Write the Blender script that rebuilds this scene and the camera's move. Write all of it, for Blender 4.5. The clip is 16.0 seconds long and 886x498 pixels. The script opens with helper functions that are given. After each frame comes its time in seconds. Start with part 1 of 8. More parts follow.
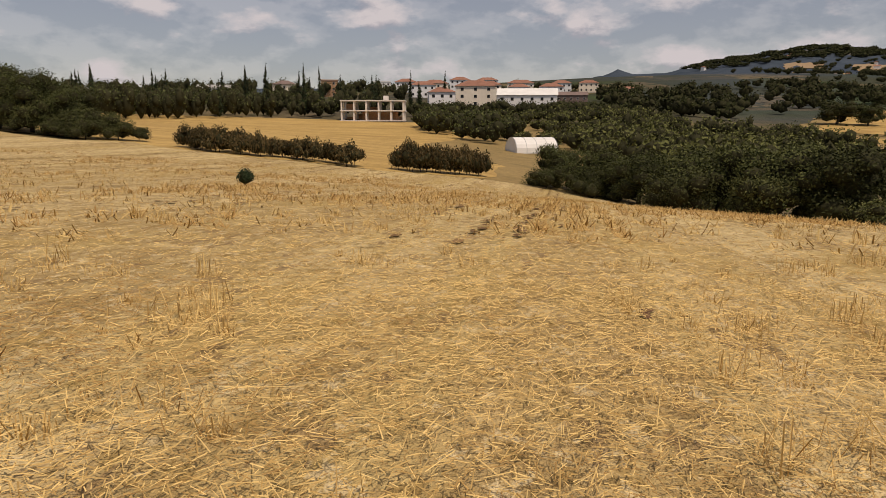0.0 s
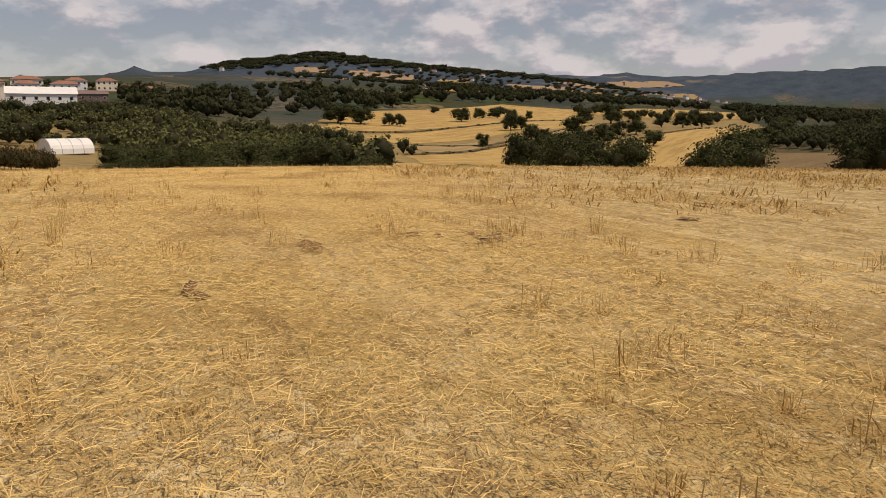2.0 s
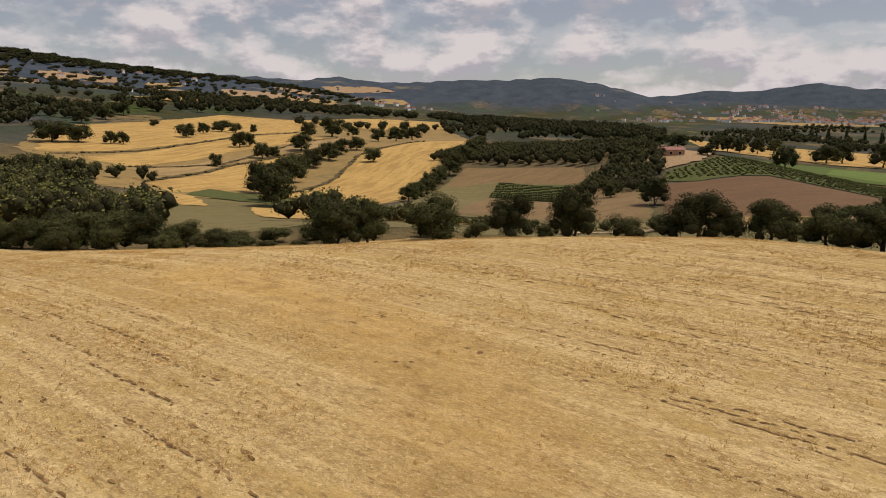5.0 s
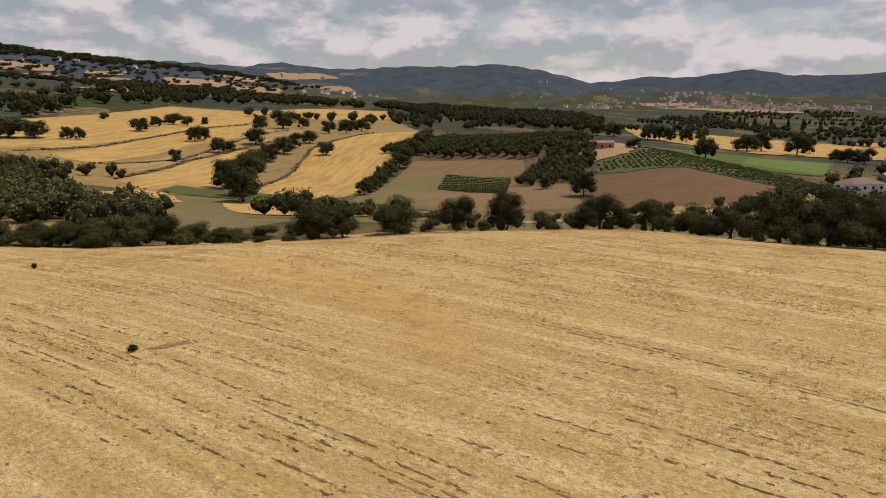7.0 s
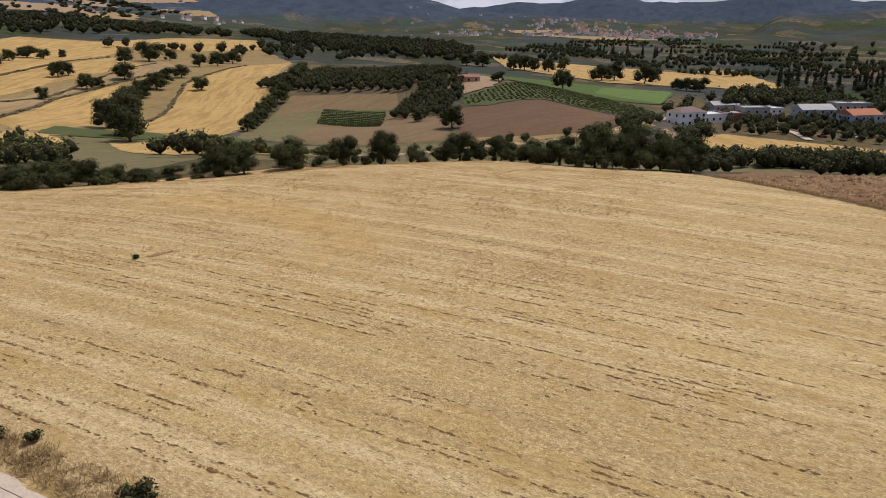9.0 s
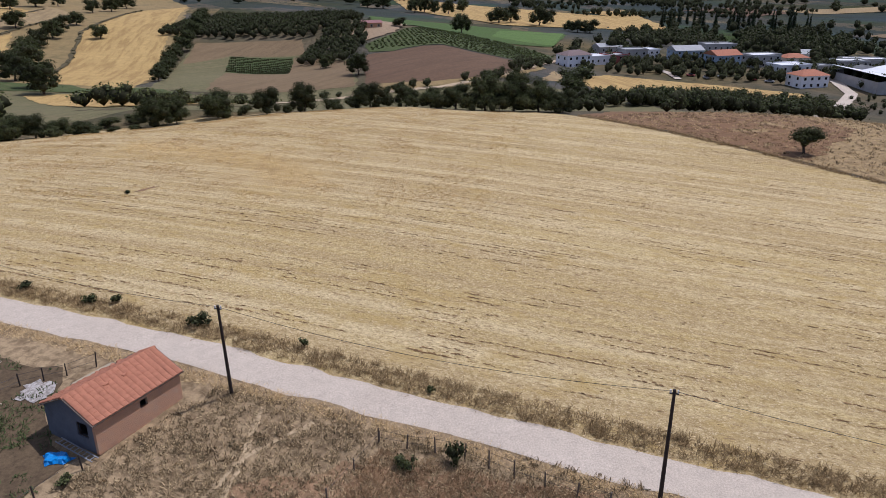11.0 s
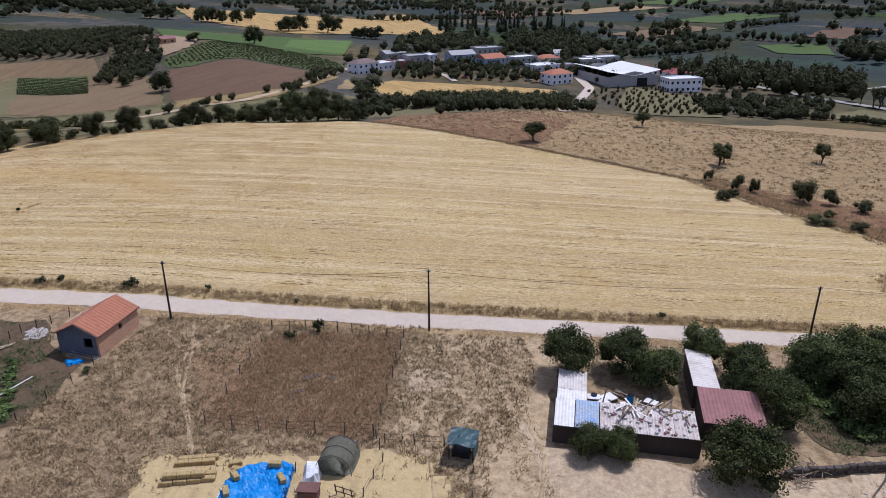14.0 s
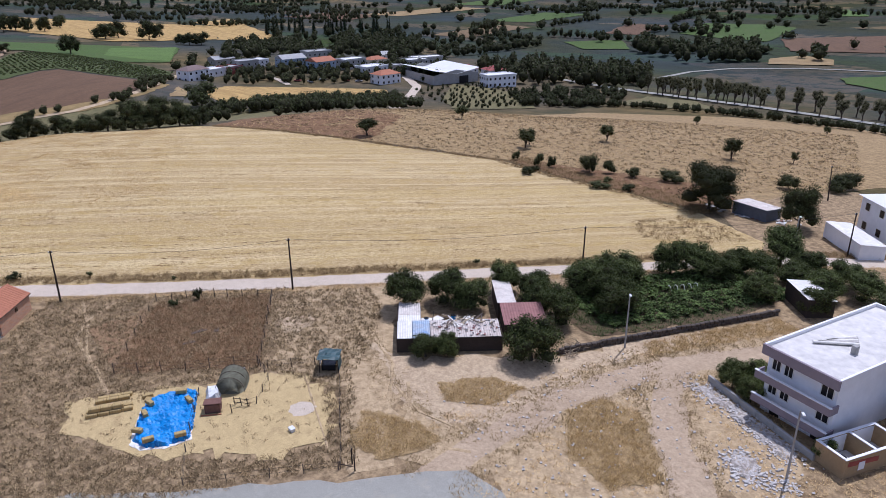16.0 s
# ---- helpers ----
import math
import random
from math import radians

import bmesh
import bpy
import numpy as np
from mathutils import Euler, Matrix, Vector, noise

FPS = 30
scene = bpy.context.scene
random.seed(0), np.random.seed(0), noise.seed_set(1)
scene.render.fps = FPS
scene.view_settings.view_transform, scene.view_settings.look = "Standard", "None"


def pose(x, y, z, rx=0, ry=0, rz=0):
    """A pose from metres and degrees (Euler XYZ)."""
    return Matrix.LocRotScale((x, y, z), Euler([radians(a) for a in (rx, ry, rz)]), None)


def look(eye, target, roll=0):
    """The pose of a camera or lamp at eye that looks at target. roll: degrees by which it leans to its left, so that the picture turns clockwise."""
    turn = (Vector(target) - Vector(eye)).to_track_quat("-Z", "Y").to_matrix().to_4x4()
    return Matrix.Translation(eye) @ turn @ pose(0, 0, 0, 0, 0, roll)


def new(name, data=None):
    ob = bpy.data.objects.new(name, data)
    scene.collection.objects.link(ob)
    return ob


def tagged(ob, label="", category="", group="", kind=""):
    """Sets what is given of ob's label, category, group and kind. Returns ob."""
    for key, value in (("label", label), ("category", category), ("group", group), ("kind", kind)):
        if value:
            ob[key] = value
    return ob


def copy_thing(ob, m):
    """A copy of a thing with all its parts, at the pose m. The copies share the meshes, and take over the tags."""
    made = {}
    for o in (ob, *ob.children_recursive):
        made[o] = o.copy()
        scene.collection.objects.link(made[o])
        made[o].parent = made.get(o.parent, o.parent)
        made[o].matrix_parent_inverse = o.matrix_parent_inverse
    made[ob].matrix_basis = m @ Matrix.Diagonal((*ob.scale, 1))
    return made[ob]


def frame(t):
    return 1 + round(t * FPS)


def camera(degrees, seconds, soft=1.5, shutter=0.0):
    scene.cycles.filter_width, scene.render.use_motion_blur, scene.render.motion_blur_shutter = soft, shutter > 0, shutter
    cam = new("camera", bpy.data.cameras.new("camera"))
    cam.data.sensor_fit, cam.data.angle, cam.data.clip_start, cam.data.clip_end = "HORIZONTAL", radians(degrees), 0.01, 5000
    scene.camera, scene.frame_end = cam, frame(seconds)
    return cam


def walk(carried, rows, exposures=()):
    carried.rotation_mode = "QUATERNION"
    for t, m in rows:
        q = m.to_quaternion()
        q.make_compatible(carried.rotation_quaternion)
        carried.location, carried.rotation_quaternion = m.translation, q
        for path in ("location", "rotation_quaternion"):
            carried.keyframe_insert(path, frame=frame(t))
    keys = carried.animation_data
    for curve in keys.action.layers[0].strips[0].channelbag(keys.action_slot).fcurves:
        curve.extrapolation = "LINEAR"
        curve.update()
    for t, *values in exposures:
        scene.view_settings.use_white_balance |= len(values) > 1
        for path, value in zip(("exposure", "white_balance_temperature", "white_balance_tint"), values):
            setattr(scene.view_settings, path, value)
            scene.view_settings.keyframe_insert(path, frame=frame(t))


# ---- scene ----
cam = camera(63.6, 16.0, soft=0.85)
ROWS = [
    (0.0, 15.57, 15.44, -2.48, 0.34, -10.07, -0.08),
    (0.5, 14.39, 9.28, -2.45, -7.13, -10.08, -0.10),
    (1.0, 12.33, 3.60, -2.16, -14.70, -10.12, -0.09),
    (1.5, 10.92, -1.50, -2.28, -24.91, -10.12, -0.05),
    (2.0, 7.95, -6.23, -2.00, -35.90, -10.19, 0.12),
    (2.5, 3.82, -10.50, -0.70, -41.58, -10.26, 0.11),
    (3.0, -0.60, -14.04, 0.90, -45.76, -10.31, -0.00),
    (3.5, -4.99, -16.81, 2.49, -50.89, -10.35, 0.02),
    (4.0, -8.88, -18.90, 4.19, -55.95, -10.34, 0.08),
    (6.5, -34.42, -31.76, 11.68, -59.73, -10.36, 0.12),
    (7.0, -40.14, -34.62, 12.93, -62.35, -11.31, 0.19),
    (7.5, -46.28, -37.40, 14.19, -65.36, -12.49, 0.15),
    (8.0, -52.16, -39.85, 15.48, -67.42, -13.95, 0.12),
    (8.5, -57.95, -42.08, 16.73, -69.99, -15.49, 0.11),
    (9.0, -63.84, -43.99, 18.26, -72.34, -17.00, 0.09),
    (9.5, -69.68, -45.69, 19.56, -74.08, -18.49, 0.09),
    (10.0, -75.72, -47.18, 20.88, -75.93, -20.00, 0.07),
    (12.5, -105.81, -50.84, 27.84, -87.31, -21.69, 0.16),
    (13.0, -111.74, -50.85, 29.35, -90.14, -21.67, 0.19),
    (13.5, -117.36, -50.61, 30.87, -92.99, -21.66, 0.21),
    (14.0, -122.84, -50.07, 32.43, -96.23, -21.62, 0.22),
    (14.5, -128.01, -49.34, 33.64, -99.78, -21.62, 0.27),
    (15.0, -132.84, -48.41, 34.52, -103.10, -21.59, 0.28),
    (15.5, -137.66, -47.37, 35.00, -106.32, -21.59, 0.31),
    (16.0, -142.25, -46.15, 35.34, -109.45, -21.60, 0.28),
]
walk(cam, [(t, pose(x, y, z, 90 + pitch, roll, yaw)) for t, x, y, z, yaw, pitch, roll in ROWS],
     exposures=[(0.0, -0.35, 7600, 18), (4.0, -0.21, 7600, 17), (6.5, -0.22, 7550, 17), (8.0, -0.22, 7000, 18), (10.0, -0.18, 5700, 20), (12.5, -0.18, 5350, 22), (16.0, -0.02, 5250, 23)])

# ---- world, sun ----
SUN_AZIMUTH, SUN_HEIGHT = 143.0, 64.0  # degrees: bearing clockwise from +y, elevation
world = bpy.data.worlds.new("world")
scene.world = world
world.use_nodes = True
wn, wl = world.node_tree.nodes, world.node_tree.links
wn.clear()
w_out = wn.new("ShaderNodeOutputWorld")
sky = wn.new("ShaderNodeTexSky")
sky.sky_type, sky.sun_disc = "NISHITA", False
sky.sun_elevation, sky.sun_rotation = radians(SUN_HEIGHT), radians(SUN_AZIMUTH)
sky.air_density, sky.dust_density, sky.ozone_density = 1.0, 0.3, 3.0
bg_sky, bg_cloud, w_mix = wn.new("ShaderNodeBackground"), wn.new("ShaderNodeBackground"), wn.new("ShaderNodeMixShader")
bg_sky.inputs["Strength"].default_value = 0.083
bg_cloud.inputs["Strength"].default_value = 1.0
w_co = wn.new("ShaderNodeTexCoord")
w_map = wn.new("ShaderNodeMapping")
w_map.inputs["Location"].default_value, w_map.inputs["Scale"].default_value = (0.6, 0.25, 0.0), (1.0, 1.0, 2.1)
w_noise, w_fine = wn.new("ShaderNodeTexNoise"), wn.new("ShaderNodeTexNoise")
w_noise.inputs["Scale"].default_value, w_noise.inputs["Detail"].default_value, w_noise.inputs["Roughness"].default_value = 9.0, 9.0, 0.55
w_fine.inputs["Scale"].default_value, w_fine.inputs["Detail"].default_value, w_fine.inputs["Roughness"].default_value = 9.0, 9.0, 0.55
w_ramp, w_tone = wn.new("ShaderNodeValToRGB"), wn.new("ShaderNodeValToRGB")
w_ramp.color_ramp.elements[0].position, w_ramp.color_ramp.elements[1].position = 0.530, 0.650
w_ramp.color_ramp.elements[0].color = (0.40, 0.40, 0.40, 1)
w_tone.color_ramp.elements[0].position, w_tone.color_ramp.elements[1].position = 0.15, 0.85
w_tone.color_ramp.elements[0].color, w_tone.color_ramp.elements[1].color = (0.44, 0.47, 0.57, 1), (0.70, 0.72, 0.80, 1)
wl.new(w_co.outputs["Generated"], w_map.inputs["Vector"])
w_up, w_diff = wn.new("ShaderNodeVectorMath"), wn.new("ShaderNodeMath")  # what lies a little higher in the cloud
w_up.inputs[1].default_value = (0.0, 0.0, 0.045)
wl.new(w_map.outputs[0], w_up.inputs[0])
wl.new(w_map.outputs[0], w_noise.inputs["Vector"])
wl.new(w_up.outputs[0], w_fine.inputs["Vector"])
w_diff.operation = "SUBTRACT"
wl.new(w_noise.outputs["Fac"], w_diff.inputs[0])
wl.new(w_fine.outputs["Fac"], w_diff.inputs[1])
w_sep, w_east = wn.new("ShaderNodeSeparateXYZ"), wn.new("ShaderNodeMath")  # thicker cloud towards the east
w_east.operation = "MULTIPLY_ADD"
w_east.inputs[1].default_value = 0.10
wl.new(w_co.outputs["Generated"], w_sep.inputs[0])
wl.new(w_sep.outputs["X"], w_east.inputs[0])
wl.new(w_noise.outputs["Fac"], w_east.inputs[2])
wl.new(w_east.outputs[0], w_ramp.inputs["Fac"])
w_lit = wn.new("ShaderNodeMapRange")
w_lit.inputs["From Min"].default_value, w_lit.inputs["From Max"].default_value = -0.09, 0.09
wl.new(w_diff.outputs[0], w_lit.inputs["Value"])
wl.new(w_lit.outputs["Result"], w_tone.inputs["Fac"])
wl.new(w_tone.outputs["Color"], bg_cloud.inputs["Color"])
wl.new(sky.outputs["Color"], bg_sky.inputs["Color"])
wl.new(w_ramp.outputs["Color"], w_mix.inputs[0])
wl.new(bg_sky.outputs[0], w_mix.inputs[1])
wl.new(bg_cloud.outputs[0], w_mix.inputs[2])
wl.new(w_mix.outputs[0], w_out.inputs["Surface"])

sun = new("sun", bpy.data.lights.new("sun", "SUN"))
sun.data.energy, sun.data.angle, sun.data.color = 3.9, radians(0.5), (1.0, 0.95, 0.86)
sun.matrix_world = look((0, 0, 200), (-math.sin(radians(SUN_AZIMUTH)), -math.cos(radians(SUN_AZIMUTH)), 200 - math.tan(radians(SUN_HEIGHT))))


# ---- materials ----
def material(name):
    m = bpy.data.materials.new(name)
    m.use_nodes = True
    return m, m.node_tree.nodes, m.node_tree.links, m.node_tree.nodes["Principled BSDF"]


def place_coord(nodes, links, scale, turn=0.0):
    """World position, turned about z and scaled."""
    geo, mp = nodes.new("ShaderNodeNewGeometry"), nodes.new("ShaderNodeMapping")
    mp.inputs["Rotation"].default_value = (0, 0, radians(turn))
    mp.inputs["Scale"].default_value = scale if isinstance(scale, tuple) else (scale,) * 3
    if turn:
        mp.vector_type = "TEXTURE"
        mp.inputs["Scale"].default_value = tuple(1 / s for s in mp.inputs["Scale"].default_value)
    links.new(geo.outputs["Position"], mp.inputs["Vector"])
    return mp.outputs[0]


def noise_fac(nodes, links, vector, detail=4.0, rough=0.55, lo=0.35, hi=0.65):
    n, r = nodes.new("ShaderNodeTexNoise"), nodes.new("ShaderNodeMapRange")
    n.inputs["Scale"].default_value, n.inputs["Detail"].default_value, n.inputs["Roughness"].default_value = 1.0, detail, rough
    r.inputs["From Min"].default_value, r.inputs["From Max"].default_value = lo, hi
    links.new(vector, n.inputs["Vector"])
    links.new(n.outputs["Fac"], r.inputs["Value"])
    return r.outputs["Result"]


def blend(nodes, links, fac, a, b):
    mx = nodes.new("ShaderNodeMix")
    mx.data_type = "RGBA"
    for socket, v in ((mx.inputs["Factor"], fac), (mx.inputs["A"], a), (mx.inputs["B"], b)):
        if isinstance(v, tuple):
            socket.default_value = (*v, 1)
        elif isinstance(v, float):
            socket.default_value = v
        else:
            links.new(v, socket)
    return mx.outputs["Result"]


def bump(nodes, links, height, bsdf, strength=0.4, distance=0.05):
    b = nodes.new("ShaderNodeBump")
    b.inputs["Strength"].default_value, b.inputs["Distance"].default_value = strength, distance
    links.new(height, b.inputs["Height"])
    links.new(b.outputs["Normal"], bsdf.inputs["Normal"])


def earth(name, a, b, c=None, big=0.05, fine=1.5, grain=9.0, rough=0.95, rows=None, amount=0.55, speckle=None):
    """Soil, grass or stubble: tones a and b in large and fine patches, c in scattered spots; speckle: (per metre, dark, light, amount); rows: (turn, metres apart, dark tone, lo, hi)."""
    m, nd, lk, bs = material(name)
    col = blend(nd, lk, noise_fac(nd, lk, place_coord(nd, lk, big), 3.0), a, b)
    mid = tuple((p + q) / 2 for p, q in zip(a, b))
    fine_f = noise_fac(nd, lk, place_coord(nd, lk, fine), 5.0, 0.65)
    col = blend(nd, lk, amount, col, blend(nd, lk, fine_f, tuple(0.62 * v for v in mid), tuple(min(1.0, 1.35 * v) for v in mid)))
    if c:
        col = blend(nd, lk, noise_fac(nd, lk, place_coord(nd, lk, fine * 0.37), 5.0, 0.6, 0.56, 0.68), col, c)
    if rows:
        turn, apart, dark, lo, hi = rows
        col = blend(nd, lk, noise_fac(nd, lk, place_coord(nd, lk, (1 / apart, 0.10 / apart, 0.2), turn), 4.0, 0.6, lo, hi), col, dark)
    if speckle:
        per, lower, upper, much = speckle
        col = blend(nd, lk, much, col, blend(nd, lk, noise_fac(nd, lk, place_coord(nd, lk, per), 4.0, 0.65, 0.40, 0.60), lower, upper))
    g = noise_fac(nd, lk, place_coord(nd, lk, grain), 4.0, 0.7, 0.2, 0.8)
    col = blend(nd, lk, 0.45, col, blend(nd, lk, g, tuple(0.35 * v for v in mid), tuple(min(1.0, 1.6 * v) for v in mid)))
    lk.new(col, bs.inputs["Base Color"])
    bs.inputs["Roughness"].default_value = rough
    bs.inputs["Specular IOR Level"].default_value = 0.15
    bump(nd, lk, g, bs, 0.5, 0.06)
    return m


def plain(name, col, rough=0.7, metal=0.0, vary=0.25, scale=3.0, relief=0.15, spec=0.4):
    """Paint, plaster, wood, sheet: one colour with soft stains and fine grain."""
    m, nd, lk, bs = material(name)
    f = noise_fac(nd, lk, place_coord(nd, lk, scale), 5.0, 0.65, 0.25, 0.75)
    f2 = noise_fac(nd, lk, place_coord(nd, lk, scale * 0.21), 3.0, 0.5)
    c1 = blend(nd, lk, f, tuple(v * (1 - vary) for v in col), tuple(min(1.0, v * (1 + vary * 0.6)) for v in col))
    lk.new(blend(nd, lk, 0.3, c1, blend(nd, lk, f2, tuple(v * (1 - vary) for v in col), col)), bs.inputs["Base Color"])
    bs.inputs["Roughness"].default_value, bs.inputs["Metallic"].default_value = rough, metal
    bs.inputs["Specular IOR Level"].default_value = spec
    bump(nd, lk, f, bs, relief, 0.02)
    return m


def leafage(name, a, b, rough=0.6, bright=0.6):
    """Leaves: varied from clump to clump and from tree to tree."""
    m, nd, lk, bs = material(name)
    geo, info = nd.new("ShaderNodeNewGeometry"), nd.new("ShaderNodeObjectInfo")
    col = blend(nd, lk, geo.outputs["Random Per Island"], a, b)
    hsv, r1 = nd.new("ShaderNodeHueSaturation"), nd.new("ShaderNodeMapRange")
    r1.inputs["To Min"].default_value, r1.inputs["To Max"].default_value = bright, 1.35
    lk.new(info.outputs["Random"], r1.inputs["Value"])
    lk.new(r1.outputs["Result"], hsv.inputs["Value"])
    lk.new(col, hsv.inputs["Color"])
    lk.new(hsv.outputs["Color"], bs.inputs["Base Color"])
    bs.inputs["Roughness"].default_value, bs.inputs["Specular IOR Level"].default_value = rough, 0.06
    return m


ROW_TURN = -9.5  # the drill rows, degrees from +y
STRAW_A, STRAW_B = (0.510, 0.382, 0.146), (0.435, 0.312, 0.104)


def product(nodes, links, a, b):
    n = nodes.new("ShaderNodeMath")
    n.operation, n.use_clamp = "MULTIPLY", True
    links.new(a, n.inputs[0])
    if isinstance(b, float):
        n.inputs[1].default_value = b
    else:
        links.new(b, n.inputs[1])
    return n.outputs[0]


def stubble_material():
    """Mown wheat: straw in soft bands along the drill rows, dark dashes of bare soil on some rows, rusty and pale patches."""
    m, nd, lk, bs = material("stubble")

    def rows(across, along_, lo, hi, detail=3.0, rough=0.5):
        return noise_fac(nd, lk, place_coord(nd, lk, (across, along_, 0.1), ROW_TURN), detail, rough, lo, hi)

    col = blend(nd, lk, noise_fac(nd, lk, place_coord(nd, lk, 0.045), 3.0), STRAW_A, STRAW_B)
    col = blend(nd, lk, product(nd, lk, rows(0.34, 0.008, 0.45, 0.55), 0.85), col, (0.690, 0.550, 0.302))
    col = blend(nd, lk, product(nd, lk, rows(0.85, 0.012, 0.47, 0.58), 0.75), col, (0.325, 0.222, 0.094))
    col = blend(nd, lk, product(nd, lk, rows(1.9, 0.018, 0.49, 0.58), 0.45), col, (0.30, 0.200, 0.086))
    fine = noise_fac(nd, lk, place_coord(nd, lk, (2.6, 1.7, 0.3), ROW_TURN), 6.0, 0.72, 0.36, 0.64)
    col = blend(nd, lk, 0.44, col, blend(nd, lk, fine, (0.215, 0.135, 0.048), (0.75, 0.585, 0.300)))
    crumbs = noise_fac(nd, lk, place_coord(nd, lk, (5.2, 3.0, 0.3), ROW_TURN), 5.0, 0.75, 0.54, 0.60)
    col = blend(nd, lk, product(nd, lk, crumbs, 0.72), col, (0.225, 0.145, 0.042))
    flecks = noise_fac(nd, lk, place_coord(nd, lk, (7.5, 4.5, 0.7), ROW_TURN), 4.0, 0.75, 0.56, 0.62)
    col = blend(nd, lk, product(nd, lk, flecks, 0.6), col, (0.830, 0.690, 0.430))
    col = blend(nd, lk, product(nd, lk, rows(0.55, 0.22, 0.53, 0.66, 5.0, 0.65), 0.60), col, (0.400, 0.272, 0.078))
    col = blend(nd, lk, product(nd, lk, rows(4.2, 1.2, 0.60, 0.64, 4.0, 0.62), 0.7), col, (0.20, 0.125, 0.065))
    g = noise_fac(nd, lk, place_coord(nd, lk, 14.0), 3.0, 0.7, 0.2, 0.8)
    col = blend(nd, lk, 0.22, col, blend(nd, lk, g, (0.26, 0.155, 0.06), (0.80, 0.59, 0.27)))
    lk.new(col, bs.inputs["Base Color"])
    bs.inputs["Roughness"].default_value, bs.inputs["Specular IOR Level"].default_value = 0.95, 0.1
    bump(nd, lk, fine, bs, 0.8, 0.10)
    return m


M_STUBBLE = stubble_material()
M_WHEAT_FAR = earth("far_wheat", (0.47, 0.320, 0.118), (0.39, 0.250, 0.082), None, 0.02, 0.25, 2.0, rows=(-66.0, 3.2, (0.235, 0.140, 0.046), 0.46, 0.60))
M_WHEAT_PALE = earth("pale_stubble", (0.34, 0.245, 0.115), (0.265, 0.182, 0.082), None, 0.02, 0.25, 2.0, rows=(-60.0, 4.0, (0.19, 0.13, 0.06), 0.47, 0.62))
M_FALLOW = earth("fallow_weeds", (0.335, 0.233, 0.106), (0.255, 0.167, 0.076), (0.175, 0.116, 0.051), 0.03, 0.8, 4.0, amount=0.5, speckle=(0.8, (0.110, 0.073, 0.032), (0.450, 0.325, 0.157), 0.5))
M_FALLOW_DARK = earth("brown_weeds", (0.220, 0.121, 0.055), (0.155, 0.087, 0.043), (0.110, 0.068, 0.030), 0.05, 0.9, 5.0)
M_YARD = earth("dry_grass", (0.340, 0.238, 0.124), (0.185, 0.124, 0.066), (0.130, 0.086, 0.043), 0.09, 0.7, 4.0, amount=0.4, speckle=(1.2, (0.080, 0.052, 0.028), (0.500, 0.365, 0.198), 0.66))
M_YARD_PALE = earth("pale_trodden_grass", (0.470, 0.345, 0.190), (0.330, 0.236, 0.128), (0.215, 0.146, 0.078), 0.09, 0.7, 4.0, amount=0.4, speckle=(1.3, (0.150, 0.100, 0.054), (0.600, 0.450, 0.260), 0.5))
M_PLOT = earth("dark_dry_plot", (0.300, 0.180, 0.092), (0.205, 0.118, 0.060), (0.350, 0.225, 0.110), 0.12, 1.0, 5.0, speckle=(1.8, (0.084, 0.052, 0.028), (0.440, 0.285, 0.150), 0.5))
M_GARDEN_SOIL = earth("dug_garden_soil", (0.135, 0.091, 0.049), (0.086, 0.057, 0.032), None, 0.2, 0.9, 4.0, speckle=(1.6, (0.041, 0.029, 0.016), (0.180, 0.130, 0.068), 0.45))
M_SOIL = earth("brown_soil", (0.20, 0.112, 0.06), (0.15, 0.082, 0.045), None, 0.6, 4.0, 25.0)
M_DUST = earth("dusty_track", (0.510, 0.390, 0.240), (0.360, 0.258, 0.153), (0.262, 0.178, 0.100), 0.16, 0.6, 4.0, amount=0.45, speckle=(1.7, (0.205, 0.140, 0.082), (0.640, 0.505, 0.320), 0.4))
M_TRACK = earth("brown_wheel_track", (0.430, 0.322, 0.205), (0.345, 0.250, 0.155), (0.280, 0.196, 0.118), 0.16, 0.6, 4.0, amount=0.35, speckle=(1.7, (0.240, 0.170, 0.104), (0.540, 0.420, 0.275), 0.35))
M_ROAD = earth("pale_gravel_road", (0.560, 0.465, 0.354), (0.470, 0.382, 0.281), None, 0.12, 1.2, 8.0, amount=0.3)
M_CHAFF = earth("chaff", (0.520, 0.390, 0.185), (0.425, 0.310, 0.143), (0.325, 0.230, 0.110), 0.2, 1.8, 9.0, amount=0.4)
M_PLOUGHED = earth("ploughed_earth", (0.165, 0.098, 0.052), (0.112, 0.067, 0.037), None, 0.03, 0.6, 3.0, rows=(60.0, 2.5, (0.086, 0.053, 0.031), 0.45, 0.7))

M_TAN = earth("tan_earth", (0.215, 0.146, 0.072), (0.165, 0.112, 0.056), None, 0.03, 0.6, 3.0, rows=(70.0, 3.0, (0.120, 0.084, 0.044), 0.45, 0.7))
M_OLIVE = earth("olive_fallow", (0.185, 0.150, 0.070), (0.120, 0.112, 0.045), (0.21, 0.155, 0.080), 0.03, 0.5, 2.0, rows=(60.0, 3.0, (0.105, 0.092, 0.042), 0.45, 0.7))
M_DRY_SLOPE = earth("dry_slope", (0.30, 0.205, 0.082), (0.20, 0.145, 0.060), (0.11, 0.092, 0.038), 0.02, 0.25, 2.0)
M_BANK = earth("weedy_bank", (0.120, 0.090, 0.042), (0.080, 0.066, 0.030), None, 0.08, 0.6, 3.0)
M_REEDS = earth("green_ditch", (0.085, 0.105, 0.032), (0.060, 0.070, 0.024), (0.13, 0.115, 0.05), 0.08, 0.6, 3.0)
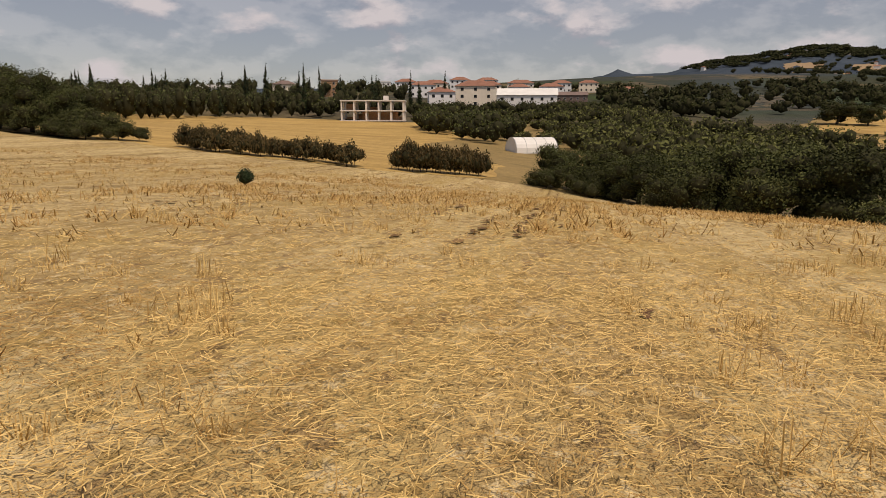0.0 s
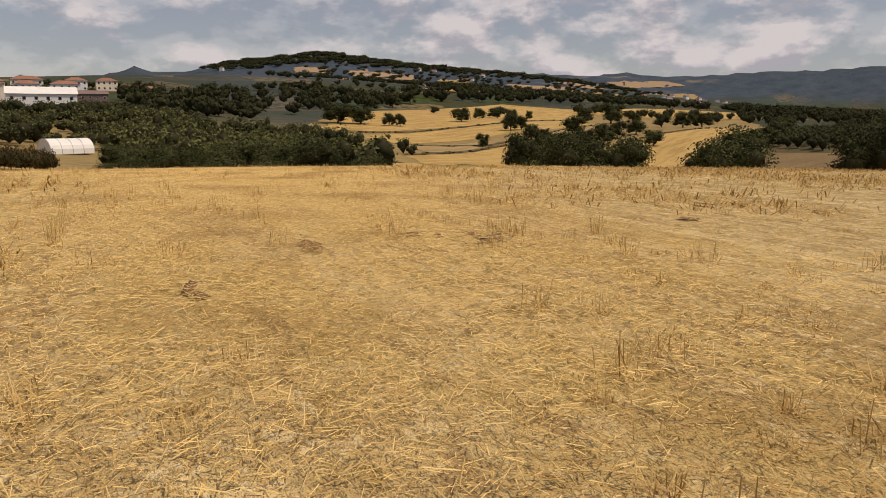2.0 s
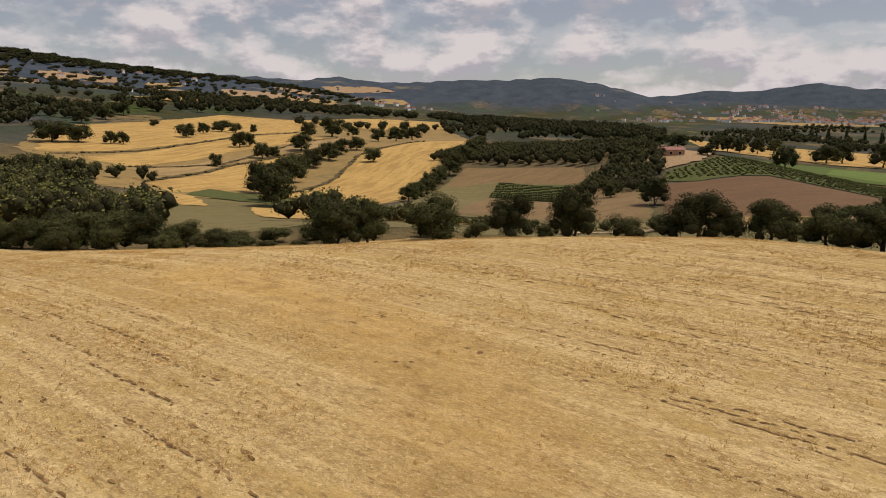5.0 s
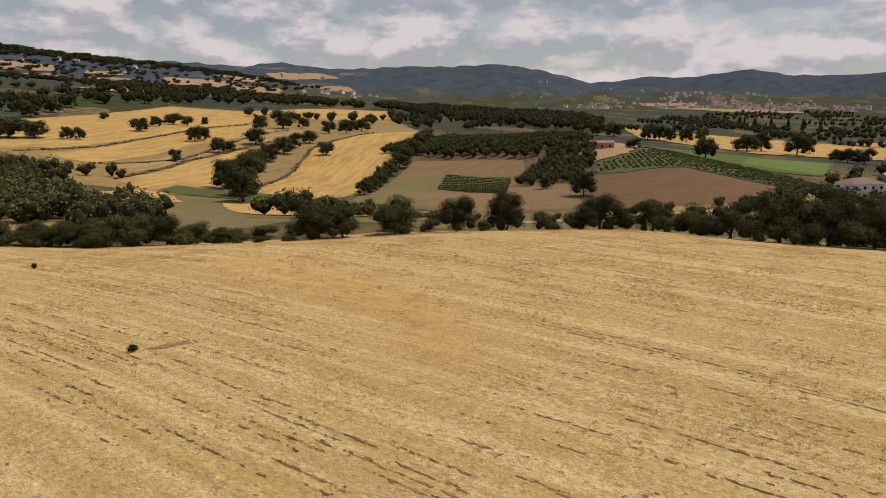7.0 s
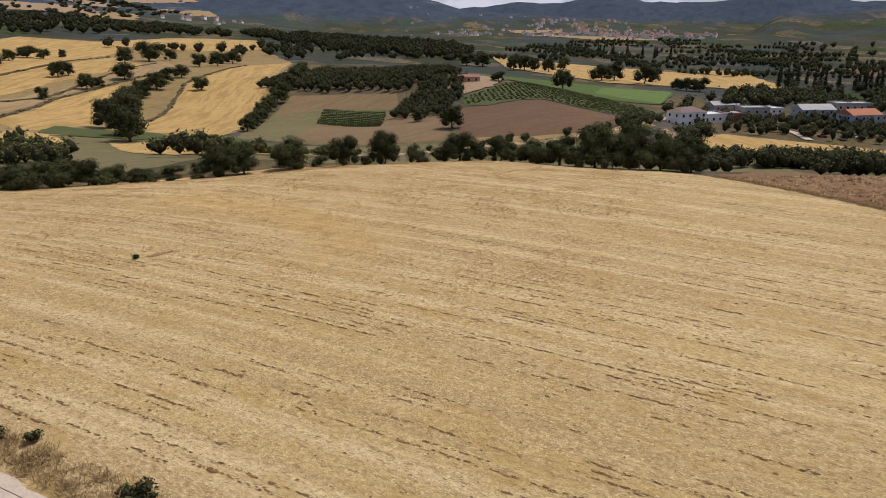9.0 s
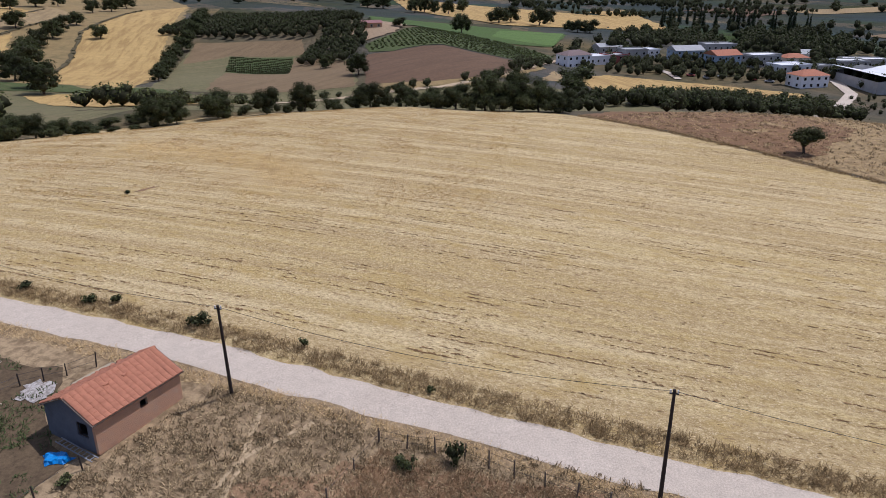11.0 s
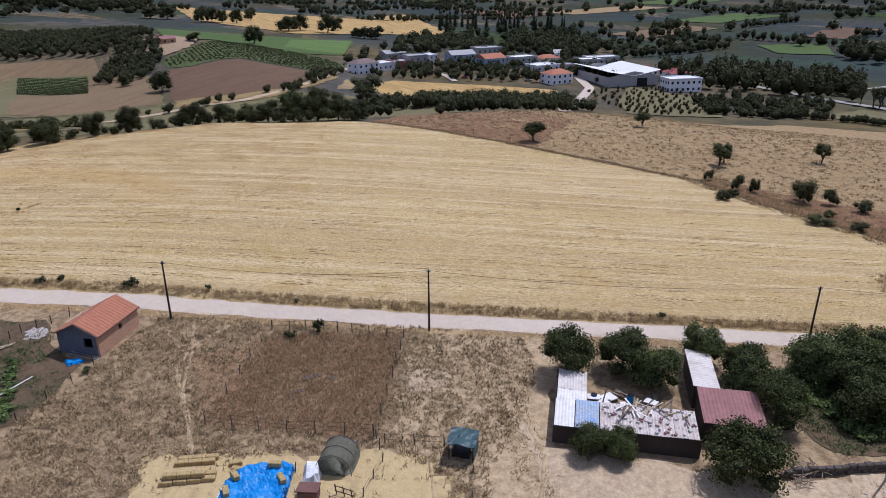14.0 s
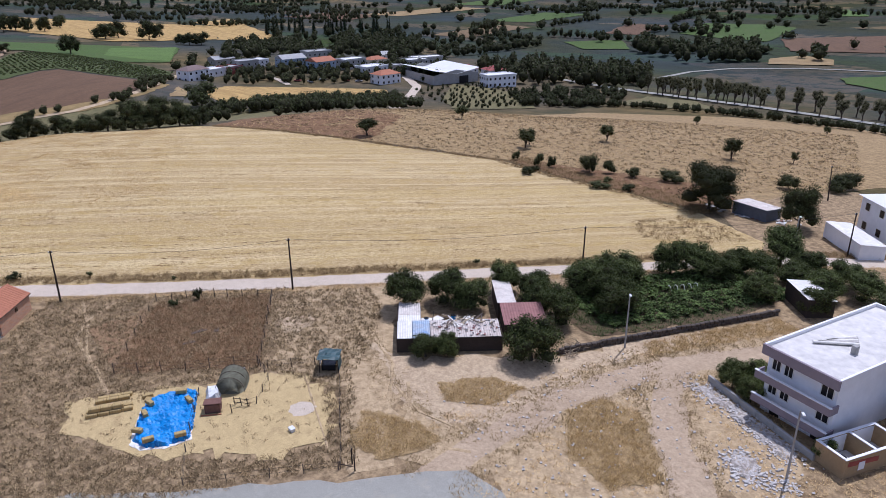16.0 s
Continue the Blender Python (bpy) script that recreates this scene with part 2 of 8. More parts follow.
M_GREEN = earth("green_crop", (0.080, 0.126, 0.025), (0.056, 0.086, 0.021), (0.095, 0.096, 0.036), 0.03, 0.5, 2.0, rows=(20.0, 2.5, (0.090, 0.082, 0.036), 0.5, 0.75))
M_GREEN_LIGHT = earth("light_green_crop", (0.120, 0.182, 0.042), (0.086, 0.132, 0.032), None, 0.03, 0.5, 2.0, rows=(20.0, 4.0, (0.070, 0.095, 0.030), 0.48, 0.66))
M_BARE = earth("bare_yellow_earth", (0.33, 0.235, 0.14), (0.27, 0.185, 0.105), None, 0.05, 0.6, 3.0)
M_ASPHALT = earth("grey_asphalt", (0.330, 0.315, 0.260), (0.270, 0.255, 0.209), (0.380, 0.340, 0.260), 0.15, 1.5, 12.0, amount=0.25)
M_LEAF = leafage("oak_leaves", (0.029, 0.035, 0.012), (0.084, 0.092, 0.032))
M_LEAF_BRIGHT = leafage("bright_leaves", (0.034, 0.046, 0.014), (0.140, 0.160, 0.048))
M_LEAF_OLIVE = leafage("olive_leaves", (0.033, 0.039, 0.014), (0.105, 0.110, 0.040))
M_LEAF_VINE = leafage("vine_leaves", (0.085, 0.110, 0.030), (0.20, 0.24, 0.066))
M_LEAF_SCRUB = leafage("scrub_leaves", (0.056, 0.063, 0.020), (0.165, 0.168, 0.056))
M_LEAF_DARK = leafage("dark_conifer", (0.014, 0.024, 0.012), (0.035, 0.050, 0.022))
M_LEAF_RED = leafage("rusty_dock_leaves", (0.040, 0.038, 0.017), (0.125, 0.085, 0.036))
M_LEAF_VEG = leafage("vegetable_leaves", (0.035, 0.062, 0.016), (0.165, 0.215, 0.06))
M_LEAF_PALE = leafage("pale_plane_leaves", (0.10, 0.10, 0.045), (0.23, 0.20, 0.10))
M_DRY = leafage("dry_weed_stems", (0.340, 0.225, 0.101), (0.620, 0.451, 0.220))
M_STRAW = leafage("straw", (0.33, 0.212, 0.076), (0.62, 0.440, 0.180), 0.6, 0.97)
M_STRAW_RUSTY = leafage("rusty_straw", (0.27, 0.155, 0.055), (0.50, 0.325, 0.120), 0.6, 0.95)
M_LEAF_ORCHARD = leafage("orchard_leaves", (0.042, 0.054, 0.017), (0.125, 0.138, 0.046))
# dark tone painted on crown cores to stand for the shade among leaves
M_CROWN_SHADE = plain("crown_inner_shade", (0.044, 0.043, 0.023), 1.0, vary=0.5, scale=1.5, relief=0.5, spec=0.0)
M_BARK = plain("bark", (0.085, 0.065, 0.05), 0.95, vary=0.4, scale=6.0, relief=0.6, spec=0.1)


def ground_material():
    """Open land beyond the plots: patchwork of plots, scrub, orchards and, on the far hills, woodland tinted blue for
    haze.
    """
    m, nd, lk, bs = material("open_land")
    vor = nd.new("ShaderNodeTexVoronoi")
    vor.inputs["Scale"].default_value = 1.0
    lk.new(place_coord(nd, lk, (0.011, 0.021, 0.001), 25.0), vor.inputs["Vector"])
    ramp = nd.new("ShaderNodeValToRGB")
    ramp.color_ramp.interpolation = "CONSTANT"
    tones = [(0.0, (0.066, 0.062, 0.030)), (0.16, (0.060, 0.072, 0.032)), (0.30, (0.052, 0.054, 0.030)), (0.42, (0.165, 0.120, 0.066)),
             (0.54, (0.060, 0.088, 0.027)), (0.64, (0.070, 0.066, 0.032)), (0.74, (0.25, 0.175, 0.085)), (0.86, (0.105, 0.080, 0.046))]
    ramp.color_ramp.elements[0].color, ramp.color_ramp.elements[1].position = (*tones[0][1], 1), tones[1][0]
    ramp.color_ramp.elements[1].color = (*tones[1][1], 1)
    for p, c in tones[2:]:
        ramp.color_ramp.elements.new(p).color = (*c, 1)
    sep = nd.new("ShaderNodeSeparateColor")
    lk.new(vor.outputs["Color"], sep.inputs[0])
    lk.new(sep.outputs[0], ramp.inputs["Fac"])
    scrub = noise_fac(nd, lk, place_coord(nd, lk, 0.09), 6.0, 0.7, 0.50, 0.58)
    col = blend(nd, lk, scrub, ramp.outputs["Color"], (0.046, 0.050, 0.027))
    grain = noise_fac(nd, lk, place_coord(nd, lk, 0.5), 5.0, 0.7, 0.3, 0.7)
    col = blend(nd, lk, 0.3, col, blend(nd, lk, grain, (0.02, 0.026, 0.013), (0.078, 0.088, 0.042)))
    # drier land round the village and the near plots
    size, near = nd.new("ShaderNodeVectorMath"), nd.new("ShaderNodeMapRange")
    size.operation = "DISTANCE"
    size.inputs[1].default_value = (150.0, 20.0, 0.0)
    lk.new(nd.new("ShaderNodeNewGeometry").outputs["Position"], size.inputs[0])
    near.inputs["From Min"].default_value, near.inputs["From Max"].default_value = 260.0, 430.0
    lk.new(size.outputs["Value"], near.inputs["Value"])
    dry = blend(nd, lk, noise_fac(nd, lk, place_coord(nd, lk, 0.06), 5.0, 0.65), (0.185, 0.132, 0.062), (0.088, 0.076, 0.034))
    col = blend(nd, lk, near.outputs["Result"], dry, col)
    # woodland on the hills, by height; distance haze is painted in as blue
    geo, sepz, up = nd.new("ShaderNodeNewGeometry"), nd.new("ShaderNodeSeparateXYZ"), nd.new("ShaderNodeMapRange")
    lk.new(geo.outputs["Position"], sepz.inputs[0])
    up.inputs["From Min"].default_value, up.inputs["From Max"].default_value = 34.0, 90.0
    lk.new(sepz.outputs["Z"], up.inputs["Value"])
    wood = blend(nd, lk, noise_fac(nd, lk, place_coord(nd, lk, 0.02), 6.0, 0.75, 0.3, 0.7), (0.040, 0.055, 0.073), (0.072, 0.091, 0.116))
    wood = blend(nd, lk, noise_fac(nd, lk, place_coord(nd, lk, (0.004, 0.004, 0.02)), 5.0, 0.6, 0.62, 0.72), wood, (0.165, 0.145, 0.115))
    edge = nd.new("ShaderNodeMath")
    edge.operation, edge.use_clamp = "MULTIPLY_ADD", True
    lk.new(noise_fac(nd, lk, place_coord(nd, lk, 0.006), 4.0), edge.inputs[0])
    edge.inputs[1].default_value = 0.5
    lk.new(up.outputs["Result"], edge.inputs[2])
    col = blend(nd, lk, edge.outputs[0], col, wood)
    lk.new(col, bs.inputs["Base Color"])
    bs.inputs["Roughness"].default_value, bs.inputs["Specular IOR Level"].default_value = 1.0, 0.0
    bump(nd, lk, noise_fac(nd, lk, place_coord(nd, lk, 0.12), 5.0, 0.7, 0.2, 0.8), bs, 0.8, 2.5)
    return m


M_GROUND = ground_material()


# ---- terrain ----
BASE = -24.0
NEAR_RISES = [
    (10, 5, 45, -4.20), (-25, -20, 45, 6.70), (-60, -60, 50, -0.95), (-30, -95, 50, -1.86), (30, -50, 50, -7.49),
    (55, 15, 40, -3.21), (30, 60, 40, -5.60), (-20, 60, 50, 4.26), (75, -90, 55, 7.52), (-90, -30, 60, -5.08),
    (100, 30, 45, 9.80), (110, -40, 50, -6.83), (100, 110, 60, -9.79), (-60, 30, 60, -12.74), (25, -130, 60, -5.67),
    (15, 150, 70, -7.02), (62, -15, 35, 3.36), (25, 25, 22, 1.64), (-48, -35, 22, -1.09), (45, 45, 25, -0.37),
    (85, 0, 30, -2.74),
]
MID_RISES = [
    (260, 80, 45, -19.63), (200, 40, 50, -1.05), (150, -20, 50, -8.91), (180, 110, 60, -1.87), (215, 190, 60, -4.50),
    (290, 230, 70, 0.66), (250, 270, 70, -1.63), (330, 10, 55, -7.68), (290, -60, 60, -7.64), (200, -110, 70, -8.49),
    (300, -180, 80, 3.48), (150, -180, 70, -6.04), (100, -250, 90, 0.19), (420, -60, 100, 0.30), (450, 120, 110, 4.69),
    (330, 380, 110, 7.65), (90, 270, 80, 2.20), (0, 380, 90, 5.72), (-80, 230, 90, -2.11), (100, 180, 60, 0.90),
    (250, 330, 80, 2.91), (380, 250, 90, 4.94), (130, 40, 40, -11.91), (0, -200, 70, 3.82),
]
FAR_RISES = [
    (0, 0, 160, 26.38), (220, 60, 110, -3.70), (230, 210, 120, -3.50), (300, 60, 60, 23.86), (0, 300, 150, -8.89),
    (250, -80, 120, 9.65), (320, 420, 180, -22.02), (-200, 0, 220, -7.35), (50, 500, 220, 3.07), (350, -250, 250, -10.94),
    (600, 50, 300, -1.09), (0, -400, 300, -7.43), (700, 500, 350, 3.87), (-500, 400, 500, 33.55), (1200, 900, 600, 30.22),
    (900, -700, 600, 1.78), (1700, -300, 800, -23.16), (2500, 800, 900, 15.37), (2500, -1500, 900, 0.39), (-500, -600, 500, 6.32),
    (300, 900, 350, 57.07),
]
EDGE_RISES = [  # the brow at the far edge of the wheat field
    (20, 78, 13, 0.63), (30, 73, 13, -1.13), (40, 61, 13, 0.49), (50, 50, 13, -0.94), (60, 41, 13, -0.97),
    (68, 30, 13, -1.05), (73, 17, 13, -0.25), (73, 3, 13, -1.56), (72, -10, 13, 1.64), (74, -24, 13, -1.03),
    (72, -38, 13, 0.36), (50, 66, 13, -1.07), (62, 55, 13, -0.08), (76, 40, 13, -0.12), (48, 36, 13, -0.21),
    (58, 26, 13, -0.38), (62, 10, 13, 0.55), (36, 48, 13, 0.10), (85, 20, 13, -0.18),
]
RISES = np.array(NEAR_RISES + MID_RISES + FAR_RISES + EDGE_RISES)
# far ridges: bearing (degrees clockwise from +y) against height (degrees above the eye), at a distance, with a depth
RIDGES = [
    (2000.0, 620.0, [(-180, 0.4), (-60, 0.8), (-25, 1.2), (-10, 1.4), (8, 2.0), (11.5, 3.0), (14, 3.75), (15.3, 3.4), (17.4, 3.5), (21, 4.15), (24, 4.45), (27.2, 4.9), (30, 4.5), (35.5, 3.9), (41, 3.4), (46, 2.8), (52, 1.9), (60, 0.8), (66, 0.2), (180, 0.0)]),
    (2900.0, 420.0, [(-180, 1.0), (30, 2.5), (38, 3.5), (42, 3.6), (47, 3.3), (53, 3.15), (56, 3.15), (60, 3.35), (63, 3.3), (67, 3.5), (70, 3.05), (72.7, 2.4), (74.3, 1.9), (77, 1.7), (86, 1.2), (92, 0.8), (180, 0.4)]),
    (2400.0, 330.0, [(-180, 0.0), (93, 0.0), (95, 0.1), (96, 0.55), (97.3, 1.56), (98.3, 1.92), (99.4, 1.6), (100.4, 1.42), (101.6, 1.7), (104, 1.9), (108, 1.5), (115, 0.8), (122, 0.2), (180, 0.0)]),
    (4300.0, 420.0, [(-180, 1.0), (40, 3.0), (47, 3.2), (49.7, 3.6), (52, 3.3), (60, 2.5), (73, 1.9), (76.5, 2.1), (78, 2.4), (81, 2.25), (85.4, 2.8), (88, 2.3), (91.3, 2.25), (93.4, 2.3), (95.5, 2.85), (97, 3.02), (99, 2.65), (101.3, 2.15), (110, 2.0), (130, 1.5), (180, 1.0)]),
]


def height(x, y):
    """The lie of the land, for numbers or arrays."""
    x, y = np.asarray(x, float), np.asarray(y, float)
    z = np.full(np.broadcast(x, y).shape, BASE)
    for bx, by, r, h in RISES:
        z = z + h * np.exp(-((x - bx) ** 2 + (y - by) ** 2) / (2 * r * r))
    far = np.hypot(x + 20, y + 10)
    if np.max(far) > 500:
        bearing = np.degrees(np.arctan2(x + 20, y + 10))
        for dist, depth, prof in RIDGES:
            b, e = np.array(prof).T
            wob = 1 + 0.012 * np.sin(bearing * 3.1 + dist) + 0.01 * np.sin(bearing * 7.3)
            crest = np.tan(np.radians(np.interp(bearing, b, e))) * dist * wob - 2
            shape = np.exp(-np.minimum(((far - dist) / depth) ** 2, 60)) * np.clip((far - 600) / 400, 0, 1)
            z = z + np.maximum(crest - z, 0) * shape
    return z


def on(x, y):
    return float(height(x, y))


def mesh_object(name, verts, faces, mat, parent=None, label="", smooth=False):
    me = bpy.data.meshes.new(name)
    me.from_pydata([tuple(v) for v in verts], [], [tuple(f) for f in faces])
    me.materials.append(mat)
    if smooth:
        me.polygons.foreach_set("use_smooth", [True] * len(me.polygons))
    ob = new(name, me)
    if parent:
        ob.parent = parent
    if label:
        tagged(ob, label)
    return ob


def part(name, bm, mat, parent=None, label="", smooth=False):
    """Links a bmesh as one mesh object under a thing or a part."""
    bmesh.ops.recalc_face_normals(bm, faces=bm.faces)
    me = bpy.data.meshes.new(name)
    bm.to_mesh(me)
    bm.free()
    me.materials.append(mat)
    if smooth:
        me.polygons.foreach_set("use_smooth", [True] * len(me.polygons))
    ob = new(name, me)
    if parent:
        ob.parent = parent
    if label:
        tagged(ob, label)
    return ob


def thing(name, x, y, label, category, group="", turn=0.0, z=None):
    ob = new(name)
    ob.matrix_basis = pose(x, y, on(x, y) if z is None else z, 0, 0, turn)
    return tagged(ob, label, category, group)


# the ground: one sheet of rings out to the horizon
def ground_sheet():
    rings = [0.0]
    while rings[-1] < 4850:
        rings.append(rings[-1] + max(3.2, rings[-1] * 0.030))
    bearings = np.radians(np.r_[np.arange(-45, 156, 0.55), np.arange(156, 315, 3.0)])
    cx, cy = -40.0, -25.0
    R, B = np.meshgrid(rings[1:], bearings, indexing="ij")
    x, y = cx + R * np.sin(B), cy + R * np.cos(B)
    z = height(x, y) - 0.06
    n = len(bearings)
    verts = [(cx, cy, on(cx, cy) - 0.06)] + list(zip(x.ravel(), y.ravel(), z.ravel()))
    faces = [(0, 1 + (k + 1) % n, 1 + k) for k in range(n)]
    for r in range(len(rings) - 2):
        a = 1 + r * n
        faces += [(a + k, a + (k + 1) % n, a + n + (k + 1) % n, a + n + k) for k in range(n)]
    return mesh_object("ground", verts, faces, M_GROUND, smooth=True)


tagged(ground_sheet(), "open rolling farmland of plots, scrub and haze-tinted wooded hills", "ground", kind="structure")


def rough_outline(poly, step, wobble, seed):
    """The outline cut into short pieces and made uneven."""
    rng = random.Random(seed)
    out = []
    for (ax, ay), (bx, by) in zip(poly, poly[1:] + poly[:1]):
        n = max(1, int(math.hypot(bx - ax, by - ay) / step))
        for k in range(n):
            f = k / n
            out.append((ax + (bx - ax) * f + rng.uniform(-wobble, wobble), ay + (by - ay) * f + rng.uniform(-wobble, wobble)))
    return out


def drape(name, poly, mat, lift=0.05, step=4.0, wobble=0.4, label="", category="field", ripple=0.0):
    """A sheet of land cover laid over the terrain inside an outline."""
    poly = rough_outline(poly, step * 0.6, wobble, len(poly) + int(abs(poly[0][0]) * 7)) if wobble else poly
    bm = bmesh.new()
    bm.faces.new([bm.verts.new((x, y, 0)) for x, y in poly])
    xs, ys = [p[0] for p in poly], [p[1] for p in poly]
    for lo, hi, axis in ((min(xs), max(xs), 0), (min(ys), max(ys), 1)):
        for k in range(1, int((hi - lo) / step)):
            co, no = [0, 0, 0], [0, 0, 0]
            co[axis], no[axis] = lo + k * step, 1
            bmesh.ops.bisect_plane(bm, geom=bm.verts[:] + bm.edges[:] + bm.faces[:], plane_co=co, plane_no=no)
    bmesh.ops.triangulate(bm, faces=[f for f in bm.faces if len(f.verts) > 4])
    co = np.array([v.co[:2] for v in bm.verts])
    z = height(co[:, 0], co[:, 1]) + lift
    for v, h in zip(bm.verts, z):
        v.co.z = h + (ripple * (noise.noise((v.co.x * 0.6, v.co.y * 0.6, 3.0))) if ripple else 0)
    bmesh.ops.recalc_face_normals(bm, faces=bm.faces)
    if sum(f.normal.z for f in bm.faces) < 0:
        bmesh.ops.reverse_faces(bm, faces=bm.faces[:])
    me = bpy.data.meshes.new(name)
    bm.to_mesh(me)
    bm.free()
    me.materials.append(mat)
    me.polygons.foreach_set("use_smooth", [True] * len(me.polygons))
    return tagged(new(name, me), label, category, kind="structure")


def ribbon(name, line, width, mat, lift, label, category="road", step=2.0, wobble=0.25):
    """A track along a line of points."""
    pts = []
    for (ax, ay), (bx, by) in zip(line, line[1:]):
        n = max(1, int(math.hypot(bx - ax, by - ay) / step))
        pts += [(ax + (bx - ax) * k / n, ay + (by - ay) * k / n) for k in range(n)]
    pts.append(line[-1])
    p = np.array(pts)
    d = np.gradient(p, axis=0)
    d /= np.linalg.norm(d, axis=1)[:, None]
    nrm = np.c_[-d[:, 1], d[:, 0]]
    rng = np.random.RandomState(len(pts))
    cols = 5
    verts, faces = [], []
    for k in range(len(p)):
        for c in range(cols):
            f = (c / (cols - 1) - 0.5) * width + (rng.uniform(-wobble, wobble) if c in (0, cols - 1) else 0)
            q = p[k] + nrm[k] * f
            verts.append((q[0], q[1], on(*q) + lift - (0.04 if c in (0, cols - 1) else 0)))
    for k in range(len(p) - 1):
        faces += [(k * cols + c, k * cols + c + 1, (k + 1) * cols + c + 1, (k + 1) * cols + c) for c in range(cols - 1)]
    return tagged(mesh_object(name, verts, faces, mat, smooth=True), label, category, kind="structure")


ROAD = [(-33, 40), (-36, 20), (-40, -1), (-43.4, -21.5), (-47.2, -39.5), (-50.6, -55), (-53.6, -70.5), (-58.2, -96), (-61.8, -113), (-64.2, -125.5), (-68, -136), (-74, -150)]
FIELD = [(-35, 22), (-39.2, 0), (-42.6, -21), (-46.4, -39), (-49.8, -55), (-52.8, -70.5), (-57.4, -96), (-61.0, -113), (-63.4, -126), (-57, -131.5), (-41, -132), (-23, -127),
         (-5, -118.5), (8, -114), (32, -88), (50, -69), (65.5, -51.5), (73, -40), (75, -19), (73, 0), (72, 20), (68, 36), (56, 47), (47, 54), (38, 64), (26, 77), (19, 75.5), (11, 70), (0, 70), (-6, 71.5), (-10, 74), (-14, 70.8), (-22, 75), (-45, 86), (-60, 70), (-40, 45)]
drape("wheat_field", FIELD, M_STUBBLE, 0.02, 2.5, 0.25, "harvested wheat field of golden stubble and straw in drill rows", ripple=0.015)
drape("far_field", [(-50, 92), (-24, 77), (-12, 72.5), (-6, 72), (0, 70.5), (11, 70.5), (19, 76.5), (22, 100), (18, 130), (10, 170), (25, 215), (30, 250), (-40, 256), (-95, 250), (-120, 180), (-90, 120)], M_WHEAT_FAR, 0.0, 6.0, 0.6,
      "yellow mown field behind the dock plants")
drape("fallow_slope", [(66.5, -52.5), (50.6, -70), (33, -89), (9, -115.5), (-4, -120), (-22, -129), (-38, -135), (-36, -150), (-34, -190), (10, -250), (50, -289), (104, -267), (140, -215), (110, -130), (100, -90), (88, -65)], M_FALLOW, 0.0, 4.0, 0.5,
      "fallow slope of bleached weeds with scattered trees", ripple=0.12)
drape("weedy_strip", [(67, -52), (50.8, -70), (34, -88.5), (70, -108), (96, -100), (100, -88), (88, -62)], M_FALLOW_DARK, 0.06, 3.0, 1.2, "strip of dark brown dry weeds", ripple=0.12)
drape("yard_grass", [(-33.5, 40), (-37, 19), (-40.6, -1), (-44, -21.5), (-47.8, -39.5), (-51.2, -55), (-54.2, -70.5), (-58.8, -96), (-62.4, -113), (-60, -128), (-40, -136), (-34, -150), (-36, -175), (-130, -175), (-175, -100), (-175, 20), (-100, 50)], M_YARD, -0.01, 3.0, 0.2,
      "rough pasture of trampled dry grass beside the road", ripple=0.06)
drape("dark_plot", [(-67.5, -34.5), (-56, -31), (-52.8, -40), (-53.5, -53), (-62, -51.5), (-71.2, -49.6)], M_PLOT, 0.03, 2.0, 0.5, "fenced plot of dark burnt-looking dry weeds", ripple=0.06)
ribbon("gravel_road", ROAD, 3.5, M_ROAD, 0.05, "pale unpaved gravel road between field and yards")
drape("valley_grass", [(76, 58), (79, -10), (79, -45), (92, -66), (130, -90), (185, -70), (205, -36), (205, -14), (182, 24), (150, 82), (165, 110), (128, 160), (100, 172), (62, 150), (52, 84), (60, 66)], M_OLIVE, -0.02, 8.0, 1.5, "dry olive grass on the valley floor")
drape("meadow_edge", [(14, 70), (26, 76), (36, 84), (52, 100), (62, 150), (60, 200), (45, 262), (20, 262), (22, 215), (8, 170), (18, 130), (22, 100)], M_DRY_SLOPE, -0.02, 7.0, 1.2, "dry grass by the polytunnel")
drape("hillside", [(128, 160), (160, 112), (190, 120), (300, 168), (420, 232), (520, 282), (640, 380), (700, 395), (640, 470), (540, 500), (480, 545), (250, 460), (165, 330), (150, 250), (118, 190)], M_DRY_SLOPE, 0.08, 12.0, 2.0, "dry hillside between the wheat plots")
drape("strip_field", [(160, 151), (158, 112), (185, 121), (276, 166), (420, 235), (517, 281), (430, 272), (305, 234)], M_WHEAT_FAR, 0.15, 8.0, 0.8, "long strip of harvested wheat on the slope")
drape("upper_wheat", [(168, 318), (199, 314), (295, 342), (376, 383), (499, 440), (534, 493), (478, 545), (254, 456)], M_WHEAT_FAR, 0.25, 12.0, 1.5, "golden wheat field high on the slope")
drape("middle_wheat", [(169, 290), (173, 256), (258, 290), (370, 313), (430, 397), (290, 337), (218, 308)], M_WHEAT_FAR, 0.2, 10.0, 1.0, "golden wheat field on the slope")
drape("pale_strip", [(166, 250), (165, 221), (226, 256), (281, 272), (367, 281), (430, 350), (302, 289)], M_WHEAT_PALE, 0.2, 10.0, 1.0, "pale grey stubble strip on the slope")
drape("lower_wheat", [(139, 196), (130, 172), (163, 171), (222, 221), (286, 264), (226, 252)], M_WHEAT_FAR, 0.18, 8.0, 1.0, "wheat field at the foot of the slope")
drape("valley_wheat", [(100, 168), (116, 138), (130, 160), (128, 173)], M_WHEAT_FAR, 0.15, 6.0, 1.0, "small wheat plot in the valley")
drape("valley_meadow", [(84, 72), (92, 40), (104, 42), (120, 66), (133, 96), (135, 124), (126, 132), (110, 112)], M_WHEAT_FAR, 0.12, 5.0, 1.0, "dry grass in the valley behind the hedge")
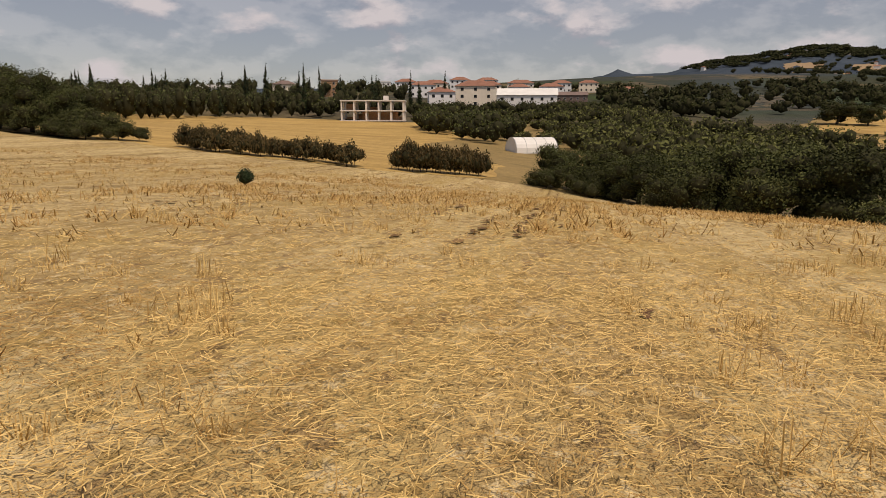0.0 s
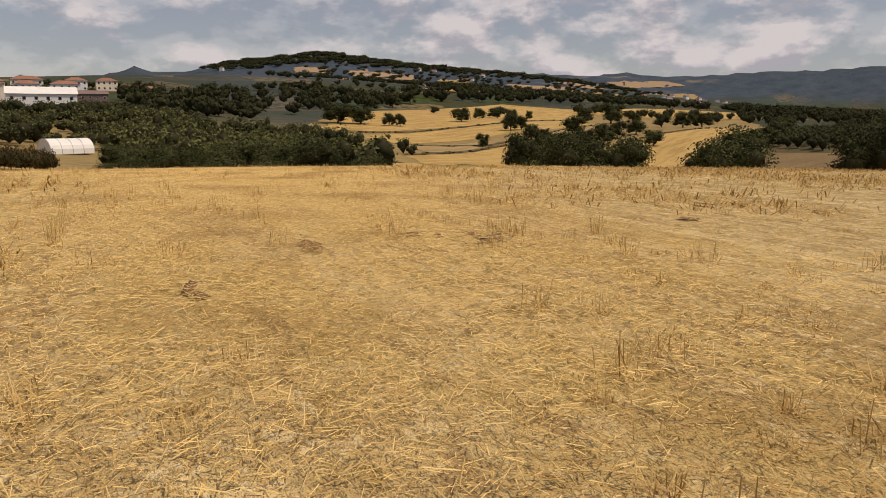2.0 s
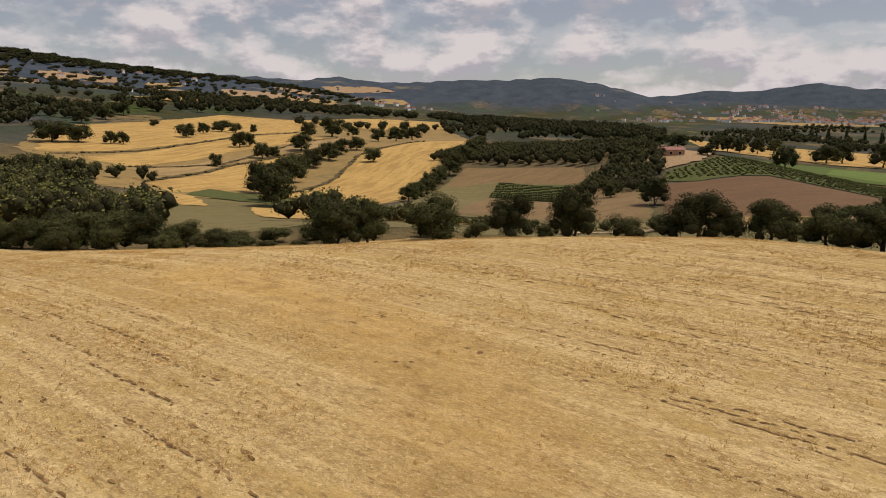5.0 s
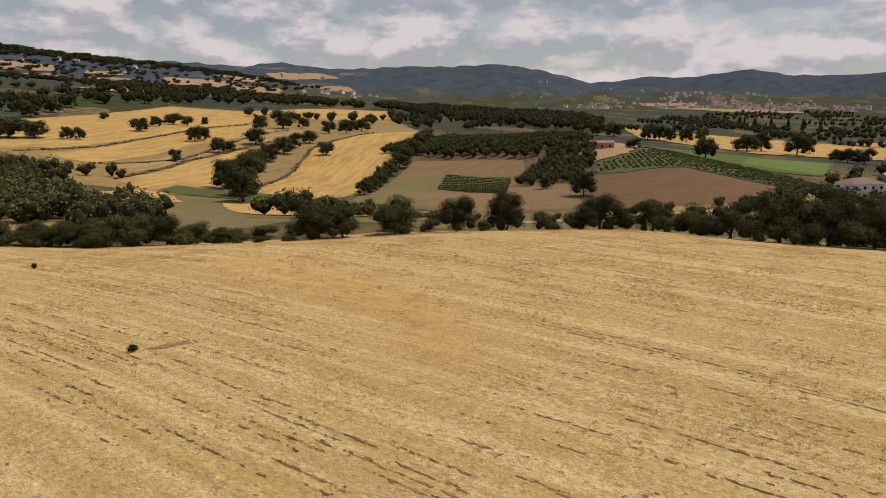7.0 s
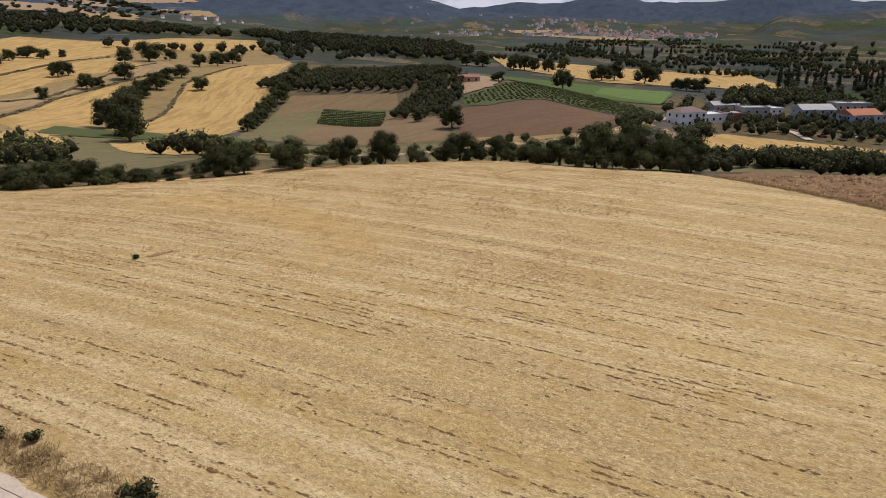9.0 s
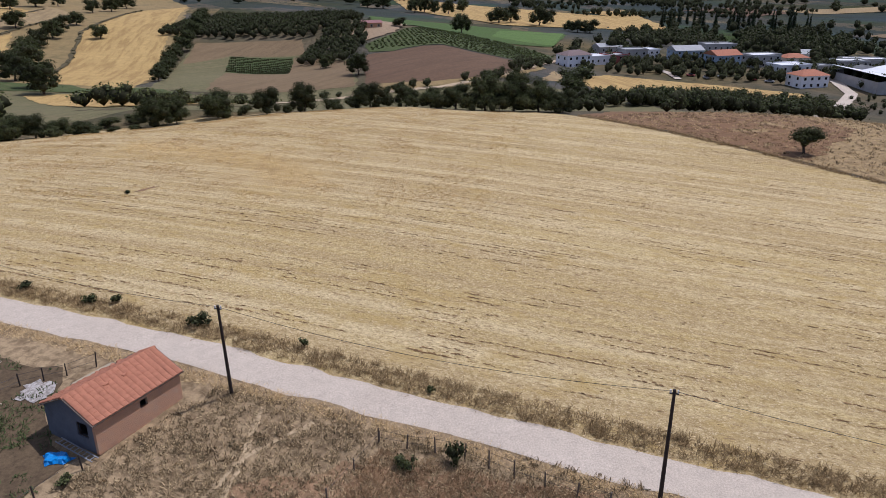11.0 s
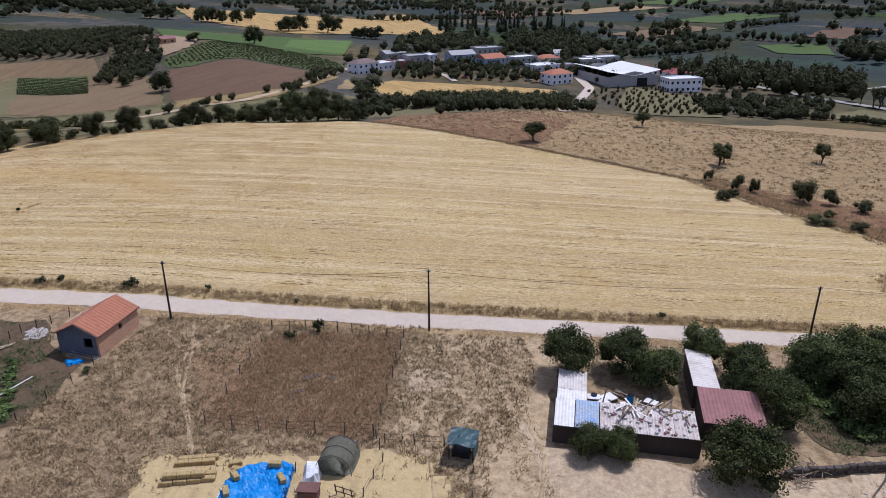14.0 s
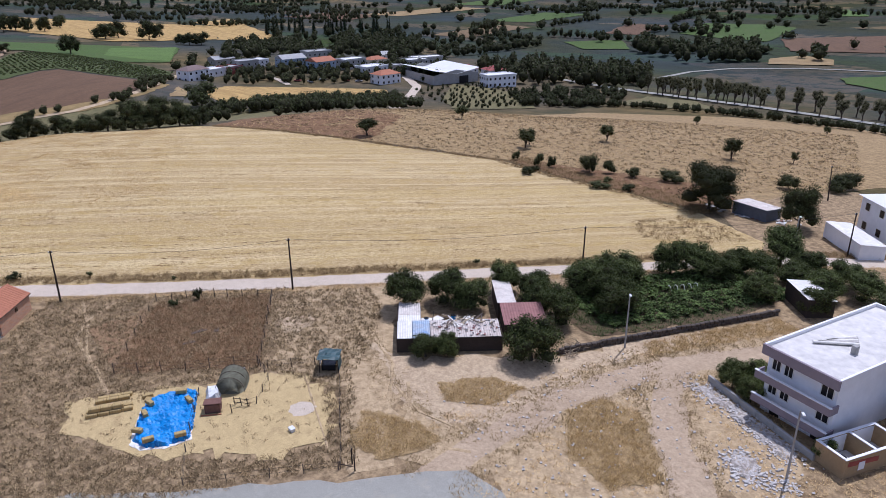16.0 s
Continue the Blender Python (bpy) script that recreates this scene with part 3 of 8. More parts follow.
drape("top_wheat", [(505, 473), (530, 431), (589, 390), (653, 388), (794, 482), (668, 509), (520, 495)], M_WHEAT_FAR, 0.4, 18.0, 2.0, "far wheat field below the woods")
drape("fallow_plot", [(283, 152), (238, 138), (158, 105), (157, 66), (178, 30), (207, 40), (252, 56), (270, 86), (266, 124)], M_OLIVE, 0.12, 7.0, 1.0, "olive-brown fallow plot")
drape("tan_plot", [(284, 152), (293, 95), (269, 85), (264, 124), (240, 137)], M_TAN, 0.2, 7.0, 0.6, "tan tilled plot")
drape("vegetable_plot", [(263, 123), (266, 90), (221, 75), (230, 110)], M_REEDS, 0.2, 7.0, 0.6, "green vegetable plot in rows")
drape("ploughed_field", [(259, 50), (261, 36), (272, 23), (278, 15), (268, -4), (262, -27), (246, -34), (211, -18), (195, 2), (184, 19), (184, 29)], M_PLOUGHED, 0.15, 7.0, 0.8, "ploughed field of dark brown earth")
drape("vineyard", [(264, 50), (278, 56), (298, 46), (330, 40), (380, 22), (366, -8), (352, -24), (326, -39), (268, -28), (271, -4), (281, 16), (274, 24), (262, 37)], M_REEDS, 0.22, 8.0, 0.8, "vineyard ground between green rows")
drape("green_field", [(520, 120), (500, 72), (494, 14), (486, -44), (380, -37), (366, -10), (372, 13), (385, 30), (322, 50), (345, 68), (420, 90)], M_GREEN, 0.34, 10.0, 0.8, "green crop field")
drape("light_green_field", [(469, 5), (494, -42), (384, -37), (392, -16), (404, 5)], M_GREEN_LIGHT, 0.44, 10.0, 0.8, "light green crop field in rows")
drape("yellow_field", [(869, 188), (820, 86), (743, -89), (589, -79), (540, 10), (663, 121)], M_WHEAT_FAR, 0.5, 22.0, 2.0, "long yellow field behind the green crops")
drape("bare_patch", [(318, 77), (341, 68), (334, 46), (302, 46), (284, 57), (296, 68)], M_BARE, 0.42, 7.0, 0.8, "bare yellow earth round the brick shed")
drape("village_wheat", [(243, -56), (266, -66), (258, -96), (245, -124), (233, -147), (202, -138), (203, -95), (196, -62), (224, -52)], M_WHEAT_FAR, 0.15, 6.0, 0.8, "wheat plot in front of the village")
drape("straw_yard", [(215, -37), (234, -40), (251, -41), (237, -45), (217, -46)], M_WHEAT_PALE, 0.15, 5.0, 0.8, "pale straw yard by the village houses")
ribbon("village_road", [(128, -122), (167, -132), (205, -150), (238, -165), (270, -168), (300, -171)], 5.0, M_ROAD, 0.35, "pale lane leading into the village")
ribbon("village_street", [(322, -86), (306, -92), (288, -97), (266, -99)], 3.5, M_ROAD, 0.4, "pale village street")

drape("lower_plot", [(267, 86), (250, 57), (207, 41), (180, 32), (160, 66), (161, 84), (228, 109), (221, 76), (264, 89)], M_TAN, 0.24, 7.0, 0.6, "brown tilled plot below the orchard")
drape("ditch_strip", [(150, 178), (152, 166), (158, 138), (150, 124), (160, 106), (150, 84), (138, 80), (142, 110), (140, 130), (134, 150), (130, 166)], M_REEDS, 0.2, 6.0, 1.0, "strip of green reeds along a ditch")
ribbon("valley_lane", [(110, 62), (140, 52), (160, 32), (169, 23), (177, 13), (185, 0), (197, -10), (221, -23), (251, -31), (280, -36), (309, -41), (340, -47)], 3.0, M_DUST, 0.3, "pale lane along the valley to the village")
drape("slope_foot", [(184, 28), (195, 2), (211, -18), (246, -34), (262, -30), (255, -38), (222, -29), (199, -16), (186, -6), (178, 10), (172, 24)], M_DRY_SLOPE, 0.2, 5.0, 0.8, "dry bank between ploughed field and lane")

# the plain beyond the fallow slope
drape("grey_field", [(165, -244), (184, -278), (163, -291), (133, -279), (144, -260)], M_OLIVE, 0.3, 10.0, 1.0, "grey-green fallow field on the plain")
drape("orchard_ground", [(241, -187), (230, -199), (210, -214), (160, -200), (160, -158), (205, -168)], M_OLIVE, 0.3, 8.0, 1.0, "bare ground under young fruit trees")
ribbon("avenue_road", [(260, -262), (222, -276), (186, -292), (150, -303), (129, -307), (98, -310), (60, -310)], 7.0, M_ASPHALT, 0.4, "grey main road under plane trees", step=6.0)
ribbon("plain_road", [(260, -335), (287, -383), (290, -422), (267, -464), (226, -496), (180, -520)], 4.0, M_ASPHALT, 0.4, "pale road across the plain", step=8.0)
for poly_, m_, l_ in (([(512, -403), (498, -462), (433, -429), (452, -391)], M_GREEN, "green meadow on the plain"), ([(521, -546), (599, -643), (543, -685), (500, -684), (413, -567), (452, -554)], M_GREEN, "green meadow on the plain"),
                      ([(217, -443), (208, -475), (150, -440), (160, -420), (195, -428)], M_GREEN, "green meadow on the plain"), ([(667, -895), (664, -933), (564, -862), (583, -836)], M_GREEN_LIGHT, "light green meadow on the plain"),
                      ([(322, -484), (322, -518), (288, -517), (268, -492), (296, -460)], M_WHEAT_PALE, "pale stubble plot on the plain"), ([(426, -592), (389, -685), (300, -581), (349, -532)], M_PLOUGHED, "ploughed plot on the plain"),
                      ([(620, -300), (700, -420), (660, -440), (580, -330)], M_TAN, "tan plot on the plain"), ([(760, -420), (860, -560), (800, -600), (720, -470)], M_GREEN, "green meadow on the plain"),
                      ([(930, -300), (1050, -480), (990, -520), (880, -340)], M_WHEAT_PALE, "pale stubble plot on the plain"), ([(820, -250), (900, -180), (980, -260), (900, -320)], M_PLOUGHED, "ploughed plot on the plain"),
                      ([(1100, -500), (1250, -700), (1180, -760), (1040, -560)], M_GREEN, "green meadow on the plain"), ([(560, -480), (640, -560), (600, -590), (530, -500)], M_PLOUGHED, "ploughed plot on the plain")):
    drape("plain_plot", poly_, m_, 0.6, 18.0, 1.5, l_)
drape("plain_stubble", [(1990, 320), (1840, 160), (1700, -10), (1660, 0), (1645, 137), (1880, 330)], M_WHEAT_PALE, 1.0, 40.0, 4.0, "pale stubble fields below the hill town")


# tilled and fallow strips on the far slope below the wooded ridge
for poly_, m_ in (([(675, 1451), (704, 1367), (675, 1311), (641, 1381)], M_BARE), ([(757, 1366), (827, 1350), (882, 1298), (822, 1223), (712, 1268)], M_BARE), ([(602, 1300), (681, 1250), (640, 1130), (540, 1190)], M_WHEAT_PALE),
                  ([(704, 1175), (797, 1195), (760, 1100), (670, 1090)], M_WHEAT_PALE), ([(835, 1148), (923, 1114), (860, 1010), (760, 1040)], M_BARE), ([(1010, 1150), (1142, 1087), (1040, 970), (910, 1030)], M_BARE),
                  ([(1062, 1034), (1186, 998), (1061, 892), (960, 900)], M_WHEAT_PALE), ([(901, 1237), (981, 1251), (939, 1180), (850, 1170)], M_WHEAT_PALE), ([(1239, 1235), (1330, 1200), (1260, 1100), (1160, 1120)], M_BARE),
                  ([(2015, 1768), (2158, 1612), (2127, 1519), (1955, 1670)], M_BARE), ([(1936, 1563), (2040, 1420), (1960, 1330), (1800, 1460)], M_WHEAT_PALE), ([(2330, 500), (2400, 330), (2270, 310), (2200, 440)], M_WHEAT_PALE), ([(477, 680), (560, 720), (600, 690), (500, 640)], M_WHEAT_FAR)):
    drape("slope_plot", poly_, m_, 1.2, 30.0, 6.0, "tan strip of tilled land on the far slope")
drape("yellow_field", [(745, -86), (800, -60), (860, -110), (749, -122), (627, -136), (572, -128), (587, -78)], M_WHEAT_FAR, 0.5, 22.0, 2.0, "long yellow field behind the green crops")


# ---- trees and shrubs ----
def ico(sub):
    bm = bmesh.new()
    bmesh.ops.create_icosphere(bm, subdivisions=sub, radius=1.0)
    v, f = np.array([q.co[:] for q in bm.verts]), np.array([[q.index for q in g.verts] for g in bm.faces])
    bm.free()
    return v, f


ICO1, ICO2 = ico(1), ico(2)


def tube(path, radii, sides=6):
    """Vertices and faces of a tapered limb along a path."""
    verts, faces = [], []
    for k, (p, r) in enumerate(zip(path, radii)):
        a = Vector(path[min(k + 1, len(path) - 1)]) - Vector(path[max(k - 1, 0)])
        q = a.to_track_quat("Z", "Y")
        for s in range(sides):
            w = 2 * math.pi * s / sides
            verts.append(Vector(p) + q @ Vector((r * math.cos(w), r * math.sin(w), 0)))
    for k in range(len(path) - 1):
        faces += [(k * sides + s, k * sides + (s + 1) % sides, (k + 1) * sides + (s + 1) % sides, (k + 1) * sides + s) for s in range(sides)]
    faces.append(tuple(range((len(path) - 1) * sides, len(path) * sides)))
    return verts, faces


def leaf_cards(rng, centres, normals, size, lean=0.7):
    """Folded leaf sprays, two triangles each, facing roughly along the normals."""
    n = len(centres)
    nr = normals + rng.normal(0, lean, (n, 3))
    nr /= np.linalg.norm(nr, axis=1)[:, None] + 1e-9
    a = np.cross(nr, rng.normal(0, 1, (n, 3)))
    a /= np.linalg.norm(a, axis=1)[:, None] + 1e-9
    b = np.cross(nr, a)
    s = size * rng.uniform(0.55, 1.3, (n, 1))
    verts = np.stack([centres - a * s, centres - b * s * 0.55 + nr * s * 0.25, centres + a * s, centres + b * s * 0.55 + nr * s * 0.1], 1).reshape(-1, 3)
    k = np.arange(n)[:, None] * 4
    return verts, np.concatenate([k + [0, 1, 2], k + [0, 2, 3]])


def crown_arrays(rng, clumps, cards, leaf, core=ICO1, core_scale=0.62):
    """Leaf clumps (x, y, z, rx, rz): a ball painted dark as inner shade each and many sprays round it. The third answer
    tells sprays (0) from dark balls (1), face by face.
    """
    V, F, I, base = [], [], [], 0
    total = sum(c[3] ** 2 for c in clumps)
    for x, y, z, rx, rz in clumps:
        cv = core[0] * (1 + rng.uniform(-0.28, 0.18, (len(core[0]), 1))) * [rx * core_scale, rx * core_scale, rz * core_scale] + [x, y, z]
        V.append(cv)
        F.append(core[1] + base)
        I.append(np.ones(len(core[1]), int))
        base += len(cv)
        n = max(6, int(cards * rx * rx / total))
        d = rng.normal(0, 1, (n, 3))
        d /= np.linalg.norm(d, axis=1)[:, None]
        d[:, 2] = np.where(d[:, 2] < -0.5, -d[:, 2], d[:, 2])
        c = d * [rx, rx, rz] * rng.uniform(0.60, 1.08, (n, 1)) + [x, y, z]
        lv, lf = leaf_cards(rng, c, d, leaf)
        V.append(lv)
        F.append(lf + base)
        I.append(np.zeros(len(lf), int))
        base += len(lv)
    return np.concatenate(V), np.concatenate(F), np.concatenate(I)


def crown_object(name, V, F, I, mat, parent=None):
    """A mesh of sprays in the leaf material over balls coloured dark as inner shade."""
    me = bpy.data.meshes.new(name)
    me.vertices.add(len(V))
    me.vertices.foreach_set("co", np.ascontiguousarray(V, np.float32).ravel())
    me.loops.add(F.size)
    me.loops.foreach_set("vertex_index", F.ravel().astype(np.int32))
    me.polygons.add(len(F))
    me.polygons.foreach_set("loop_start", (np.arange(len(F)) * 3).astype(np.int32))
    me.materials.append(mat)
    me.materials.append(M_CROWN_SHADE)
    me.polygons.foreach_set("material_index", I.astype(np.int32))
    me.update()
    me.validate()
    ob = new(name, me)
    ob.parent = parent
    return ob


def tree_clumps(rng, tall, wide, trunk, n, kind="round"):
    out = []
    levels = rng.permutation(n)
    for k in range(n):
        f = (k + 0.5) / n
        w = 2.4 * k + rng.uniform(-0.5, 0.5)
        if kind == "round":
            if k < 2:
                out.append((rng.uniform(-0.06, 0.06) * wide, rng.uniform(-0.06, 0.06) * wide, trunk + (tall - trunk) * (0.40 + 0.18 * k), wide * 0.33, (tall - trunk) * 0.30))
                continue
            g = 0.14 + 0.68 * (levels[k] + 0.5) / n
            zz = trunk + (tall - trunk) * g
            spread = wide * 0.36 * math.sqrt(max(0.10, 1 - ((g - 0.40) / 0.52) ** 2))
            r = wide * rng.uniform(0.17, 0.26)
            out.append((spread * math.cos(w) * rng.uniform(0.7, 1.08), spread * math.sin(w) * rng.uniform(0.7, 1.08), zz, r, min(r, tall * 0.2) * rng.uniform(0.8, 1.0)))
        elif kind == "open":  # a gnarled tree whose limbs show under the crown
            zz = trunk + (tall - trunk) * (0.25 + 0.5 * (levels[k] + 0.5) / n)
            r = wide * rng.uniform(0.16, 0.24)
            out.append((wide * 0.32 * math.cos(w) * rng.uniform(0.3, 1.05), wide * 0.32 * math.sin(w) * rng.uniform(0.3, 1.05), zz, r, min(r, tall * 0.18)))
        elif kind == "column":
            zz = trunk + (tall - trunk) * f
            r = wide * 0.5 * (1.05 - f * 0.85)
            out.append((rng.uniform(-0.1, 0.1) * wide, rng.uniform(-0.1, 0.1) * wide, zz, r, (tall - trunk) / n * 1.1))
        else:  # a spreading shrub
            zz = tall * rng.uniform(0.25, 0.66)
            r = wide * rng.uniform(0.18, 0.28)
            out.append((wide * 0.36 * math.cos(w) * rng.uniform(0.2, 1.1), wide * 0.36 * math.sin(w) * rng.uniform(0.2, 1.1), zz, r, min(r, tall * 0.36)))
    return out


def build_tree(name, seed, tall, wide, trunk, n, cards, leaf, mat, label, category, kind="round", limbs=5):
    """A tree thing at the origin: tapered trunk with limbs, crown of many sprays."""
    rng = np.random.RandomState(seed)
    clumps = tree_clumps(rng, tall, wide, trunk, n, kind)
    ob = tagged(new(name), label, category)
    V, F, base = [], [], 0
    rad = 0.035 * tall if kind in ("round", "open") else 0.02 * tall
    lean = rng.uniform(-0.06, 0.06, 2) * tall
    fork = max(trunk, 0.25 * tall)
    paths = [([(0, 0, -0.4), (0, 0, 0.1 * tall), (lean[0] * 0.5, lean[1] * 0.5, fork * 0.7), (lean[0], lean[1], fork + 0.15 * tall)], [rad * 1.35, rad, rad * 0.8, rad * 0.5])]
    for k in range(min(limbs, n)):
        cx, cy, cz, r, _ = clumps[k]
        z0 = fork * rng.uniform(0.55, 0.95)
        paths.append(([(lean[0] * 0.5, lean[1] * 0.5, z0), ((cx + lean[0]) * 0.5, (cy + lean[1]) * 0.5, (z0 + cz) * 0.5 + 0.03 * tall), (cx, cy, cz + r * 0.3)], [rad * 0.5, rad * 0.34, rad * 0.1]))
    for p, r in paths:
        v, f = tube(p, r, 6)
        V += v
        F += [tuple(i + base for i in g) for g in f]
        base += len(v)
    mesh_object("trunk", V, F, M_BARK, ob, smooth=True)
    crown_object("crown", *crown_arrays(rng, clumps, cards, leaf), mat, ob)
    return ob


def plant(proto, x, y, tall=None, wide=None, size=(6.0, 6.0), turn=None, label="", sink=0.0, z=None):
    """A copy of a prototype (of the size given) set on the ground, scaled to a height and a width."""
    rng = random.Random(int(x * 31 + y * 17))
    sz = (tall or size[0]) / size[0]
    sx = (wide or size[1]) / size[1]
    ob = copy_thing(proto, pose(x, y, (on(x, y) if z is None else z) - sink, 0, 0, rng.uniform(0, 360) if turn is None else turn))
    ob.scale = (sx, sx, sz)
    if label:
        tagged(ob, label)
    return ob


PROTOS = []


def proto(*a, **k):
    ob = build_tree(*a, **k)
    PROTOS.append(ob)
    return ob


OAKS = [proto("oak_tree", 11 + k, 6.5, 7.0, 0.35, 18, 9500, 0.105, M_LEAF, "dark green leafy oak at the edge of the stubble field", "tree") for k in range(4)]
SHRUBS = [proto("hedge_shrub", 31 + k, 4.0, 5.0, 0.3, 11, 4600, 0.090, M_LEAF_OLIVE, "dense olive-green hedge shrub at the field edge", "shrub", kind="shrub") for k in range(3)]
FAR_OAKS = [proto("field_oak", 51 + k, 9.0, 10.0, 0.5, 15, 3000, 0.24, M_LEAF, "round dark oak standing among the fields", "tree", limbs=3) for k in range(4)]
FRUITS = [proto("fruit_tree", 71 + k, 4.0, 4.4, 0.25, 22, 8500, 0.085, M_LEAF_BRIGHT, "bushy green fruit tree in the yard", "tree") for k in range(3)]
LONE = [proto("field_tree", 81 + k, 4.5, 4.6, 1.0, 12, 2000, 0.12, M_LEAF_OLIVE, "small gnarled tree alone on the fallow slope", "tree", kind="open", limbs=8) for k in range(3)]
CYPRESS = proto("cypress", 91, 10.0, 2.2, 0.4, 8, 900, 0.20, M_LEAF_DARK, "slender dark cypress standing among other trees", "tree", kind="column", limbs=1)
PLANES = [proto("plane_tree", 95 + k, 11.0, 7.0, 2.6, 10, 1200, 0.28, M_LEAF_PALE, "tall pale-leaved roadside plane tree with a leaning trunk", "tree", kind="open", limbs=7) for k in range(2)]
DOCKS = [proto("dock_plant", 101 + k, 1.7, 2.2, 0.1, 9, 900, 0.10, M_LEAF_RED, "rusty green dock plants at the far edge of the stubble", "shrub", kind="shrub", limbs=5) for k in range(2)]
SMALL = [proto("weed_bush", 111 + k, 0.9, 1.3, 0.05, 7, 260, 0.085, M_LEAF_OLIVE, "dark weed bush beside the road", "shrub", kind="shrub", limbs=3) for k in range(2)]
VEGS = [proto("vegetable_bush", 121 + k, 0.9, 1.3, 0.05, 7, 300, 0.09, M_LEAF_VEG, "leafy green vegetable bush", "vegetables", kind="shrub", limbs=3) for k in range(2)]
for ob in PROTOS:  # the patterns stand in the far wood behind the town
    k = PROTOS.index(ob)
    ob.matrix_basis = pose(-160 - 9 * (k % 6), 330 + 9 * (k // 6), on(-160 - 9 * (k % 6), 330 + 9 * (k // 6)))

# the hedge along the far edge of the wheat field: x, y, height, width
HEDGE = [(25.5, 79, 3.6, 5.0), (28.4, 75, 3.8, 6.0), (30.6, 71.3, 4.0, 6.4), (32.3, 68.2, 4.4, 6.8), (34.2, 64.7, 4.9, 7.2), (36.7, 60.4, 5.0, 7.4),
         (39.2, 57.1, 4.9, 7.0), (42.0, 53.4, 3.6, 5.6), (44.7, 50.7, 2.4, 4.2), (57.4, 41.0, 6.5, 8.5), (60.5, 38.0, 6.0, 6.5), (66.5, 30.9, 6.6, 8.6), (69.0, 19.9, 6.2, 6.6), (68.8, 10.6, 6.9, 6.8)]
for k, (x, y, h, w) in enumerate(HEDGE):
    plant(OAKS[k % 4], x, y, h + 0.8, w, (6.5, 7.0), sink=0.5)
HEDGE_TAIL = [(71.5, -4.4, 5.7, 8.0), (74.0, -12.2, 4.9, 6.6), (74.7, -18.0, 4.6, 6.6), (75.3, -23.6, 5.7, 8.0), (75.9, -30.4, 8.5, 9.5), (76.5, -36.9, 9.0, 9.5), (75.4, -42.6, 7.4, 7.4), (73.5, -48, 5.0, 6.5)]
for k, (x, y, h, w) in enumerate(HEDGE_TAIL):
    plant(OAKS[(k + 1) % 4], x, y, h + 0.8, w, (6.5, 7.0), sink=0.5)
LOW_HEDGE = [(31, 63, 3.5, 5), (35, 59, 3.5, 5), (39, 53, 2.6, 4.5), (46, 48.6, 1.8, 3.5), (49.5, 46.5, 1.4, 3.2), (53, 43.8, 1.4, 3.2), (52, 55, 2.6, 5.5), (57, 52.5, 2.8, 5.5), (61.5, 49, 3.0, 5.5), (71, 35, 3, 4), (70.5, 26, 3.0, 4.2), (71, 15.5, 2.6, 4.0), (69.5, 4, 3.4, 5.0), (71, -0.5, 3.6, 4.6), (73, -8, 3.6, 4.6),
             (73.5, -15, 3.4, 4.6), (72.5, -21, 3.6, 4.6), (73, -27, 4, 5), (72.5, -34, 4.5, 5.5), (72, -40, 4.5, 5.5), (71, -45.5, 3.6, 5), (24, 76, 2.4, 4), (27, 73, 3.0, 4.5)]
for k, (x, y, h, w) in enumerate(LOW_HEDGE):
    plant(SHRUBS[k % 3], x, y, h, w, (4.0, 5.0), sink=0.2)

# oaks among the far fields: x, y, height, width
FIELD_OAKS = [(294, 484, 9.8, 12.7), (330, 510, 11.5, 12.5), (367, 540, 12.3, 12.3), (200, 360, 12.8, 18.3), (213, 357, 10.3, 14.8), (225, 346, 7.4, 7.4), (230, 342, 7.3, 5.9), (339, 462, 5.9, 6.9),
              (292, 366, 9.1, 12.4), (329, 394, 8.1, 8.1), (361, 412, 8.6, 14.3), (363, 399, 8.4, 9.4), (384, 402, 6.8, 5.8), (280, 304, 9.6, 8.9), (289, 305, 8.2, 6.7), (259, 264, 9.4, 8.7), (268, 264, 6.1, 6.8),
              (219, 254, 6.5, 6.2), (298, 272, 10.1, 13.0), (290, 213, 8.5, 9.2)]
HEDGE_OAKS = [(133, 129, 11.8, 11.8), (160, 162, 11.2, 11.2), (186, 180, 11.5, 13.3), (233, 213, 11.1, 11.7), (257, 226, 10.0, 11.3), (281, 236, 10.0, 11.3), (303, 246, 9.1, 9.8), (325, 252, 8.8, 10.3), (384, 345, 11.7, 12.6),
              (419, 352, 15.2, 20), (440, 349, 9.7, 9.7), (390, 285, 10.2, 10.2), (409, 283, 10.5, 13.1), (453, 299, 10.4, 14.1), (210, 196, 11, 12), (145, 142, 10, 10)]
ORCHARD_HEDGE = [(182, 115, 5.6, 6.5), (195, 121, 6, 7), (209, 128, 6.6, 7.5), (222, 134, 7, 7.5), (234, 140, 7.3, 8), (251, 146, 7.6, 8.5), (267, 151, 8.0, 9), (283, 156, 8.3, 9), (300, 162, 8.7, 9), (325, 172, 9.3, 10), (345, 180, 9.5, 10), (364, 189, 10.2, 10)]
CROP_OAKS = [(234, 62, 6.5, 7.0), (202, 37, 9.1, 8.5), (320, 47, 5.3, 7.3), (399, 24, 13.3, 12.6), (656, 160, 12.6, 17.2), (658, 144, 12.6, 17.1), (627, 105, 15.1, 13.0), (643, 98, 15.4, 13.2), (638, 87, 13.1, 10.9), (637, 73, 14.1, 12.0),
             (690, 67, 12.8, 12.8), (564, 16, 14.4, 19.2), (582, 7, 14.8, 14.8), (568, -19, 17.4, 17), (605, -27, 12.3, 10.2), (536, -45, 9.1, 9.1), (527, -52, 9.9, 11.7), (530, -62, 10.9, 13.6)]
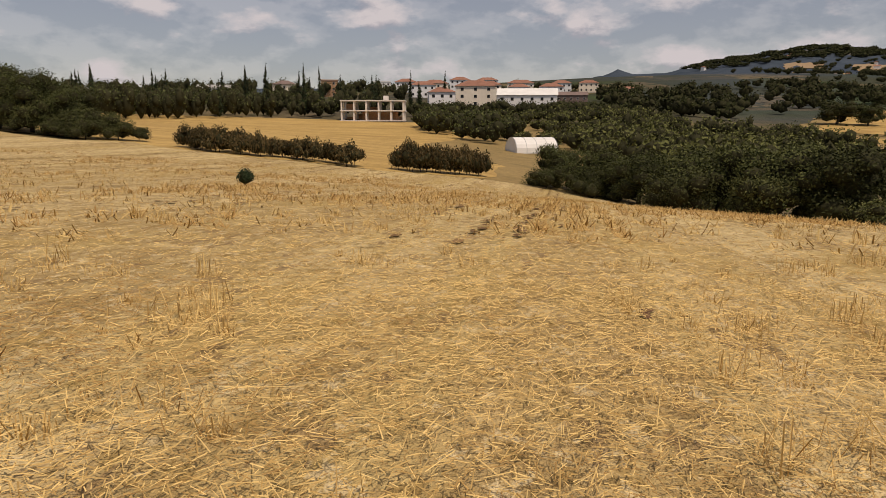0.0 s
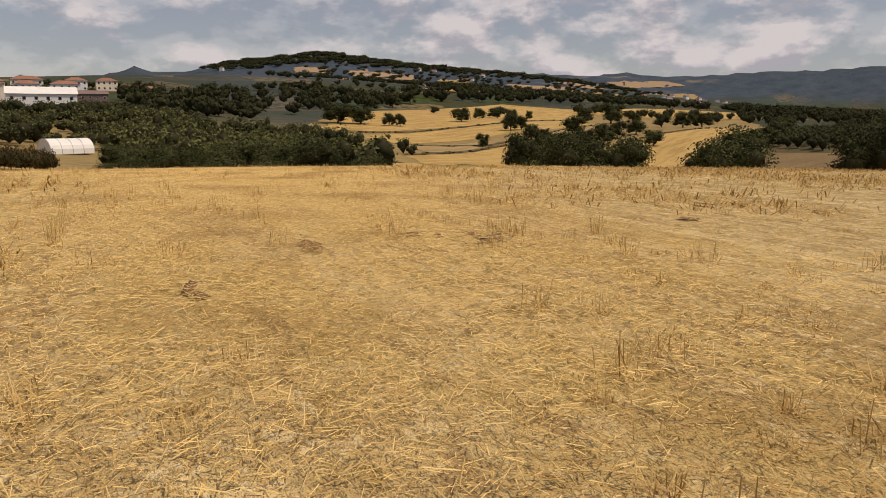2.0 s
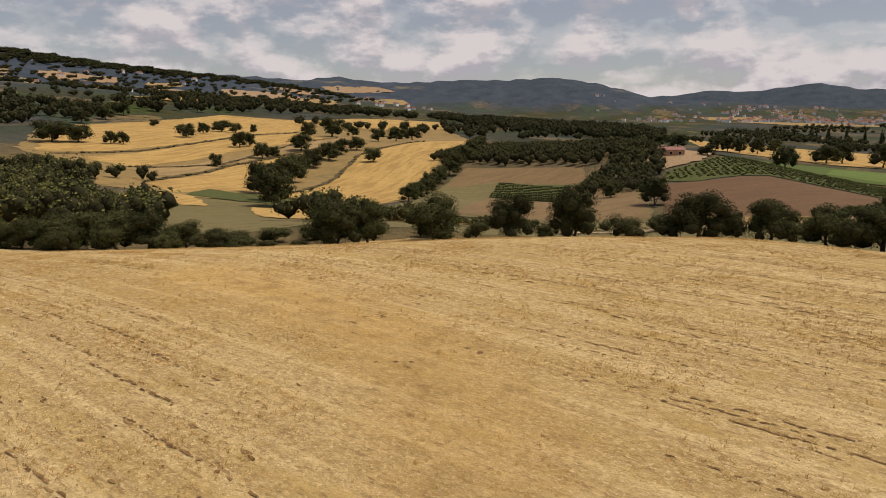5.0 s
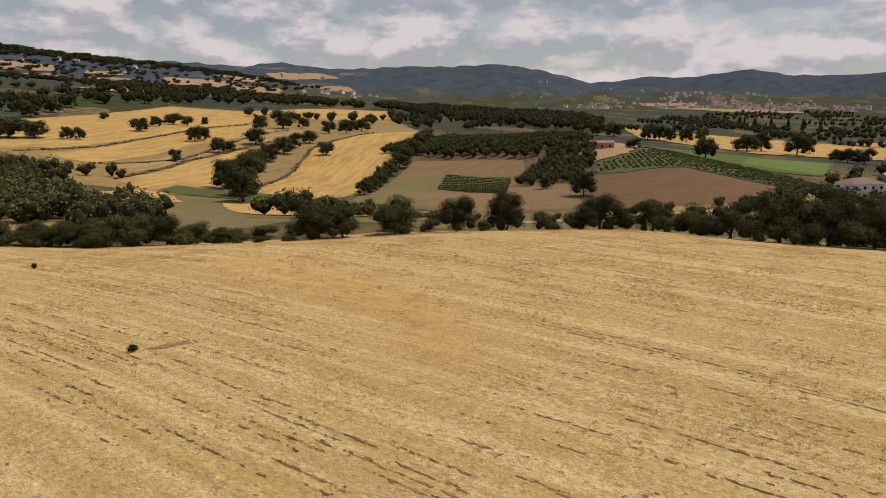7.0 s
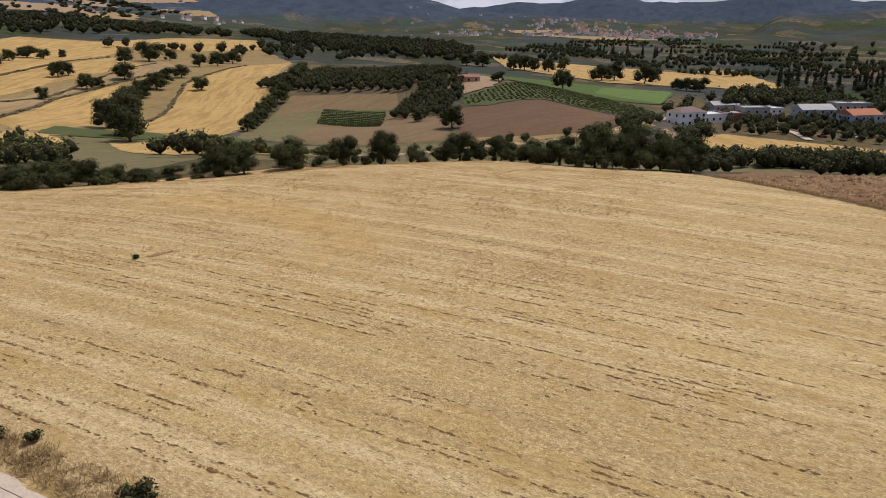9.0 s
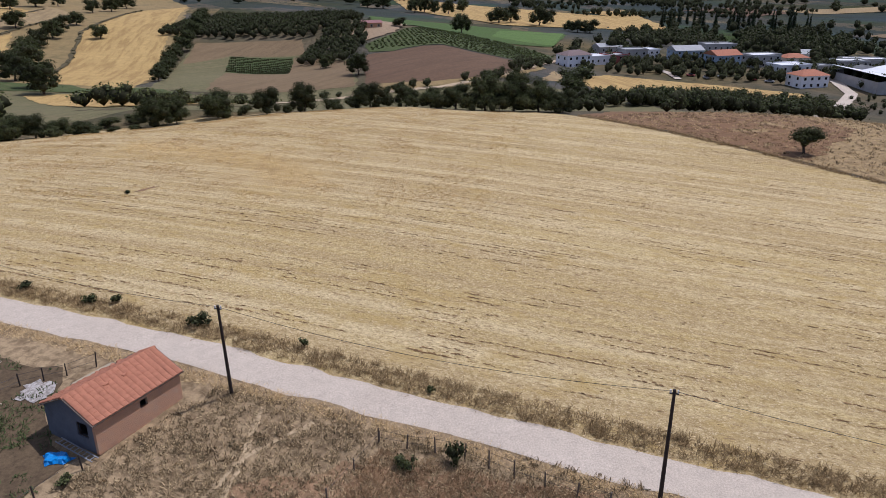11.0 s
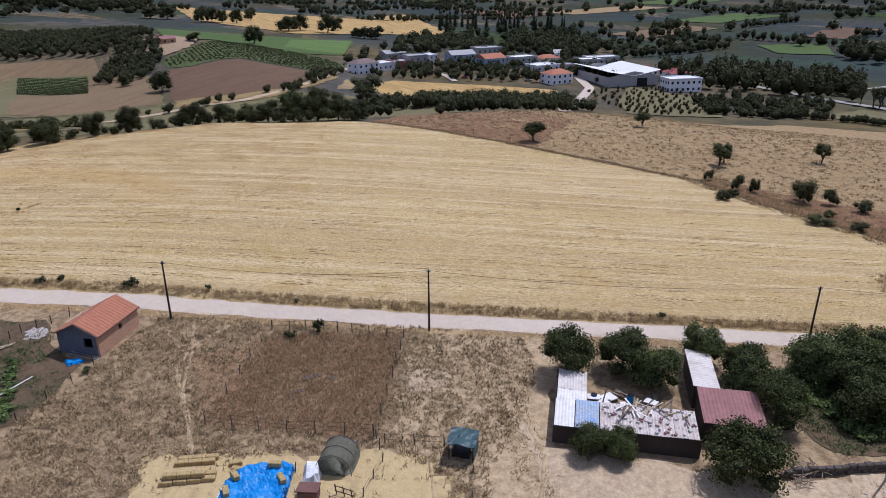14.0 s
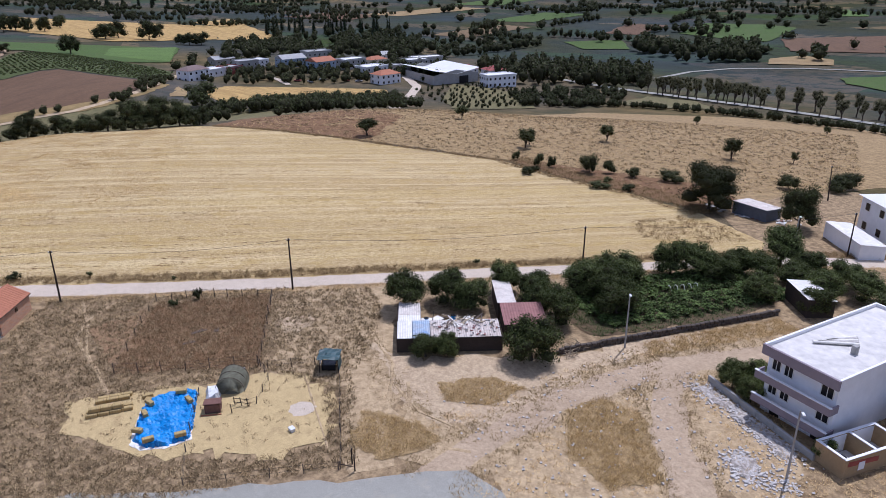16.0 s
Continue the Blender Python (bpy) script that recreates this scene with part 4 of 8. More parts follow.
for k, (x, y, h, w) in enumerate(FIELD_OAKS + HEDGE_OAKS + ORCHARD_HEDGE + CROP_OAKS):
    plant(FAR_OAKS[k % 4], x, y, h * 1.08, w * 1.15, (9.0, 10.0), sink=0.2)

# lone trees on the fallow slope, and the bigger ones at its lower end
for k, (x, y, h, w) in enumerate([(39.6, -89, 4.6, 5.8), (63, -124.6, 4.2, 5.0), (20.3, -125.7, 4.6, 4.8), (23.2, -128.2, 3.8, 3.4), (26.2, -153.4, 4.6, 4.6), (-1.1, -172.5, 5.2, 4.6), (71, -219, 3.6, 3.0), (4, -178, 2.5, 3.0), (-8.9, -184.8, 2.8, 2.2), (40, -248, 3.0, 2.4)]):
    plant(LONE[k % 3], x, y, h * 1.1, w * 1.2, (4.5, 4.6))
for k, (x, y, h, w) in enumerate([(8.3, -117.5, 2.2, 1.5), (1.0, -119.8, 3.0, 2.0), (-0.3, -122.5, 2.6, 1.9), (-6.6, -128.6, 4.2, 3.8), (-8.3, -132.6, 2.7, 2.4), (-13.2, -135.7, 2.2, 2.9), (-18.8, -141.4, 2.4, 4.2), (-22, -146, 1.8, 2.6), (-30.4, -162.3, 2.8, 4), (-34.8, -170.8, 3.0, 4.5), (-33, -176, 3.0, 4.5), (-4.6, -114.3, 1.5, 2.8), (-19.2, -123.7, 1.4, 3.4), (-22.5, -128.4, 1.3, 2.4), (-2.6, -117, 1.2, 2.2), (-15, -128, 1.0, 1.8)]):
    plant(SHRUBS[k % 3], x, y, h * 1.2, w * 1.3, (4.0, 5.0), label="green bush on the bank between field and fallow")
plant(OAKS[0], -38.5, -135.5, 9.4, 10.8, (6.5, 7.0), label="large shade tree over rubbish at the field corner")
plant(OAKS[2], -53, -142.6, 8.0, 7.5, (6.5, 7.0), label="dark tree beside the grey shed")
# village front
plant(FAR_OAKS[1], 189, -51, 11.5, 15, (9.0, 10.0), label="big round oak standing near the village")
# dock plants at the left end of the field, and the trees beyond them
rng = random.Random(5)
DOCK_LINE = ([(-5.6, 72.4), (-2.5, 71.8), (0.7, 71.2), (3.7, 71.3), (6.4, 70.9), (8.4, 70.4)], [(11.6, 71.4), (14.1, 73.8), (16.9, 75.6), (18.6, 77.0)])
for line, per_m, lo, hi in ((DOCK_LINE[0], 2.3, 1.5, 2.3), (DOCK_LINE[1], 2.3, 1.6, 2.8)):
    for (ax, ay), (bx, by) in zip(line, line[1:]):
        n = int(math.hypot(bx - ax, by - ay) * per_m)
        for k in range(n):
            u = (k + rng.random()) / n
            plant(DOCKS[k % 2], ax + (bx - ax) * u, ay + (by - ay) * u + rng.uniform(0.0, 2.2), rng.uniform(lo, hi), rng.uniform(1.3, 2.2), (1.7, 2.2))
for k, (x, y, h, w) in enumerate(((-23.5, 78.5, 6.0, 6.5), (-19.8, 77.0, 5.6, 6.0), (-27.5, 80.5, 6.0, 7.0), (-16.2, 75.5, 4.3, 4.6), (-17.5, 79.5, 4.6, 5.5))):
    plant(OAKS[k % 4], x, y, h, w, (6.5, 7.0), sink=0.3, label="dark tree in the scrub at the far edge of the field")
for k, (x, y, h, w) in enumerate(((-14.6, 74.2, 3.0, 4.2), (-18.6, 75.2, 2.6, 4.0), (-12.8, 75.6, 2.5, 3.6), (-11.6, 75.0, 1.8, 2.8), (-10.4, 76.2, 1.3, 2.2), (-22.6, 76.6, 2.4, 4.0), (-13.4, 73.2, 1.9, 3.0), (-15.6, 73.2, 1.6, 2.6))):
    plant(SHRUBS[k % 3], x, y, h, w, (4.0, 5.0), label="dark scrub at the far edge of the field")


# ---- woods, as uncounted stuff ----
def woods(name, spots, mat, label, leaf=0.9, cards=26, seed=3):
    """Many small far trees in one mesh; spots: x, y, height, width."""
    rg = np.random.RandomState(seed)
    V, F, I, base = [], [], [], 0
    for x, y, h, w in spots:
        z = on(x, y)
        v, f, i = crown_arrays(rg, [(x, y, z + h * 0.42, w * 0.36, h * 0.5), (x + 0.16 * w, y - 0.1 * w, z + h * 0.62, w * 0.30, h * 0.36), (x - 0.15 * w, y + 0.12 * w, z + h * 0.5, w * 0.30, h * 0.36)], int(cards * 2.6), leaf * w / 12.5, ICO1, 0.74)
        V.append(v)
        F.append(f + base)
        I.append(i)
        base += len(v)
    return tagged(crown_object(name, np.concatenate(V), np.concatenate(F), np.concatenate(I), mat), label, "trees", kind="stuff")


def inside_poly(x, y, poly):
    hit = False
    for (ax, ay), (bx, by) in zip(poly, poly[1:] + poly[:1]):
        if (ay > y) != (by > y) and x < (bx - ax) * (y - ay) / (by - ay) + ax:
            hit = not hit
    return hit


def scatter(poly, n, h, w, seed):
    """Random spots inside an outline, with heights and widths in the ranges given."""
    rg = random.Random(seed)
    xs, ys = [p[0] for p in poly], [p[1] for p in poly]
    out = []
    while len(out) < n:
        x, y = rg.uniform(min(xs), max(xs)), rg.uniform(min(ys), max(ys))
        if inside_poly(x, y, poly):
            out.append((x, y, rg.uniform(*h), rg.uniform(*w)))
    return out


ORCHARD = [(x + 0.25 * y - 30, y, 6.2, 5.8) for x in np.arange(290, 385, 5.6) for y in np.arange(84, 186, 5.6)]
ORCHARD = [(x, y, h * (0.85 + 0.3 * ((i * 0.618) % 1)), w) for i, (x, y, h, w) in enumerate(ORCHARD) if x > 296 - 0.02 * y]
ORCHARD += [(x, y, 6.0, 6.0) for x in np.arange(250, 312, 5.6) for y in np.arange(52, 84, 5.6) if y > 52 + (x - 250) * 0.15 and y < 84]
rg_o = random.Random(72)
ORCHARD = [(x + rg_o.uniform(-1.2, 1.2), y + rg_o.uniform(-1.2, 1.2), h * rg_o.uniform(0.8, 1.1), w * rg_o.uniform(1.0, 1.25)) for x, y, h, w in ORCHARD]
woods("orchard", ORCHARD, M_LEAF_ORCHARD, "orchard of dark green trees in close rows", 0.75, 34, 4)
wood_spots = scatter([(480, 500), (560, 430), (700, 400), (760, 330), (690, 220), (640, 240), (560, 300), (520, 420)], 60, (7, 12), (8, 14), 1)
wood_spots += scatter([(820, 500), (700, 250), (690, 180), (900, 220), (1150, 330), (1250, 560), (1000, 640)], 520, (9, 15), (12, 20), 2)
wood_spots += scatter([(560, 560), (420, 560), (380, 600), (620, 760), (900, 700), (820, 520)], 200, (8, 13), (10, 18), 3)
wood_spots += scatter([(150, 360), (240, 470), (380, 560), (300, 640), (120, 520), (90, 380)], 130, (7, 12), (8, 16), 4)
wood_spots += scatter([(400, 640), (700, 800), (1000, 900), (900, 1100), (500, 1000), (300, 800)], 160, (5, 8), (7, 14), 5)
wood_spots += scatter([(500, 1000), (1000, 900), (1500, 1100), (1500, 1700), (800, 1700)], 520, (5, 9), (9, 18), 19)
wood_spots += scatter([(560, 1560), (720, 1480), (860, 1440), (1000, 1390), (1200, 1310), (1420, 1210), (1620, 1300), (1500, 1800), (760, 1900), (560, 1800)], 950, (6, 10), (20, 34), 63)
woods("far_wood", wood_spots, M_LEAF, "dark woodland on the far slopes", 1.0, 26, 5)
valley = scatter([(60, 100), (80, 75), (92, 60), (110, 110), (125, 128), (100, 135), (80, 160), (100, 185), (150, 200), (130, 230), (70, 240), (40, 150)], 150, (4, 8.5), (5, 9), 6)
valley += scatter([(45, 90), (60, 110), (60, 170), (100, 270), (90, 300), (50, 270), (44, 180)], 80, (4.5, 7), (6, 9), 7)
valley += scatter([(30, 175), (60, 180), (70, 280), (30, 290), (14, 270), (22, 220)], 60, (3, 5), (5, 8), 27)
valley += scatter([(100, 45), (105, 30), (150, 105), (160, 112), (150, 118), (112, 75)], 26, (1.5, 3), (4, 6), 8)
def in_view_wedge(x, y):
    """A wedge of bearings from the camera's place at 1 s, kept clear to fit its view."""
    b, d = math.degrees(math.atan2(x - 12.3, y - 3.6)), math.hypot(x - 12.3, y - 3.6)
    return 31.5 < b < 44.5 and d < 168


valley += scatter([(80, 62), (86, 42), (104, 40), (122, 64), (126, 84), (112, 78), (98, 74)], 16, (3, 5.5), (4, 6.5), 43)
valley += scatter([(46, 84), (58, 72), (74, 84), (92, 130), (100, 190), (70, 200), (56, 140)], 90, (4.5, 7.5), (5, 8), 41)
valley = [q for q in valley if not in_view_wedge(q[0], q[1])]
woods("valley_scrub", valley, M_LEAF_SCRUB, "scrub and trees in the valley behind the hedge", 0.7, 44, 6)
hedge2 = scatter([(96, -66), (120, -85), (150, -112), (175, -140), (165, -146), (140, -122), (112, -95), (88, -72)], 52, (3.5, 7), (5, 8), 9)
hedge2 += scatter([(172, -50), (185, -80), (195, -120), (200, -142), (190, -145), (180, -110), (160, -60)], 105, (4, 7), (5, 8), 10)
hedge2 += scatter([(130, -62), (165, -30), (200, -20), (270, -34), (290, -40), (278, -30), (205, -14), (150, -30), (100, -45)], 34, (3, 6), (4, 7), 18)
hedge2 += scatter([(110, 58), (140, 48), (165, 22), (182, 0), (197, -14), (222, -28), (252, -36), (285, -42), (280, -34), (250, -27), (220, -18), (196, -5), (178, 16), (160, 36), (135, 58)], 46, (2.0, 4.5), (3, 5.5), 42)
woods("village_hedge", hedge2, M_LEAF, "hedge of trees between fallow slope and village", 0.7, 44, 7)
plain_spots = scatter([(168, -194), (204, -204), (217, -231), (202, -265), (181, -265), (158, -232), (159, -214)], 130, (2.5, 5.5), (4, 7), 11)
rg_p = random.Random(40)
plain_spots += [(a - 0.3 * b + rg_p.uniform(-1.6, 1.6), b + rg_p.uniform(-1.4, 1.4), rg_p.uniform(1.4, 3.0), rg_p.uniform(1.8, 3.4)) for a in range(112, 182, 6) for b in range(-212, -160, 5) if 160 < a - 0.3 * b < 240]
plain_spots += scatter([(283, -215), (318, -279), (300, -318), (262, -335), (208, -290), (224, -264), (236, -234), (247, -215)], 150, (8, 14), (8, 13), 12)
plain_spots += scatter([(427, -415), (427, -470), (400, -520), (308, -470), (330, -414)], 90, (9, 15), (9, 15), 37)
plain_spots += scatter([(517, -174), (568, -212), (535, -260), (461, -246), (400, -200), (429, -184)], 120, (8, 14), (9, 14), 38)
plain_spots += scatter([(509, -95), (543, -143), (489, -154), (420, -120), (440, -90)], 60, (7, 11), (8, 13), 39)
plain_spots += scatter([(340, -40), (520, -80), (700, -160), (700, -420), (520, -380), (400, -250), (345, -200), (360, -100)], 190, (6, 11), (8, 14), 13)
plain_spots += scatter([(520, -420), (1500, -200), (1700, -900), (900, -1300), (300, -1100), (150, -500), (400, -480)], 330, (7, 13), (12, 24), 14)
for k in range(62):  # broken belts and copses between the yellow field and the hill town
    bx, by = rg_p.uniform(740, 1650), rg_p.uniform(-300, 190)
    a, n, thick = radians(-80 + rg_p.uniform(-14, 14)), rg_p.randint(4, 20), rg_p.choice((3, 5, 14))
    plain_spots += [(bx + rg_p.uniform(-thick, thick), by + 6.0 * (j - n / 2) * abs(math.sin(a)) + rg_p.uniform(-3, 3), rg_p.uniform(4, 11), rg_p.uniform(6, 13)) for j in range(n)]
for k in range(46):  # hedgerows and windbreaks across the plain
    bx, by = rg_p.uniform(330, 1500), rg_p.uniform(-1000, -150)
    a, n = radians(rg_p.choice((-62, -58, 28, 33)) + rg_p.uniform(-6, 6)), rg_p.randint(10, 26)
    if by > 200 - bx * 0.75:
        continue
    plain_spots += [(bx + 7 * j * math.cos(a) + rg_p.uniform(-2, 2), by + 7 * j * math.sin(a) + rg_p.uniform(-2, 2), rg_p.uniform(5, 11), rg_p.uniform(8, 13)) for j in range(n)]
woods("plain_trees", plain_spots, M_LEAF, "trees, hedgerows and orchards spread over the plain", 0.9, 24, 8)
village_trees = scatter([(292, -40), (345, -60), (345, -150), (310, -215), (250, -180), (262, -120), (275, -70)], 270, (3.5, 7.5), (4, 7.5), 16)
woods("village_trees", village_trees, M_LEAF, "garden trees between the village houses", 0.6, 40, 9)
town_trees = scatter([(-160, 255), (-22, 268), (-16, 300), (0, 330), (-10, 420), (-60, 440), (-200, 400)], 190, (6, 11), (6, 10), 17)
town_trees += scatter([(14, 270), (70, 290), (110, 330), (160, 480), (130, 500), (90, 400), (20, 300)], 60, (3, 5), (5, 8), 28)
town_trees += scatter([(-40, 460), (20, 440), (130, 480), (160, 600), (20, 620), (-80, 560)], 60, (4, 7), (5, 8), 29)
town_trees += scatter([(-10, 272), (30, 292), (60, 312), (90, 322), (100, 312), (60, 292), (20, 276)], 80, (4.5, 7.5), (5, 8), 30)
woods("town_trees", town_trees, M_LEAF, "dark trees round the hillside town", 0.7, 36, 10)
belt = scatter([(-110, 190), (-66, 196), (-64, 218), (-54, 238), (-38, 258), (-20, 262), (-4, 268), (-10, 282), (-60, 270), (-90, 250), (-120, 215)], 150, (6, 10.5), (4.5, 7), 35)
belt += scatter([(10, 209), (20, 196), (26, 178), (30, 178), (34, 200), (30, 230), (14, 262), (6, 250)], 50, (4.5, 7.5), (5, 8), 36)
woods("field_belt", belt, M_LEAF, "belt of dark trees behind the mown field", 0.7, 40, 12)
for x, y, h in ((-123, 300, 15), (-84, 262, 14), (-79, 258, 12), (-34, 268, 17), (-29, 270, 16), (-45, 262, 12), (-58, 250, 11)):
    plant(CYPRESS, x, y, h, 2.6, (10.0, 2.2))
rng = random.Random(8)
for k in range(18):
    plant(CYPRESS, 1110 + rng.uniform(-30, 60), 95 - 7 * k + 9 * math.sin(k * 2.1), rng.uniform(13, 21), rng.uniform(4.5, 6.5), (10.0, 2.2))
for k in range(24):
    x, y = -160 + 7.5 * k + rng.uniform(-4, 4), 300 + rng.uniform(-15, 60)
    plant(CYPRESS, x, y, rng.uniform(10, 17), rng.uniform(2.4, 3.6), (10.0, 2.2))
for k in range(26):
    plant(CYPRESS, 640 + rng.uniform(-20, 60), -130 - 5.5 * k + rng.uniform(-3, 3), rng.uniform(13, 20), rng.uniform(3.5, 5.5), (10.0, 2.2))
for k in range(20):
    f = k / 19
    px_, py_ = (198 - 100 * f, -286 - 30 * f) if f < 0.6 else (138 - 78 * (f - 0.6) / 0.4, -304 - 10 * (f - 0.6) / 0.4)
    plant(PLANES[k % 2], px_ + rng.uniform(-1.5, 1.5), py_ + rng.uniform(-1, 1), rng.uniform(9, 12.5), rng.uniform(4.5, 7), (11.0, 7.0))
    plant(PLANES[(k + 1) % 2], px_ + 4 + rng.uniform(-1.5, 1.5), py_ - 14 + rng.uniform(-1, 1), rng.uniform(9, 12.5), rng.uniform(4.5, 7), (11.0, 7.0))

# dark weedy banks between the wheat plots on the slope, with a few bushes
BANKS = ([(168, 305), (218, 312), (290, 339), (376, 382), (430, 399)], [(166, 251), (226, 258), (302, 290), (400, 330)], [(139, 198), (180, 226), (226, 253), (290, 268), (367, 282)], [(158, 152), (230, 190), (305, 235), (430, 272)])
for line in BANKS:
    ribbon("field_bank", line, 2.2, M_BANK, 0.55, "dark weedy bank between wheat plots", "bank", 4.0, 0.9)
banks = []
rg_b = random.Random(61)
for line in BANKS:
    for (ax, ay), (bx, by) in zip(line, line[1:]):
        for _ in range(int(math.hypot(bx - ax, by - ay) * 0.16)):
            u = rg_b.random()
            banks.append((ax + (bx - ax) * u + rg_b.uniform(-1, 1), ay + (by - ay) * u + rg_b.uniform(-1, 1), rg_b.uniform(0.5, 1.2), rg_b.uniform(1.6, 2.8)))
woods("hedgerow", banks, M_LEAF_OLIVE, "low dark hedgerows between the wheat plots", 0.7, 12, 31)

# dark hedge at the foot of the fallow slope
FOOT = [(176, -200), (170, -214), (164, -229), (155, -243), (133, -259), (107, -269), (80, -273), (57, -278), (42, -279), (20, -280)]
foot_spots = []
for (ax, ay), (bx, by) in zip(FOOT, FOOT[1:]):
    for _ in range(int(math.hypot(bx - ax, by - ay) * 0.75)):
        u = rg_b.random()
        foot_spots.append((ax + (bx - ax) * u + rg_b.uniform(-2, 2), ay + (by - ay) * u - rg_b.uniform(0, 4), rg_b.uniform(2.2, 4.2), rg_b.uniform(3.5, 6.0)))
woods("foot_hedge", foot_spots, M_LEAF, "dark continuous hedge at the foot of the fallow", 0.8, 30, 33)


# ---- small building blocks ----
def add_box(bm, size, at=(0, 0, 0), turn=0.0, bevel=0.0, tilt=(0, 0)):
    """A box of that size centred at a point, with worn edges."""
    m = pose(*at, tilt[0], tilt[1], turn) @ Matrix.Diagonal((*size, 1))
    vs = bmesh.ops.create_cube(bm, size=1.0, matrix=m)["verts"]
    if bevel:
        es = list({e for v in vs for e in v.link_edges})
        bmesh.ops.bevel(bm, geom=es, offset=bevel, segments=1, affect="EDGES")
    return bm


def box(size, at=(0, 0, 0), turn=0.0, bevel=0.0, tilt=(0, 0)):
    return add_box(bmesh.new(), size, at, turn, bevel, tilt)


def add_rod(bm, a, b, r0, r1=None, sides=8):
    a, b = Vector(a), Vector(b)
    d = b - a
    m = Matrix.Translation((a + b) / 2) @ d.to_track_quat("Z", "Y").to_matrix().to_4x4()
    bmesh.ops.create_cone(bm, cap_ends=True, segments=sides, radius1=r0, radius2=r0 if r1 is None else r1, depth=d.length, matrix=m)
    return bm


def rod(a, b, r0, r1=None, sides=8):
    return add_rod(bmesh.new(), a, b, r0, r1, sides)


def prism(points, y0, y1):
    """A prism along y with the outline given in x and z."""
    bm = bmesh.new()
    a = [bm.verts.new((x, y0, z)) for x, z in points]
    b = [bm.verts.new((x, y1, z)) for x, z in points]
    bm.faces.new(a)
    bm.faces.new(b[::-1])
    n = len(points)
    for k in range(n):
        bm.faces.new((a[k], a[(k + 1) % n], b[(k + 1) % n], b[k]))
    return bm


def corrugated(w, d, pitch=0.22, depth=0.045, thick=0.02, sag=0.0, seed=0):
    """A wavy sheet in x (waves run along y), centred."""
    rg = random.Random(seed)
    n = max(2, int(w / pitch)) * 4
    bm, layers = bmesh.new(), []
    dips = [[sag * rg.uniform(-1, 1) for _ in range(n // 4 + 2)] for _ in range(5)]
    for low in (0.0, thick):
        layers.append([[bm.verts.new(((k / n - 0.5) * w, (j / 4 - 0.5) * d, depth * 0.5 * (1 - math.cos(math.pi * k / 2)) + dips[j][k // 4] - low)) for k in range(n + 1)] for j in range(5)])
    top, under = layers
    for j in range(4):
        for k in range(n):
            bm.faces.new((top[j][k], top[j][k + 1], top[j + 1][k + 1], top[j + 1][k]))
            bm.faces.new((under[j][k], under[j + 1][k], under[j + 1][k + 1], under[j][k + 1]))
    for j, s in ((0, 1), (4, -1)):
        for k in range(n):
            q = (top[j][k], under[j][k], under[j][k + 1], top[j][k + 1])
            bm.faces.new(q[::s])
    for k, s in ((0, -1), (n, 1)):
        for j in range(4):
            q = (top[j][k], under[j][k], under[j + 1][k], top[j + 1][k])
            bm.faces.new(q[::s])
    return bm


def sheet_on_ground(name, points, mat, label, category, lift, bumpiness, step=0.35, seed=1, skirt=0.05):
    """A crumpled sheet over low things."""
    bm = bmesh.new()
    bm.faces.new([bm.verts.new((x, y, 0)) for x, y in rough_outline(points, step, 0.12, seed)])
    xs, ys = [p[0] for p in points], [p[1] for p in points]
    for lo, hi, axis in ((min(xs), max(xs), 0), (min(ys), max(ys), 1)):
        for k in range(1, int((hi - lo) / step)):
            co, no = [0, 0, 0], [0, 0, 0]
            co[axis], no[axis] = lo + k * step, 1
            bmesh.ops.bisect_plane(bm, geom=bm.verts[:] + bm.edges[:] + bm.faces[:], plane_co=co, plane_no=no)
    edge = {v for e in bm.edges if e.is_boundary for v in e.verts}
    for v in bm.verts:
        f = noise.fractal((v.co.x * 0.8, v.co.y * 0.8, seed), 1.0, 2.0, 4)
        v.co.z = on(v.co.x, v.co.y) + (skirt if v in edge else lift + bumpiness * f + 0.22 * bumpiness * noise.noise((v.co.x * 3.1, v.co.y * 4.3, seed)))
    bmesh.ops.triangulate(bm, faces=[f for f in bm.faces if len(f.verts) > 4])
    ob = part(name, bm, mat)
    md = ob.modifiers.new("thickness", "SOLIDIFY")
    md.thickness = 0.03
    return tagged(ob, label, category)


M_WOOD = plain("weathered_wood", (0.16, 0.125, 0.095), 0.9, vary=0.4, scale=8.0, relief=0.4, spec=0.1)
M_WOOD_DARK = plain("creosoted_wood", (0.055, 0.042, 0.034), 0.85, vary=0.4, scale=9.0, relief=0.4, spec=0.15)
M_BOARD = plain("pale_boards", (0.42, 0.34, 0.22), 0.85, vary=0.3, scale=5.0, spec=0.1)
M_PLASTER = plain("grey_plaster", (0.125, 0.135, 0.155), 0.95, vary=0.3, scale=1.5, relief=0.3, spec=0.1)
M_WHITE = plain("white_render", (0.80, 0.79, 0.78), 0.9, vary=0.12, scale=0.8, spec=0.15)
M_CREAM = plain("cream_render", (0.78, 0.69, 0.57), 0.9, vary=0.15, scale=0.8, spec=0.15)
M_MAUVE = plain("mauve_band", (0.27, 0.225, 0.24), 0.85, vary=0.15, scale=1.0, spec=0.15)
M_CONCRETE = plain("concrete", (0.39, 0.37, 0.335), 0.95, vary=0.25, scale=1.5, relief=0.3, spec=0.1)
M_DARK = plain("dark_opening", (0.018, 0.018, 0.02), 0.25, vary=0.3, spec=0.3)
M_TILE = plain("red_roof_tiles", (0.41, 0.17, 0.095), 0.85, vary=0.26, scale=2.5, relief=0.3, spec=0.15)
